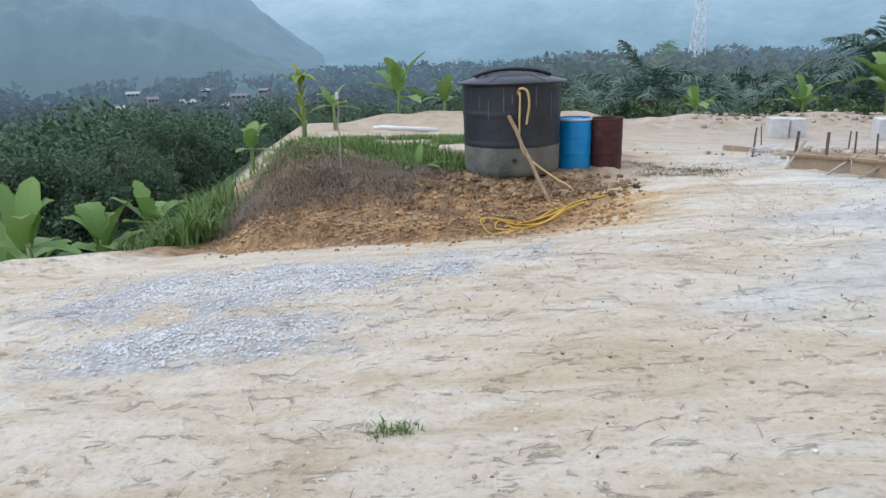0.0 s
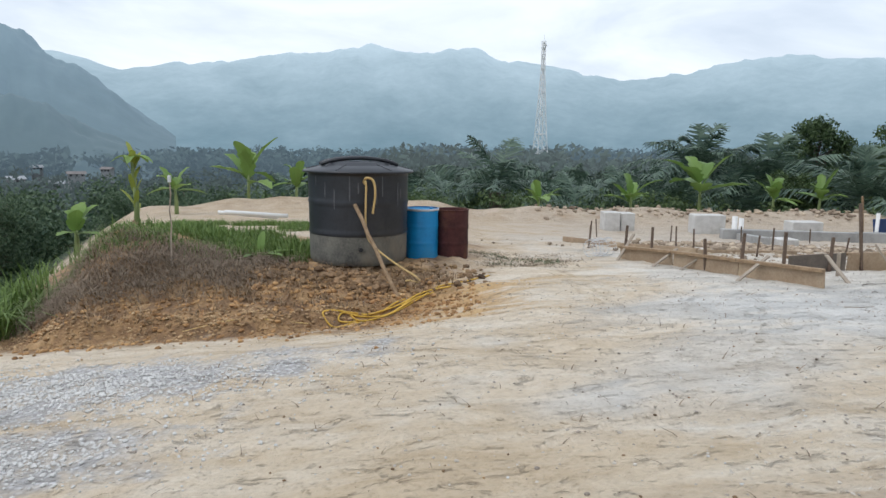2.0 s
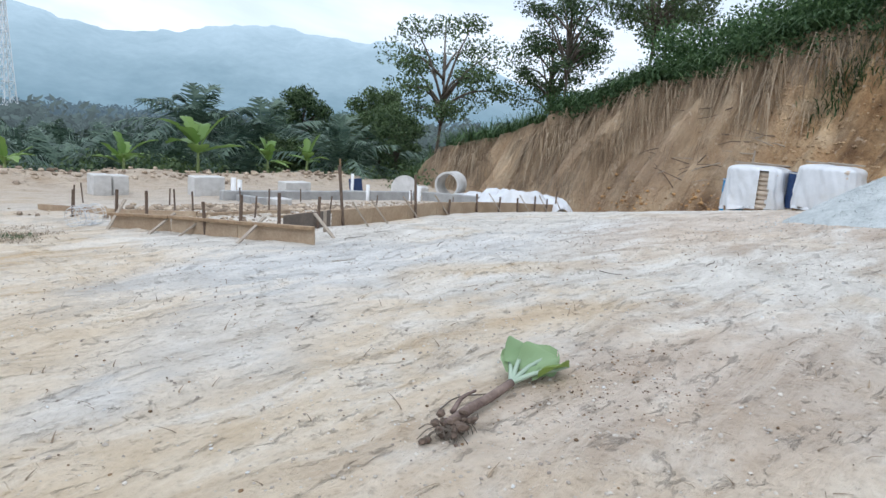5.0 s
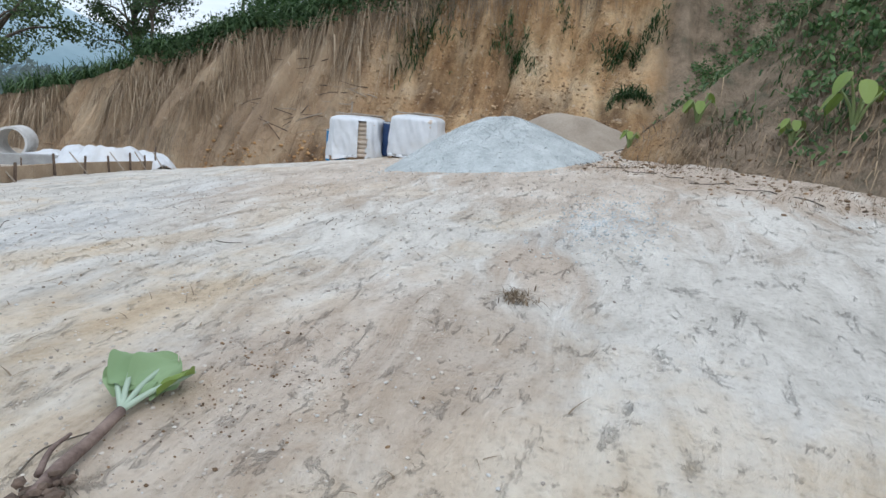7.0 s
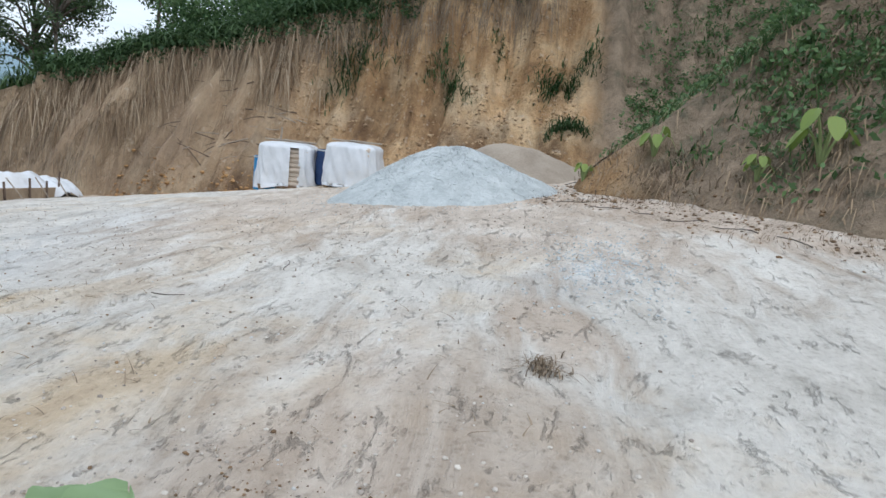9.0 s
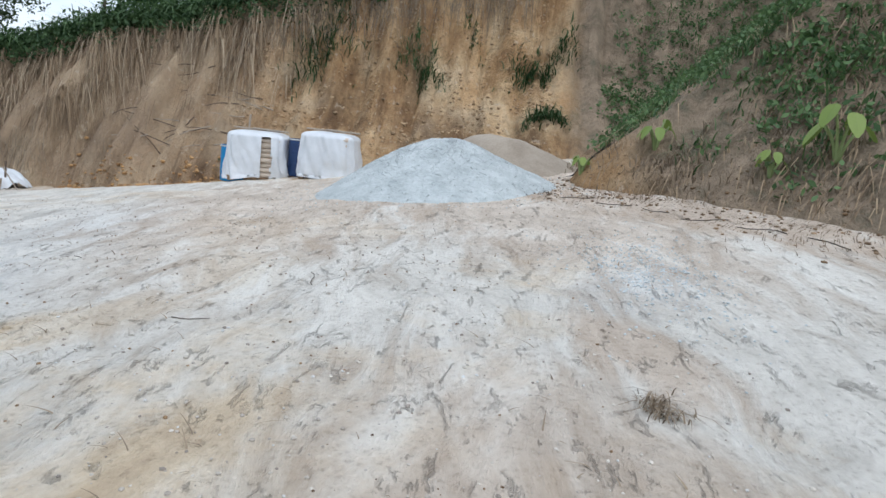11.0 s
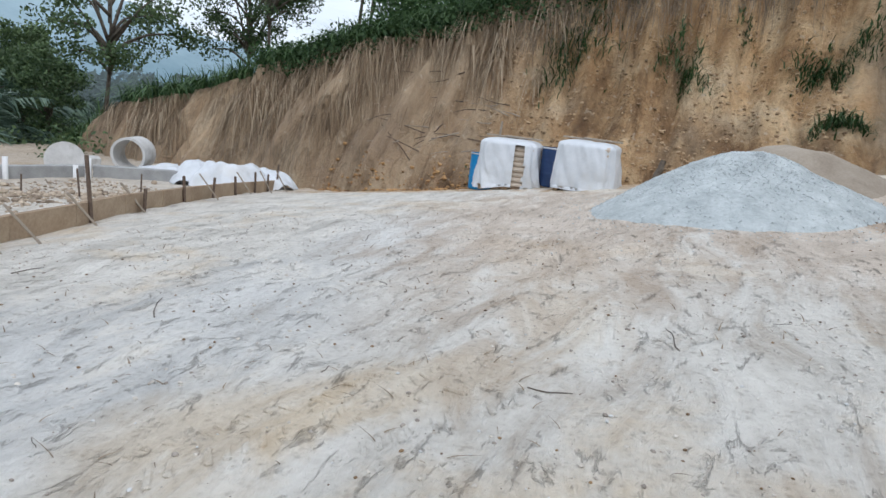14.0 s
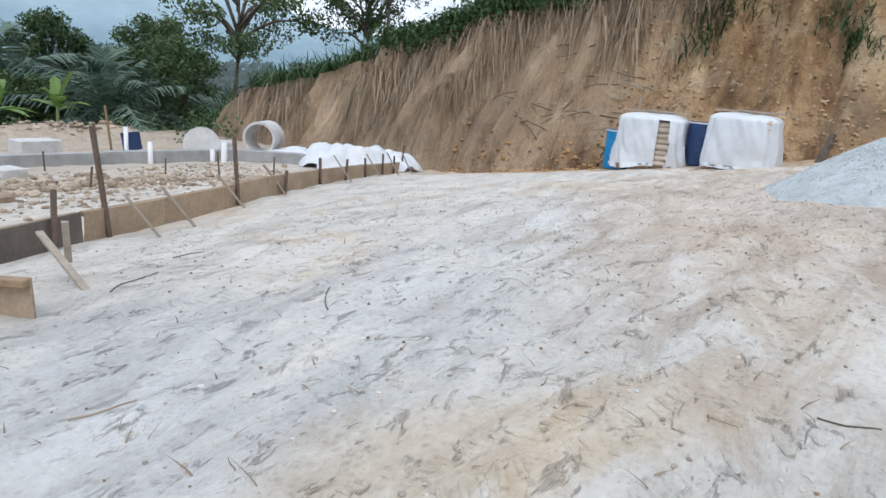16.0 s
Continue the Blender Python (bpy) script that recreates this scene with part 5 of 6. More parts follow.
def yam(x, y, h, seed, label):
    r = np.random.default_rng(seed)
    t = thing("yam_plant", pose(x, y, top1(x, y) - 0.03, 0, 0, 0), label, "wild yam plant", "yam plants")
    for k in range(6):
        az = 137.5 * k
        a = radians(az)
        tip = np.array((0.30 * h * math.sin(a), 0.30 * h * math.cos(a), h * r.uniform(0.6, 0.95)))
        b = Build()
        b.tube(spline([(0, 0, 0), tip * 0.4 + np.array((0, 0, 0.12 * h)), tip], 10), np.linspace(0.028, 0.012, 11)[:len(spline([(0, 0, 0), tip * 0.4 + np.array((0, 0, 0.12 * h)), tip], 10))], 6)
        part("stalk", b, STEM_GREEN, t, "", True)
        b = Build()
        frond_leaf(b, tip, az, -45, 0.32 * h, 0.24 * h, 0.5, seed + k, 8, 0.2)
        part("leaf", b, LEAF_YAM, t)
    return t


yam(10.29, -2.12, 0.78, 11, "broad-leaved wild yam growing on the soil bank")
yam(12.51, -0.47, 0.55, 12, "wild yam with bright leaves on the bank foot")
yam(10.64, -1.51, 0.38, 13, "small wild yam on the soil bank")
yam(13.0, 0.55, 0.35, 14, "small leafy weed at the bank foot")

# uprooted yam lying on the ground
PX, PY = 2.24, 2.55
up = thing("uprooted_plant", pose(PX, PY, 0, 0, 0, 0), "uprooted yam with green leaves and muddy roots lying on the earth", "plant")
ground_at = lambda x, y: land1(PX + x, PY + y)
collar = np.array((0.60, 0.10, ground_at(0.60, 0.10) + 0.055))
b = Build()
b.tube(spline([(0.06, 0.01, ground_at(0.06, 0.01) + 0.045), (0.22, 0.05, ground_at(0.22, 0.05) + 0.05), (0.42, 0.08, ground_at(0.42, 0.08) + 0.045), collar], 14), np.linspace(0.030, 0.021, 16)[:len(spline([(0, 0, 0), (1, 0, 0), (2, 0, 0), (3, 0, 0)], 14))], 10)
part("stem", b, STEM_MUDDY, up, "brown muddy stem", True)
b = Build()
b.tube(spline([(0.16, 0.09, ground_at(0.16, 0.09) + 0.05), (0.28, 0.15, ground_at(0.28, 0.15) + 0.07), (0.40, 0.17, ground_at(0.40, 0.17) + 0.06)], 8), np.linspace(0.015, 0.007, 9)[:len(spline([(0, 0, 0), (1, 0, 0), (2, 0, 0)], 8))], 8)
part("side_shoot", b, STEM_MUDDY, up, "broken brown side shoot", True)
b = Build()
for k in range(44):
    x_, y_ = 0.07 + rng.normal(0, 0.065), 0.0 + rng.normal(0, 0.05)
    clod(b, x_, y_, ground_at(x_, y_) + 0.02 + abs(rng.normal(0, 0.03)), rng.uniform(0.012, 0.034), 900 + k)
ob = part("root_ball", b, WOOD_DARK, up, "dark clotted root ball")
ob["kind"] = "stuff"
b = Build()
for k in range(46):
    a = rng.uniform(0, 6.28)
    l = rng.uniform(0.03, 0.10)
    p = np.array((0.08 + rng.normal(0, 0.06), rng.normal(0, 0.045), ground_at(0.1, 0) + 0.04))
    q = p + np.array((l * math.cos(a) - 0.03, l * math.sin(a), 0))
    q[2] = ground_at(q[0], q[1]) + rng.uniform(0.004, 0.05)
    b.tube(spline([p, (p + q) / 2 + np.array((0, 0, 0.02)), q], 6), 0.003, 4)
ob = part("root_mass", b, BARK, up, "thin trailing roots")
ob["kind"] = "stuff"
b = Build()
b.tube(spline([(0.50, 0.16, ground_at(0.5, 0.16) + 0.012), (0.34, 0.24, ground_at(0.34, 0.24) + 0.02), (0.20, 0.23, ground_at(0.2, 0.23) + 0.006)], 8), 0.004, 5)
part("dead_stalk", b, BARK, up, "thin withered stalk")


def yam_blade(b, base, yaw, length, width, lift, curl, seed):
    """Broad heart-shaped blade lying low, its rim waved and one side curled up."""
    r = np.random.default_rng(seed)
    a = radians(yaw)
    d, sd = np.array((math.cos(a), math.sin(a))), np.array((-math.sin(a), math.cos(a)))
    nu, nv = 13, 11
    vs = []
    for i in range(nu):
        t = i / (nu - 1)
        half = width / 2 * (math.sin(math.pi * min(1, 0.16 + 0.84 * t)) ** 0.6 if t < 0.98 else 0.05)
        for j in range(nv):
            q = j / (nv - 1) * 2 - 1
            back = 0.10 * length * abs(q) ** 1.5 * (1 - t)
            p = base[:2] + d * (t * length - back) + sd * q * half
            z = base[2] + lift * math.sin(t * 2.2) + curl * q * abs(q) * half * 2 + 0.11 * width * math.sin(8 * t + 6 * q + seed) * abs(q) + 0.10 * width * abs(q)
            vs.append((p[0], p[1], max(z, ground_at(p[0], p[1]) + 0.008)))
    b.add(vs, [(i * nv + j, i * nv + j + 1, (i + 1) * nv + j + 1, (i + 1) * nv + j) for i in range(nu - 1) for j in range(nv - 1)])


for k, (yaw, l, lift, br, bl, bw, curl, mat, note) in enumerate((
        (30, 0.24, 0.08, 17, 0.26, 0.21, 0.30, LEAF_YAM_BACK, "pale grey-green underside of a broad leaf"),
        (8, 0.29, 0.05, 0, 0.26, 0.18, 0.40, LEAF_YAM_BACK, "pale grey-green folded leaf"),
        (-14, 0.30, 0.02, -18, 0.21, 0.14, -0.3, LEAF_YAM, "yellow-green leaf face"),
        (46, 0.20, 0.07, 42, 0.18, 0.12, 0.2, LEAF_YAM_BACK, "small grey-green leaf"))):
    a = radians(yaw)
    tip = np.array((collar[0] + l * math.cos(a), collar[1] + l * math.sin(a), 0))
    tip[2] = ground_at(tip[0], tip[1]) + 0.03 + lift
    b = Build()
    b.tube(spline([collar, (collar + tip) / 2 + np.array((0, 0, 0.015)), tip, tip + np.array((0.09 * math.cos(a), 0.09 * math.sin(a), 0.012))], 10), np.linspace(0.015, 0.006, 14)[:len(spline([(0, 0, 0), (1, 0, 0), (2, 0, 0), (3, 0, 0)], 10))], 7)
    part("leaf_stalk", b, STALK_PALE, up, "pale grey-green stalk", True)
    b = Build()
    base = collar * 0.45 + tip * 0.55 - np.array((0, 0, 0.012))
    yam_blade(b, base, br, bl, bw, 0.05, curl, 5 + k)
    part("leaf", b, mat, up, note, True)


# ---------- grasses ----------
def blades(name, material, roots, hmin, hmax, width, lean, seed, label, category, bend=0.5, n=4, down=False, ahead=None, stray=0.45):
    """Many grass blades from root points; as one object of stuff."""
    r_ = np.random.default_rng(seed)
    m = len(roots)
    az = r_.uniform(0, 2 * np.pi, m)
    d = np.stack([np.sin(az), np.cos(az), np.zeros(m)], -1)
    if ahead is not None:
        d = d * stray + np.array(ahead)
        d /= np.linalg.norm(d, axis=1)[:, None]
    side = np.stack([d[:, 1], -d[:, 0], np.zeros(m)], -1)
    h = hmin + (hmax - hmin) * r_.random(m)
    ln = lean * (0.3 + r_.random(m))
    t = np.linspace(0, 1, n)
    pts = roots[:, None, :] + (h * ln)[:, None, None] * d[:, None, :] * (t ** (0.7 if down else 1.6))[None, :, None]
    if down:
        pts[:, :, 2] += (h[:, None] * (0.10 * np.sin(np.pi * np.clip(t * 1.8, 0, 1))[None, :] - t[None, :] ** 1.6))
    else:
        pts[:, :, 2] += h[:, None] * (t - bend * ln[:, None].clip(0, 1) * t ** 2.4)
    w = width * (0.6 + 0.8 * r_.random(m))[:, None] * (1 - 0.85 * t ** 2)[None, :]
    L = pts - side[:, None, :] * w[:, :, None]
    R = pts + side[:, None, :] * w[:, :, None]
    v = np.stack([L, R], 2).reshape(-1, 3)
    base = np.arange(m)[:, None] * (2 * n) + np.arange(n - 1)[None, :] * 2
    base = base.ravel()
    f = np.stack([base, base + 1, base + 3, base + 2], -1)
    me = bpy.data.meshes.new(name)
    me.vertices.add(len(v))
    me.vertices.foreach_set("co", v.ravel())
    me.loops.add(f.size)
    me.loops.foreach_set("vertex_index", f.ravel().astype(np.int32))
    me.polygons.add(len(f))
    me.polygons.foreach_set("loop_start", (np.arange(len(f)) * 4).astype(np.int32))
    me.update(calc_edges=True)
    me.materials.append(material)
    ob = new(name, me)
    return tagged(ob, label, category, kind="stuff")


def roots_on(n, seed, xr, yr, keep=None, height=land):
    r_ = np.random.default_rng(seed)
    x, y = r_.uniform(*xr, n), r_.uniform(*yr, n)
    if keep is not None:
        k = keep(x, y)
        x, y = x[k], y[k]
    return np.stack([x, y, height(x, y)], -1)


def clumps(n, per, spread, seed, xr, yr, keep=None, height=land):
    r_ = np.random.default_rng(seed)
    cx, cy = r_.uniform(*xr, n), r_.uniform(*yr, n)
    if keep is not None:
        k = keep(cx, cy)
        cx, cy = cx[k], cy[k]
    x = np.repeat(cx, per) + r_.normal(0, spread, len(cx) * per)
    y = np.repeat(cy, per) + r_.normal(0, spread, len(cx) * per)
    return np.stack([x, y, height(x, y)], -1)


on_bank = lambda x, y: (x > bank_left(y) + 0.4) & (fbm(x * 0.8, y * 0.8, 3, 77) > -0.10)
blades("grass", GRASS, roots_on(30000, 1, (-6.4, -1.9), (10.6, 17.5), on_bank), 0.04, 0.19, 0.008, 0.6, 1, "fresh green grass on top of the bank", "grass")
blades("grass", GRASS, clumps(130, 40, 0.12, 2, (-6.4, -1.9), (10.4, 15.5), on_bank), 0.10, 0.36, 0.010, 0.5, 2, "tufts of weeds on the bank", "grass")
blades("dead_fern", DEAD_FERN, clumps(330, 50, 0.20, 3, (-5.8, -2.2), (8.5, 10.7), lambda x, y: (x > bank_left(y) + 0.1) & (y > bank_foot(x) + 0.65 + 0.25 * (x + 5)) & (fbm(x * 1.3, y * 1.3, 3, 78) > -0.12)), 0.10, 0.36, 0.0030, 1.7, 3, "grey withered fern matted over the bank", "dead fern", 0.9, n=5)
blades("dry_grass", DRY, clumps(90, 30, 0.12, 4, (-5.4, 0.3), (7.9, 10.3), lambda x, y: y > bank_foot(x) + 0.2), 0.06, 0.25, 0.006, 1.0, 4, "dry straw on the bank face", "dry grass", 0.9)
blades("tall_grass", GRASS, clumps(22, 90, 0.18, 5, (-6.7, -5.75), (8.4, 10.0)), 0.5, 1.05, 0.013, 0.75, 5, "tall bright green grass clump at the bank end", "grass", 0.8)
blades("tall_grass", GRASS, clumps(34, 50, 0.25, 6, (-8.8, -5.8), (9.2, 22), lambda x, y: x < bank_left(y) + 0.2), 0.2, 0.6, 0.012, 0.7, 6, "rank grass on the slope beside the bank", "grass", 0.8)
blades("grass", GRASS_DARK, clumps(13, 34, 0.13, 7, (0.9, 2.4), (11.2, 12.4)), 0.03, 0.10, 0.005, 1.1, 7, "sparse grass beside the drums", "grass", 0.9)
blades("dry_grass", DRY_GREY, clumps(40, 30, 0.18, 71, (0.8, 2.6), (10.9, 12.6)), 0.03, 0.10, 0.005, 1.6, 71, "withered grass trodden flat beside the drums", "dry grass", 0.9)
blades("grass", GRASS, clumps(6, 24, 0.035, 8, (-1.18, -0.96), (2.5, 2.62)), 0.02, 0.05, 0.004, 0.9, 8, "small tuft of grass in the track", "grass")
blades("dry_grass", DRY_GREY, clumps(3, 40, 0.05, 9, (4.65, 4.85), (1.15, 1.3)), 0.05, 0.14, 0.004, 1.2, 9, "withered tuft on the bare earth", "dry grass", 0.9)
blades("grass", GRASS, clumps(80, 34, 0.13, 72, (-6.1, -3.0), (9.9, 11.6), lambda x, y: x > bank_left(y) + 0.2), 0.06, 0.26, 0.007, 0.8, 72, "green weeds among the withered fern on the bank", "grass", 0.8)
weed = thing("weed", pose(-2.69, 10.7, land1(-2.69, 10.7)), "pale green broad-leaved seedling on the bank", "weed")
for k in range(6):
    lp = Build()
    frond_leaf(lp, (0, 0, 0.02), 60 * k + 10, 25 + 55 * (k == 0), 0.55, 0.11, 0.25, 500 + k, 9, 0.3)
    part("leaf", lp, LEAF_BANANA, weed)
rough_pole("timber_post", (-3.72, 9.7, land1(-3.72, 9.7) - 0.05), (-3.70, 9.7, land1(-3.7, 9.7) + 1.25), 0.012, 0.010, WOOD_PALE, "thin grey post standing on the bank", "post")
bd = Build()
bd.lathe([(0.028, 0), (0.028, 0.08), (0.016, 0.10)], 10)
solo("tap", bd, GALV, "small grey standpipe cap on the post", "tap", m=pose(-3.70, 9.7, land1(-3.7, 9.7) + 1.22))
for k, (x, y, yaw) in enumerate(((-4.9, 18.5, 8), (-4.6, 18.2, 14))):
    bd = Build()
    bd.lathe([(0.055, 0), (0.055, 1.7), (0.048, 1.7), (0.048, 0)], 14, pose(-0.85, 0, 0) @ pose(0, 0, 0, 0, 90, 0), closed=False)
    solo("drain_pipe", bd, PVC, "white plastic pipe lying in the grass", "pipe", "loose pipes", smooth=True, m=pose(x, y, land1(x, y) + 0.16 + 0.05 * k, 0, 3, yaw - 15))
scatter("soil_clods", CLOD_ORANGE, 2600, lambda r: (r.uniform(-4.9, 0.7), 8.6 + r.normal(0, 0.6)), 0.006, 0.045, "orange clay clods fallen from the bank", "rubble", 21, 0.2)
scatter("soil_clods", BANK, 900, lambda r: (r.uniform(-2.6, 0.9), 9.95 + r.normal(0, 0.33)), 0.010, 0.07, "dark clods below the water tank", "rubble", 22, 0.2)


# crumpled roll of wire mesh at the form corner
wm = thing("wire_mesh_roll", pose(3.30, 12.45, land1(3.30, 12.45) + 0.17, 0, 0, 35), "crumpled grey wire mesh roll beside the form boards", "wire mesh")
for k in range(9):
    b = Build()
    th = np.linspace(0, 2 * np.pi, 15)
    q = 0.16 + 0.03 * math.sin(k * 1.9)
    b.tube(np.stack([np.full(15, -0.28 + 0.07 * k), q * np.cos(th), q * np.sin(th)], -1), 0.004, 4)
    part("hoop", b, GALV, wm)
for k in range(14):
    b = Build()
    th = k * 2 * np.pi / 14
    b.tube([(-0.3, 0.16 * math.cos(th), 0.16 * math.sin(th)), (0, 0.17 * math.cos(th + 0.1), 0.17 * math.sin(th + 0.1)), (0.3, 0.16 * math.cos(th), 0.16 * math.sin(th))], 0.004, 4)
    part("wire", b, GALV, wm)

# ---------- trees and palms ----------
def leaf_cloud(b, centre, radius, count, size, r, flat=0.7):
    """Leaf cards in a ragged clump."""
    p = r.normal(0, 1, (count, 3))
    p /= np.linalg.norm(p, axis=1)[:, None]
    p *= (r.random((count, 1)) ** 0.45)
    p = p * np.array((radius, radius, radius * flat)) + np.array(centre)
    u = r.normal(0, 1, (count, 3))
    u /= np.linalg.norm(u, axis=1)[:, None]
    w = np.cross(u, r.normal(0, 1, (count, 3)))
    w /= np.linalg.norm(w, axis=1)[:, None] + 1e-9
    s = (size * (0.6 + 0.8 * r.random(count)))[:, None]
    v = np.stack([p - u * s, p + w * s * 0.5, p + u * s, p - w * s * 0.5], 1).reshape(-1, 3)
    b.add(v, [(4 * i, 4 * i + 1, 4 * i + 2, 4 * i + 3) for i in range(count)])


def tree_meshes(h, spread, clumps_n, leaves, leaf, seed, open_crown=False):
    """Tapered trunk with limbs, and a crown of leaf clumps at the limb ends."""
    r = np.random.default_rng(seed)
    tb, cb = Build(), Build()
    fork = h * (0.45 if open_crown else 0.3)
    lean = r.normal(0, 0.05 * h, 2)
    tb.tube(spline([(0, 0, -0.4), (lean[0] * 0.3, lean[1] * 0.3, fork * 0.5), (lean[0], lean[1], fork), (lean[0] * 1.2, lean[1] * 1.2, h * 0.8)], 12), np.linspace(h * 0.014, h * 0.004, 13)[:len(spline([(0, 0, -0.4), (0, 0, 1), (0, 0, 2), (0, 0, 3)], 12))], 8)
    for k in range(clumps_n):
        a = k * 2.4 + r.uniform(-0.4, 0.4)
        lvl = r.uniform(0.45, 1.0) if open_crown else r.uniform(0.25, 1.0)
        rad = spread * (r.uniform(0.45, 1.0)) * math.sqrt(max(0.08, 1 - (lvl - 0.55) ** 2 * 2.2))
        c = np.array((lean[0] + rad * math.cos(a), lean[1] + rad * math.sin(a), h * lvl))
        s = np.array((lean[0], lean[1], min(fork + (h * 0.8 - fork) * r.uniform(0, 0.8), c[2] * 0.85)))
        tb.tube(spline([s, (s + c) / 2 + np.array((0, 0, 0.04 * h)), c], 6), np.linspace(h * 0.009, h * 0.002, 7)[:len(spline([s, c, c + 1], 6))], 5)
        leaf_cloud(cb, c, spread * r.uniform(0.22, 0.42) * (1.1 if open_crown else 1.15), leaves, leaf, r, 0.6 if open_crown else 0.8)
    return tb.mesh("trunk", BARK, True), cb


def make_tree(name, h, spread, n, leaves, leaf, seed, material, label, group, open_crown=False):
    t = thing(name, pose(0, 0, -300), label, "tree", group)
    trunk, crown = tree_meshes(h, spread, n, leaves, leaf, seed, open_crown)
    tr = new("trunk", trunk)
    tr.parent = t
    part("crown", crown, material, t)
    return t


def place_tree(proto, spots, seed):
    """Copies of a tree at (x, y, scale) spots; the first spot takes the tree itself."""
    r = np.random.default_rng(seed)
    for k, (x, y, s) in enumerate(spots):
        m = pose(x, y, top1(x, y), 0, 0, r.uniform(0, 360)) @ Matrix.Scale(s, 4)
        if k == 0:
            proto.matrix_basis = m
        else:
            c = copy_thing(proto, pose(x, y, top1(x, y), 0, 0, r.uniform(0, 360)))
            c.scale = (s, s, s)


open_tree = make_tree("tree", 10, 3.6, 18, 360, 0.10, 31, LEAF_DARK, "tall open-crowned tree with grey limbs above the cut", "trees above the cut", True)
place_tree(open_tree, [(25.6, 28.8, 1.0)], 1)
sparse = make_tree("tree", 9, 2.8, 24, 280, 0.09, 33, LEAF_DARK, "slender sparse-leaved tree on top of the cut", "trees above the cut", True)
place_tree(sparse, [(27.5, 21.5, 0.85), (31.5, 19.5, 0.95), (30.5, 24.5, 0.9), (35.5, 21, 1.0)], 2)
round_tree = make_tree("tree", 7, 2.6, 34, 260, 0.13, 35, LEAF_DARK, "dense dark round-crowned tree beyond the plot", "trees beyond the plot")
place_tree(round_tree, [(21.6, 26.9, 0.50), (18.2, 30.8, 0.50), (16.4, 29.0, 0.42), (23.5, 34, 0.6), (22.4, 29.5, 0.42), (24.5, 42, 0.8), (29, 38, 0.7), (33, 44, 0.9)], 3)
jungle = make_tree("tree", 8, 3.2, 38, 420, 0.105, 37, LEAF_JUNGLE, "leafy jungle tree on the slope below the plot", "valley trees")
jr = np.random.default_rng(5)
spots = []
for k in range(150):
    a, d = radians(jr.uniform(-66, 2)), 17 + 75 * jr.random() ** 1.4
    x, y = d * math.sin(a), d * math.cos(a)
    z = land1(x, y)
    want = d * math.tan(radians(jr.uniform(-8.0, -3.2))) + 1.6
    s = (want - z) / 8.3
    if z < -3.0 and 0.28 < s < 2.2 and not (x > -7.5 and y < 25.5):
        spots.append((x, y, s))
place_tree(jungle, spots[:80], 4)


def palm_frond(b, length, az, elev, droop, r, petiole=0.12):
    """Feathery frond: a curved rib with two rows of drooping leaflets."""
    a, e = radians(az), radians(elev)
    d = np.array((math.sin(a), math.cos(a), 0))
    side = np.array((math.cos(a), -math.sin(a), 0))
    t = np.linspace(0, 1, 9)
    pts = length * ((t * math.cos(e) + 0.12 * t * t)[:, None] * d + (t * math.sin(e) - droop * t ** 2)[:, None] * np.array((0, 0, 1.0)))
    b.ribbon(pts, 0.045 * (1 - 0.8 * t), np.repeat(side[None], 9, 0), 0.0)
    n = 38
    tt = np.linspace(petiole, 0.99, n)
    P = np.stack([np.interp(tt, t, pts[:, k]) for k in range(3)], -1)
    T = np.gradient(P, axis=0)
    T /= np.linalg.norm(T, axis=1)[:, None]
    for sg in (-1, 1):
        ll = length * 0.205 * np.sin(np.pi * (0.12 + 0.86 * tt)) ** 0.6 * r.uniform(0.8, 1.15, n)
        out = sg * side[None] * 0.75 + T * 0.55 + np.array((0, 0, 1.0)) * r.uniform(-0.55, 0.35, (n, 1))
        out /= np.linalg.norm(out, axis=1)[:, None]
        tip = P + out * ll[:, None] - np.array((0, 0, 1.0)) * (0.28 * ll)[:, None]
        w = T * (length * 0.0105)
        v = np.stack([P - w, P + w, tip + w * 0.3, tip - w * 0.3], 1).reshape(-1, 3)
        b.add(v, [(4 * i, 4 * i + 1, 4 * i + 2, 4 * i + 3) for i in range(n)])


def oil_palm(h, fronds, length, seed, label):
    r = np.random.default_rng(seed)
    t = thing("oil_palm", pose(0, 0, -300), label, "oil palm", "oil palms")
    b = Build()
    b.tube([(0, 0, -5.5), (0, 0, h * 0.5), (0, 0, h)], [0.34, 0.36, 0.42], 10)
    part("trunk", b, BARK, t)
    for k in range(fronds):
        b = Build()
        el = 86 - 84 * (k / fronds) + r.uniform(-8, 8)
        palm_frond(b, length * r.uniform(0.8, 1.05), k * 137.5, el, 0.40 + 0.28 * k / fronds + r.uniform(-0.08, 0.14), r)
        part("frond", b, LEAF_PALM, t, at=pose(0, 0, h))
    return t


palm_a = oil_palm(3.0, 21, 5.0, 51, "mature oil palm with dark feathery fronds")
palm_b = oil_palm(1.6, 17, 4.6, 53, "young oil palm with arching dark fronds")


def set_palms(proto, rows, seed, rise):
    r = np.random.default_rng(seed)
    for k, (bearing, dist, top) in enumerate(rows):
        a = radians(bearing)
        x, y = dist * math.sin(a), dist * math.cos(a)
        z = 1.6 + dist * math.tan(radians(top)) - rise - r.uniform(-0.2, 0.4)
        m = pose(x, y, z, 0, 0, r.uniform(0, 360))
        if k == 0:
            proto.matrix_basis = m
        else:
            copy_thing(proto, m)


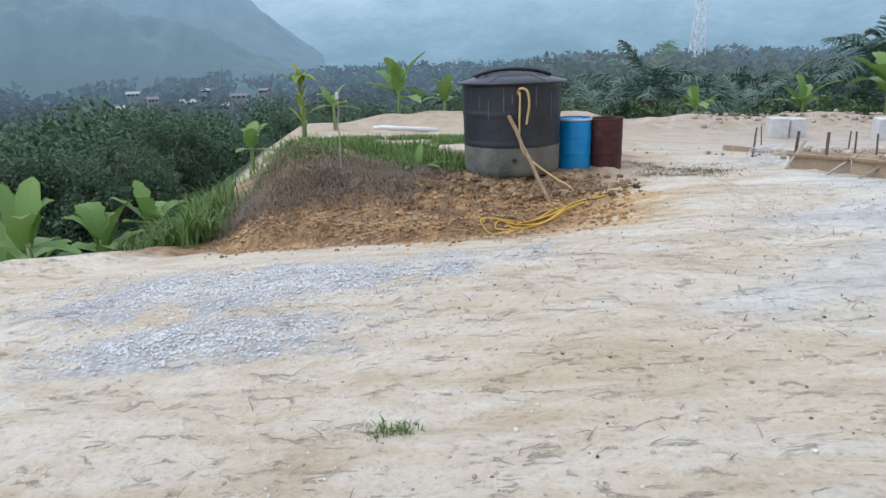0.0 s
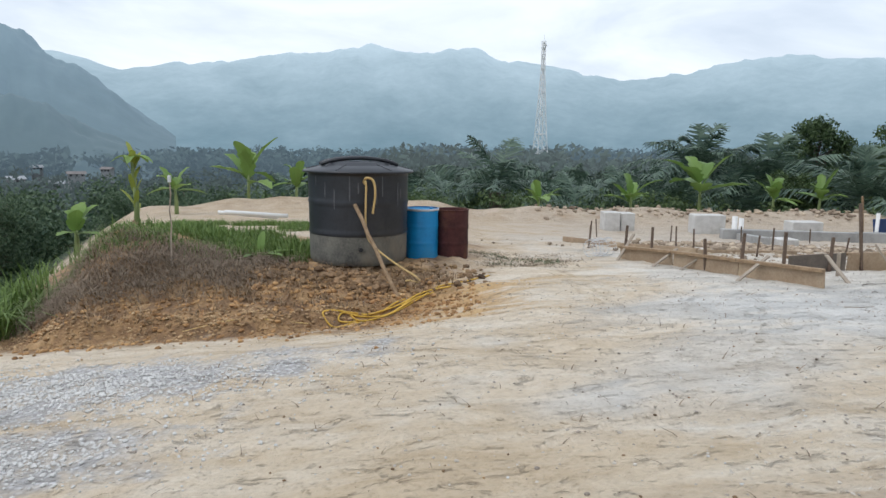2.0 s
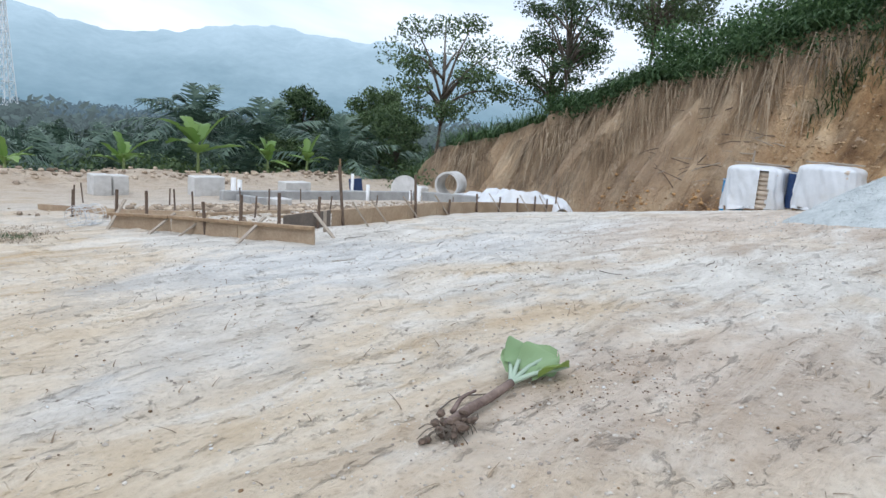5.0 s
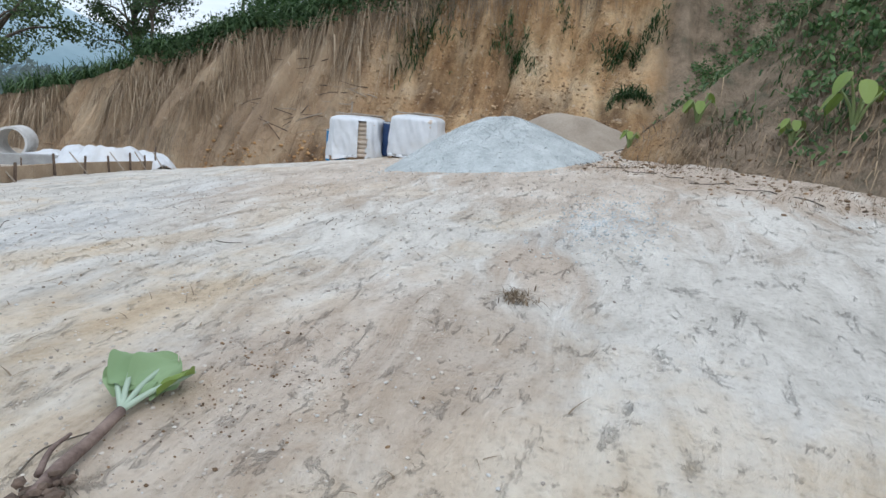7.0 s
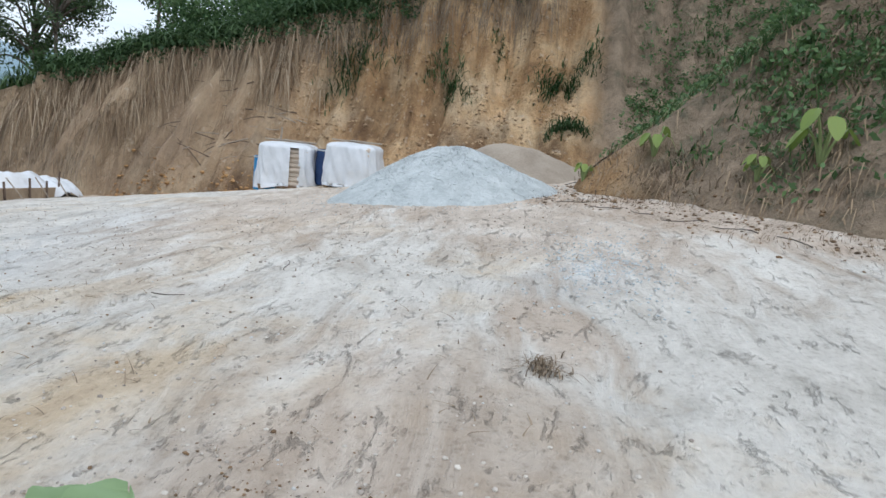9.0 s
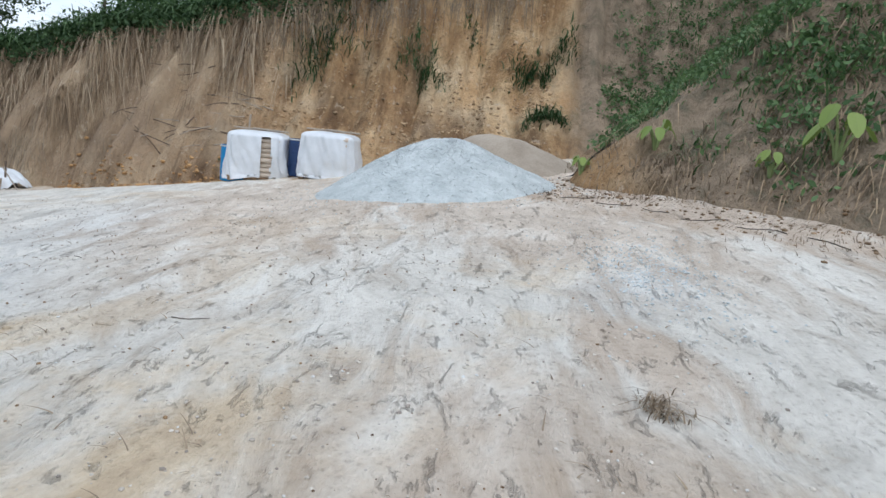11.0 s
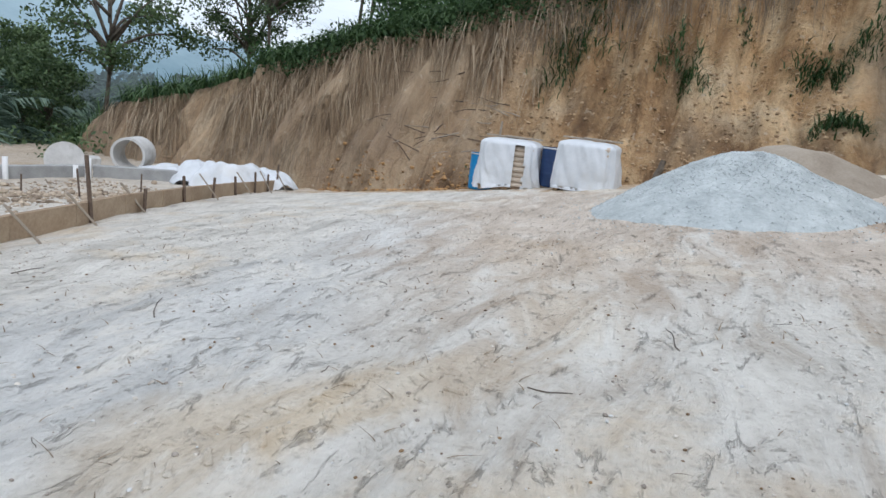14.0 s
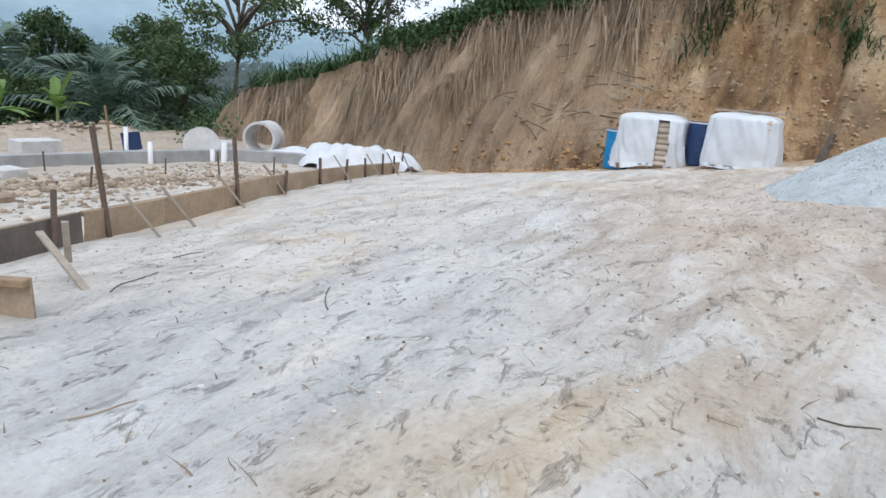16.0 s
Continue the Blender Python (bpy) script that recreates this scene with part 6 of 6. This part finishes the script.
set_palms(palm_a, [(22.3, 37, 3.0), (27.3, 36, 2.0), (25.0, 42, 0.4), (19.3, 44, -0.4), (33.8, 33, 1.6), (36.8, 40, 0.4), (16.2, 52, -1.2), (30.0, 46, 0.2), (34.5, 50, 0.4),
                   (13.0, 60, -1.2), (5.0, 62, -1.2), (1.5, 60, -1.3), (-3.0, 64, -1.6), (20.0, 66, -0.9), (24, 62, -0.6), (28, 66, -0.6), (38.5, 58, 0.2)], 1, 6.3)
set_palms(palm_b, [(6.2, 32, 1.2), (13.2, 36, -1.2), (6.0, 40, -1.2), (17.0, 36, -1.2), (11.3, 43, -1.0), (2.0, 42, -1.6), (15.0, 44, -1.2), (19.8, 34, -1.2), (29.3, 35, -0.5), (31.6, 38, -0.2), (-1.5, 46, -1.8),
                   (-5.0, 48, -1.6), (7.6, 55, -1.2), (10.0, 70, -1.0), (22.5, 50, -0.8), (24.5, 34, -1.0), (21.0, 34, -1.6), (35.5, 35, -0.6), (-8.5, 55, -1.6), (-12, 52, -1.9), (3.5, 34, -2.2), (26.2, 33, -1.4)], 2, 4.5)

# low scrub behind the bund
b = Build()
sr = np.random.default_rng(9)
for k in range(520):
    a = radians(sr.uniform(-16, 41))
    d = sr.uniform(28, 52)
    x, y = d * math.sin(a), d * math.cos(a)
    want = 1.6 + d * math.tan(radians(sr.uniform(-6.6, -4.3)))
    leaf_cloud(b, (x, y, min(want, land1(x, y) + 4.2)), sr.uniform(0.5, 1.0), 90, 0.085, sr, 0.8)
solo("scrub", b, LEAF_DARK, "dark undergrowth between the oil palms", "scrub", kind="stuff")


# woods that fill the valley; the two farther belts carry haze in their glow
def far_woods(name, d0, d1, n, az0, az1, e0, e1, size, leaf, per, material, label, seed):
    r = np.random.default_rng(seed)
    a = np.radians(r.uniform(az0, az1, n))
    d = d0 * (d1 / d0) ** r.random(n)
    b = Build()
    for k in range(n):
        x, y = d[k] * math.sin(a[k]), d[k] * math.cos(a[k])
        g = land1(x, y)
        top = g + size * r.uniform(0.8, 2.0) * (0.7 + 0.4 * vnoise(np.array([x * 0.02]), np.array([y * 0.02]), 3)[0])
        leaf_cloud(b, (x, y, top - size * 0.5), size * r.uniform(0.7, 1.25), per, leaf, r, 0.75)
    return solo(name, b, material, label, "woods", kind="stuff")


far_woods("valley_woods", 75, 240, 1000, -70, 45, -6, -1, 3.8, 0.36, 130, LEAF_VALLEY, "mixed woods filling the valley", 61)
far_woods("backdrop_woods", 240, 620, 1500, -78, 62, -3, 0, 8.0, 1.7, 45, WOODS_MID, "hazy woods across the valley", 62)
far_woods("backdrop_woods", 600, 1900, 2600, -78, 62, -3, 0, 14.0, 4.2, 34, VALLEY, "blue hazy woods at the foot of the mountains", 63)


# ---------- communications tower ----------
def tower(m, h, w0, w1):
    t = thing("lattice_tower", m, "tall pale steel lattice communications tower in the valley", "tower")
    legs = []
    for sx, sy in ((1, 1), (1, -1), (-1, -1), (-1, 1)):
        p = np.linspace(0, 1, 14)
        w = w0 + (w1 - w0) * np.minimum(p / 0.8, 1) ** 0.7
        pts = np.stack([sx * w / 2, sy * w / 2, p * h], -1)
        legs.append(pts)
        b = Build()
        b.tube(pts, 0.32, 5)
        part("leg", b, PVC, t)
    for k in range(13):
        b = Build()
        for i in range(4):
            b.tube([legs[i][k], legs[(i + 1) % 4][k + 1]], 0.17, 4)
            b.tube([legs[(i + 1) % 4][k], legs[i][k + 1]], 0.17, 4)
            b.tube([legs[i][k + 1], legs[(i + 1) % 4][k + 1]], 0.17, 4)
        part("bracing", b, PVC, t)
    for k, (z, a) in enumerate(((0.97, 0), (0.95, 120), (0.96, 240), (0.80, 60), (0.62, 200))):
        b = Build()
        b.lathe([(1.2, 0), (1.2, 0.7), (0.2, 0.9)], 14, pose(1.6 * math.cos(a), 1.6 * math.sin(a), z * h, 90, 0, a))
        part("dish", b, PVC, t)
    b = Build()
    b.box(5, 5, 0.5, pose(0, 0, h * 0.3))
    part("platform", b, PVC, t)
    b = Build()
    b.tube([(0, 0, h), (0, 0, h + 6)], 0.15, 5)
    part("mast", b, PVC, t)
    return t


tower(pose(102.1, 591, -22, 0, 0, 20), 113, 13, 2.4)


# ---------- houses in the valley ----------
# roof and wall colours dulled to grey, with the valley haze put in
ROOF = grainy("hazed_roof_sheet", (0.24, 0.26, 0.28), (0.36, 0.38, 0.40), 0.3, 0.7)
ROOF_RED = grainy("hazed_red_roof_tile", (0.15, 0.135, 0.13), (0.22, 0.20, 0.195), 0.3, 0.8)
WALL = grainy("hazed_plaster", (0.20, 0.21, 0.22), (0.30, 0.31, 0.32), 0.3, 0.85)
DARK = grainy("dark_window", (0.02, 0.02, 0.025), (0.04, 0.04, 0.05), 1, 0.3)


def house(x, y, z, w, d, h, yaw, roof, label):
    t = thing("house", pose(x, y, z, 0, 0, yaw), label, "house", "valley houses")
    b = Build()
    b.box(w, d, h + 8, pose(0, 0, -8))
    part("wall", b, WALL, t)
    b = Build()
    e = 0.8
    b.add([(-w / 2 - e, -d / 2 - e, h), (w / 2 + e, -d / 2 - e, h), (w / 2 + e, d / 2 + e, h), (-w / 2 - e, d / 2 + e, h), (-w / 2 - e, 0, h + d * 0.28), (w / 2 + e, 0, h + d * 0.28)],
          [(0, 1, 5, 4), (2, 3, 4, 5), (0, 4, 3), (1, 2, 5), (3, 2, 1, 0)])
    part("roof", b, roof, t)
    for k in range(3):
        b = Build()
        b.box(1.4, 0.1, 1.3, pose(-w / 3 + k * w / 3, -d / 2 - 0.05, h * 0.45))
        part("window", b, DARK, t)
    return t


hr = np.random.default_rng(17)
for k, (bear, elev, dist) in enumerate(((-27.1, -2.0, 520), (-28.5, -2.6, 430), (-31, -2.3, 480), (-33.5, -2.0, 540), (-36, -2.5, 440), (-29.6, -1.6, 620), (-25.0, -1.7, 560), (-34.8, -1.6, 600))):
    a = radians(bear)
    house(dist * math.sin(a), dist * math.cos(a), 1.6 + dist * math.tan(radians(elev)) - 8.0, hr.uniform(7, 11), hr.uniform(6, 8), 2.8, hr.uniform(-40, 40) - bear, ROOF if k % 3 else ROOF_RED,
          "small valley house with a pale sheet roof" if k % 3 else "small valley house with a red tiled roof")


# ---------- growth on the cut ----------
DRY_PALE = leafy("pale_straw", (0.29, 0.215, 0.14), (0.50, 0.40, 0.285), 0.9, 0.1)
STONE_CLAY = grainy("buff_clay_stone", (0.33, 0.22, 0.125), (0.54, 0.40, 0.25), 2.0, 0.95, fine=15, lumps=0.9)

def edge_x(y, z_rel):
    """Where the east face reaches a share of its crest height."""
    xs = np.linspace(18.6, 30, 60)
    X, Y = np.meshgrid(xs, y)
    H = hill(X, Y)
    g = site(19.0, y)[:, None]
    target = g + (crest(y)[:, None] - g) * (np.asarray(z_rel)[:, None] if np.ndim(z_rel) else z_rel)
    return xs[np.argmax(H >= target, axis=1)]


er = np.random.default_rng(23)


def face_points(n, y0, y1, lo, hi, power=1.0):
    y = y0 + (y1 - y0) * er.random(n) ** power
    q = er.uniform(lo, hi, n)
    x = edge_x(y, q)
    return np.stack([x, y, hill(x, y)], -1)


def shaggy(n, y0, y1, lo, hi):
    """Face points gathered in uneven clumps."""
    p = face_points(n, y0, y1, lo, hi)
    keep = fbm(p[:, 1] * 1.1, p[:, 2] * 0.8, 3, 95) + er.normal(0, 0.07, n) > 0.03
    return p[keep]


blades("hanging_straw", DRY, shaggy(15000, 9.0, 24.3, 0.40, 1.0), 0.4, 2.1, 0.0080, 0.55, 31, "dry brown grass hanging down the cut face", "dry grass", n=5, down=True, ahead=(-1.0, 0.15, 0), stray=0.95)
blades("hanging_straw", DRY_GREY, shaggy(11000, 9.0, 24.3, 0.12, 0.95), 0.3, 1.3, 0.0055, 0.7, 32, "grey dead stalks trailing on the cut face", "dry grass", n=5, down=True, ahead=(-1.0, 0.2, 0), stray=1.1)
blades("hanging_straw", DRY_GREY, face_points(2600, 1.0, 10.0, 0.70, 1.0), 0.4, 1.4, 0.008, 0.4, 33, "dead roots hanging from the upper cut", "dry grass", n=5, down=True, ahead=(-1.0, 0.1, 0), stray=0.9)
blades("hanging_straw", DRY_PALE, shaggy(4500, 8.0, 24.3, 0.5, 1.0), 0.5, 2.3, 0.0090, 0.6, 36, "pale long straw hanging down the cut face", "dry grass", n=5, down=True, ahead=(-1.0, 0.1, 0), stray=0.9)
CREST_GREEN = leafy("crest_grass_leaf", (0.036, 0.085, 0.034), (0.145, 0.235, 0.090), 0.6, 0.2)
pts = face_points(9000, 2.0, 24.6, 0.97, 1.0)
pts[:, 0] += er.uniform(0.0, 2.6, len(pts))
pts[:, 2] = hill(pts[:, 0], pts[:, 1])
blades("crest_grass", CREST_GREEN, pts, 0.6, 1.6, 0.020, 1.0, 34, "rank green fern and grass along the top of the cut", "grass", 1.0, n=6, ahead=(-0.5, 0, 0))
pts = face_points(5200, -2.0, 25.0, 0.98, 1.0)
pts[:, 0] += er.uniform(1.0, 9.0, len(pts))
pts[:, 2] = hill(pts[:, 0], pts[:, 1])
blades("crest_grass", GRASS_DARK, pts, 0.6, 1.5, 0.035, 0.7, 35, "tall undergrowth on top of the cut", "grass", 0.8)

b = Build()
pts = face_points(1000, 1.0, 17.5, 0.96, 1.0)
pts[:, 0] += er.uniform(-0.5, 3.0, len(pts))
pts[:, 2] = hill(pts[:, 0], pts[:, 1])
for k in range(len(pts)):
    leaf_cloud(b, pts[k] + np.array((0, 0, 0.32)), er.uniform(0.3, 0.8), 60, 0.07, er, 0.7)
solo("crest_fern", b, GRASS_DARK, "dense green fern mass along the top of the cut", "fern", kind="stuff")

# bushes behind the edge of the cut
b = Build()
pts = face_points(300, 3.0, 14.5, 0.97, 1.0)
pts[:, 0] += er.uniform(0.8, 4.5, len(pts))
pts[:, 2] = hill(pts[:, 0], pts[:, 1])
for k in range(len(pts)):
    leaf_cloud(b, pts[k] + np.array((0, 0, er.uniform(0.5, 2.1))), er.uniform(0.5, 1.1), 170, 0.07, er, 0.8)
solo("crest_bushes", b, CREST_GREEN, "dark leafy bushes on top of the cut", "bushes", kind="stuff")

# tufts on the slope behind the stacks
for k, (x, y, s, n) in enumerate(((23.1, 7.45, 0.80, 420), (22.6, 4.3, 0.55, 320), (24.6, 5.4, 0.35, 120), (22.5, 1.12, 0.5, 260), (22.7, 0.3, 0.5, 260), (20.6, 0.6, 0.5, 260), (19.6, 8.75, 0.40, 90), (23.6, 2.9, 0.3, 120))):
    q = np.random.default_rng(70 + k)
    x_, y_ = x + q.normal(0, s * 0.35, n), y + q.normal(0, s * 0.6, n)
    blades("grass_tuft", GRASS_DARK, np.stack([x_, y_, hill(x_, y_)], -1), 0.4 * s, 1.2 * s, 0.016, 1.1, 80 + k, "green grass tuft rooted in the clay slope", "grass tuft", 0.9)

# leafy cover on the southern bank
b = Build()
kr = np.random.default_rng(41)
for k in range(5200):
    x = kr.uniform(6, 27)
    foot = 0.8 + 0.7 * (x - 12.8) if x < 12.8 else 0.7 - 0.13 * (x - 12.8)
    q = kr.uniform(0.5, 9)
    y = foot - q / 0.85
    cover = 0.24 + 0.85 * ss(1.0, 3.0, q) + 1.3 * fbm(np.array([x * 0.5]), np.array([y * 0.5]), 3, 91)[0] + 0.45 * ss(13.0, 15.0, x)
    if kr.random() > cover:
        continue
    leaf_cloud(b, (x, y, top1(x, y) + 0.05), kr.uniform(0.16, 0.42), 26, 0.055, kr, 0.6)
solo("bank_creeper", b, CREST_GREEN, "dark green creeper and fern covering the soil bank", "creeper", kind="stuff")
blades("dry_grass", DRY_GREY, clumps(260, 22, 0.18, 43, (7, 16), (-6, 1.2), lambda x, y: y < np.where(x < 12.8, 0.8 + 0.7 * (x - 12.8), 0.7) - 0.3, top_of), 0.1, 0.4, 0.008, 0.9, 43, "withered stalks on the soil bank", "dry grass", 0.9)
bank_side = lambda lo: (lambda x, y: y < np.where(x < 12.8, 0.8 + 0.7 * (x - 12.8), 0.7 - 0.13 * (x - 12.8)) - lo)
blades("bank_fern", CREST_GREEN, clumps(900, 26, 0.22, 44, (5, 24), (-9, 0.2), bank_side(2.2), top_of), 0.15, 0.55, 0.014, 1.1, 44, "dark ferns growing over the upper soil bank", "fern", 0.9)
blades("bank_fern", CREST_GREEN, clumps(240, 22, 0.18, 45, (6, 20), (-7, 0.6), bank_side(0.9), top_of), 0.12, 0.40, 0.012, 1.1, 45, "green weeds growing on the soil bank", "fern", 0.9)
blades("dry_grass", DRY, clumps(420, 20, 0.20, 46, (6, 18), (-7, 1.0), bank_side(0.4), top_of), 0.15, 0.55, 0.007, 1.0, 46, "brown dead stalks hanging on the soil bank", "dry grass", n=5, down=True, ahead=(-0.4, 0.8, 0), stray=0.8)
foot_line = lambda n, seed: (lambda q, x: np.stack([x, 0.8 + 0.7 * (x - 12.8) + q.normal(0.3, 0.75, n), top_of(x, 0.8 + 0.7 * (x - 12.8) + 0.3)], -1))(np.random.default_rng(seed), np.random.default_rng(seed + 1).uniform(6.5, 13, n))
litter = foot_line(1700, 61)
litter[:, 2] = top_of(litter[:, 0], litter[:, 1]) + 0.01
blades("leaf_litter", DRY_GREY, litter, 0.02, 0.07, 0.004, 3.0, 62, "brown leaf litter along the foot of the bank", "leaf litter", 0.2)
# black sheet lining the gully
b = Build()
n = 16
for i in range(n):
    t = i / (n - 1)
    x, y = 13.6 + 2.2 * t, 0.25 - 0.75 * t
    for j in range(7):
        q = (j - 3) / 3 * (0.55 - 0.2 * t)
        b.v.append(np.array([[x - 0.3 * q, y + q, top1(x - 0.3 * q, y + q) + 0.05]]))
        b.n += 1
b.f = [(i * 7 + j, i * 7 + j + 1, (i + 1) * 7 + j + 1, (i + 1) * 7 + j) for i in range(n - 1) for j in range(6)]
solo("drain_lining", b, NETTING, "dark sheet lining a gully in the bank", "drain lining", smooth=True)

# dead branches slid down the cut face
br_ = np.random.default_rng(83)
for k in range(22):
    y_ = br_.uniform(8.6, 12.6)
    x_ = br_.uniform(20.0, 22.4)
    l_, a_ = br_.uniform(0.6, 1.7), radians(br_.normal(95, 25))
    q_ = np.linspace(-0.5, 0.5, 7)
    gx, gy = x_ + l_ * q_ * math.cos(a_) * 0.5, y_ + l_ * q_ * math.sin(a_) + 0.06 * np.sin(6 * q_ + k)
    bd = Build()
    gz = hill(gx, gy)
    lay = np.polyfit(q_, gz, 1)
    bd.tube(np.stack([gx, gy, lay[0] * q_ + lay[1] + 0.08 + 0.03 * np.sin(5 * q_ + k)], -1), np.linspace(0.020, 0.008, 7), 5)
    solo("dead_branch", bd, WOOD_DARK if k % 3 else WOOD_PALE, "dead branch fallen on the clay slope", "branch", "fallen branches")
scatter("clay_rubble", CLOD_ORANGE, 500, lambda r: (19.0 + abs(r.normal(0, 0.35)), r.uniform(9.0, 13.4)), 0.012, 0.085, "orange clay lumps fallen at the cut foot", "rubble", 84, 0.25, top_of)

# clods and stones on the clay apron and along the bank foot
scatter("clay_rubble", STONE_CLAY, 4200, lambda r: (r.uniform(19.2, 26), r.uniform(0.3, 9.5)), 0.010, 0.075, "loose clay lumps on the slope", "rubble", 45, 0.1, hill)
scatter("clay_rubble", BANK, 900, lambda r: ((lambda x: (x, (0.8 + 0.7 * (x - 12.8) if x < 12.8 else 0.7) + r.normal(0.25, 0.60)))(r.uniform(6.5, 14))), 0.006, 0.038, "soil lumps along the bank foot", "rubble", 46, 0.1, top_of)

# ---------- litter on the bare earth ----------
def twig(x, y, l, yaw, material, label, r0=0.008):
    a = radians(yaw)
    p = [(x + l * s * math.cos(a) + 0.04 * l * math.sin(7 * s + x), y + l * s * math.sin(a) + 0.05 * l * math.sin(5 * s + y), 0) for s in np.linspace(-0.5, 0.5, 6)]
    p = [(px, py, land1(px, py) + r0 * 0.9) for px, py, _ in p]
    b = Build()
    b.tube(p, np.linspace(r0, r0 * 0.6, 6), 5)
    return solo("twig", b, material, label, "twig", "twigs on the earth")


twig(4.40, 6.56, 0.26, -30, WOOD_PALE, "pale straight stick lying on the earth", 0.006)
twig(5.70, 8.19, 0.55, 21, BARK, "dark twig lying on the earth", 0.005)
twig(6.67, 3.41, 0.38, 18, BARK, "dark twig lying on the earth", 0.0045)
twig(6.05, 6.75, 0.5, 35, BARK, "thin dark branch lying on the earth", 0.005)
twig(5.71, 3.93, 0.22, -70, BARK, "dark twig lying on the earth", 0.0045)
twig(6.46, 8.54, 0.3, 0, BARK, "dark twig lying on the earth", 0.0045)
tr_ = np.random.default_rng(55)
for k in range(9):
    x, y = tr_.uniform(0.5, 12), tr_.uniform(0.2, 9.5)
    if y < 0.8 + 0.7 * (x - 12.8) + 0.5 or math.hypot(x - 12.7, y - 3) < 2.3:
        continue
    twig(x, y, tr_.uniform(0.08, 0.28), tr_.uniform(0, 180), BARK if k % 3 else WOOD_PALE, "dark twig lying on the earth" if k % 3 else "pale twig lying on the earth", tr_.uniform(0.002, 0.004))
for k in range(8):
    x = 8.5 + 0.6 * k
    twig(x, 0.8 + 0.7 * (x - 12.8) + 0.9, 0.5, 20 + 30 * (k % 3), BARK, "dead branch along the bank foot", 0.008)
FLAKE = grainy("dried_silt_flake", (0.44, 0.40, 0.35), (0.64, 0.59, 0.52), 1.5, 0.95, fine=18, bump_by=0.4, lumps=0.9)
scatter("small_stones", STONE_PALE, 1100, lambda r: (r.uniform(-1.5, 10), r.uniform(0.8, 9.5)), 0.003, 0.014, "small pale stones on the bare earth", "stones", 47, 0.3)
scatter("silt_flakes", FLAKE, 5000, lambda r: (r.uniform(-2.0, 10), r.uniform(0.6, 9.5)), 0.003, 0.017, "flakes and lumps of dried silt on the earth", "soil", 56, 0.15)
scatter("silt_flakes", FLAKE, 1600, lambda r: (2.6 + r.normal(0, 0.9), 2.6 + r.normal(0, 0.7)), 0.002, 0.013, "broken dried silt round the uprooted plant", "soil", 57, 0.2)
scatter("small_stones", STONE_PALE, 5000, lambda r: (-3.4 + r.normal(0, 1.15), 5.45 + r.normal(0, 0.40)), 0.006, 0.022, "pale crushed stone on the track", "stones", 48, 0.35)
scatter("small_stones", STONE_PALE, 1800, lambda r: (-3.0 + r.normal(0, 0.7), 3.95 + r.normal(0, 0.25)), 0.006, 0.022, "pale crushed stone in the near wheel track", "stones", 58, 0.35)
scatter("soil_crumbs", BANK, 420, lambda r: (3.15 + r.normal(0, 0.36), 2.25 + r.normal(0, 0.22)), 0.002, 0.009, "dark soil crumbs beside the uprooted plant", "soil", 49, 0.3)
scatter("soil_crumbs", BANK, 1200, lambda r: (r.uniform(-1, 12), r.uniform(1.0, 9.5)), 0.002, 0.014, "dark crumbs of soil scattered on the earth", "soil", 50, 0.2)
bits = roots_on(1500, 59, (-2.0, 12.0), (0.8, 9.6), lambda x, y: y > 1.3 + 0.7 * (x - 12.8))
bits[:, 2] += 0.003
blades("plant_litter", DRY_GREY, bits, 0.012, 0.045, 0.004, 3.4, 60, "short dead stalks and leaf scraps on the earth", "litter", 0.3)


# tyre prints: two rows of slanting lugs pressed up along a curve
def tyre_marks(ctrl, seed):
    r = np.random.default_rng(seed)
    line = spline([(x, y, 0) for x, y in ctrl], 200)[:, :2]
    run = np.concatenate([[0], np.cumsum(np.linalg.norm(np.diff(line, axis=0), axis=1))])
    b = Build()
    for s_ in np.arange(0.05, run[-1], 0.075):
        px, py = np.interp(s_, run, line[:, 0]), np.interp(s_, run, line[:, 1])
        qx, qy = np.interp(s_ + 0.04, run, line[:, 0]), np.interp(s_ + 0.04, run, line[:, 1])
        a = math.atan2(qy - py, qx - px)
        for sgn in (-1, 1):
            if r.random() < 0.22:
                continue
            o = sgn * 0.095
            ex, ey = px - o * math.sin(a), py + o * math.cos(a)
            b.box(0.034, r.uniform(0.10, 0.16), 0.030, pose(ex, ey, land1(ex, ey) - 0.030 + r.uniform(0.004, 0.010), 0, 0, math.degrees(a) + sgn * 24 + r.uniform(-4, 4)), 0.008)
    return solo("tyre_print", b, EARTH, "ridged tyre tread print pressed in the clay", "tyre print", kind="stuff")


tyre_marks([(4.35, 5.25), (4.75, 5.02), (5.25, 4.75), (5.75, 4.58)], 1)
tyre_marks([(4.85, 4.62), (5.25, 4.38), (5.60, 4.10)], 2)
tyre_marks([(0.44, 3.56), (1.23, 3.93), (1.93, 4.21), (2.60, 4.92), (3.28, 6.04), (3.45, 7.2)], 3)
tyre_marks([(1.82, 11.2), (2.06, 9.57), (2.10, 8.1), (2.10, 6.94), (1.8, 6.0)], 4)
tyre_marks([(5.05, 7.70), (5.50, 7.36), (5.92, 7.17), (6.59, 7.12), (7.6, 7.3)], 5)
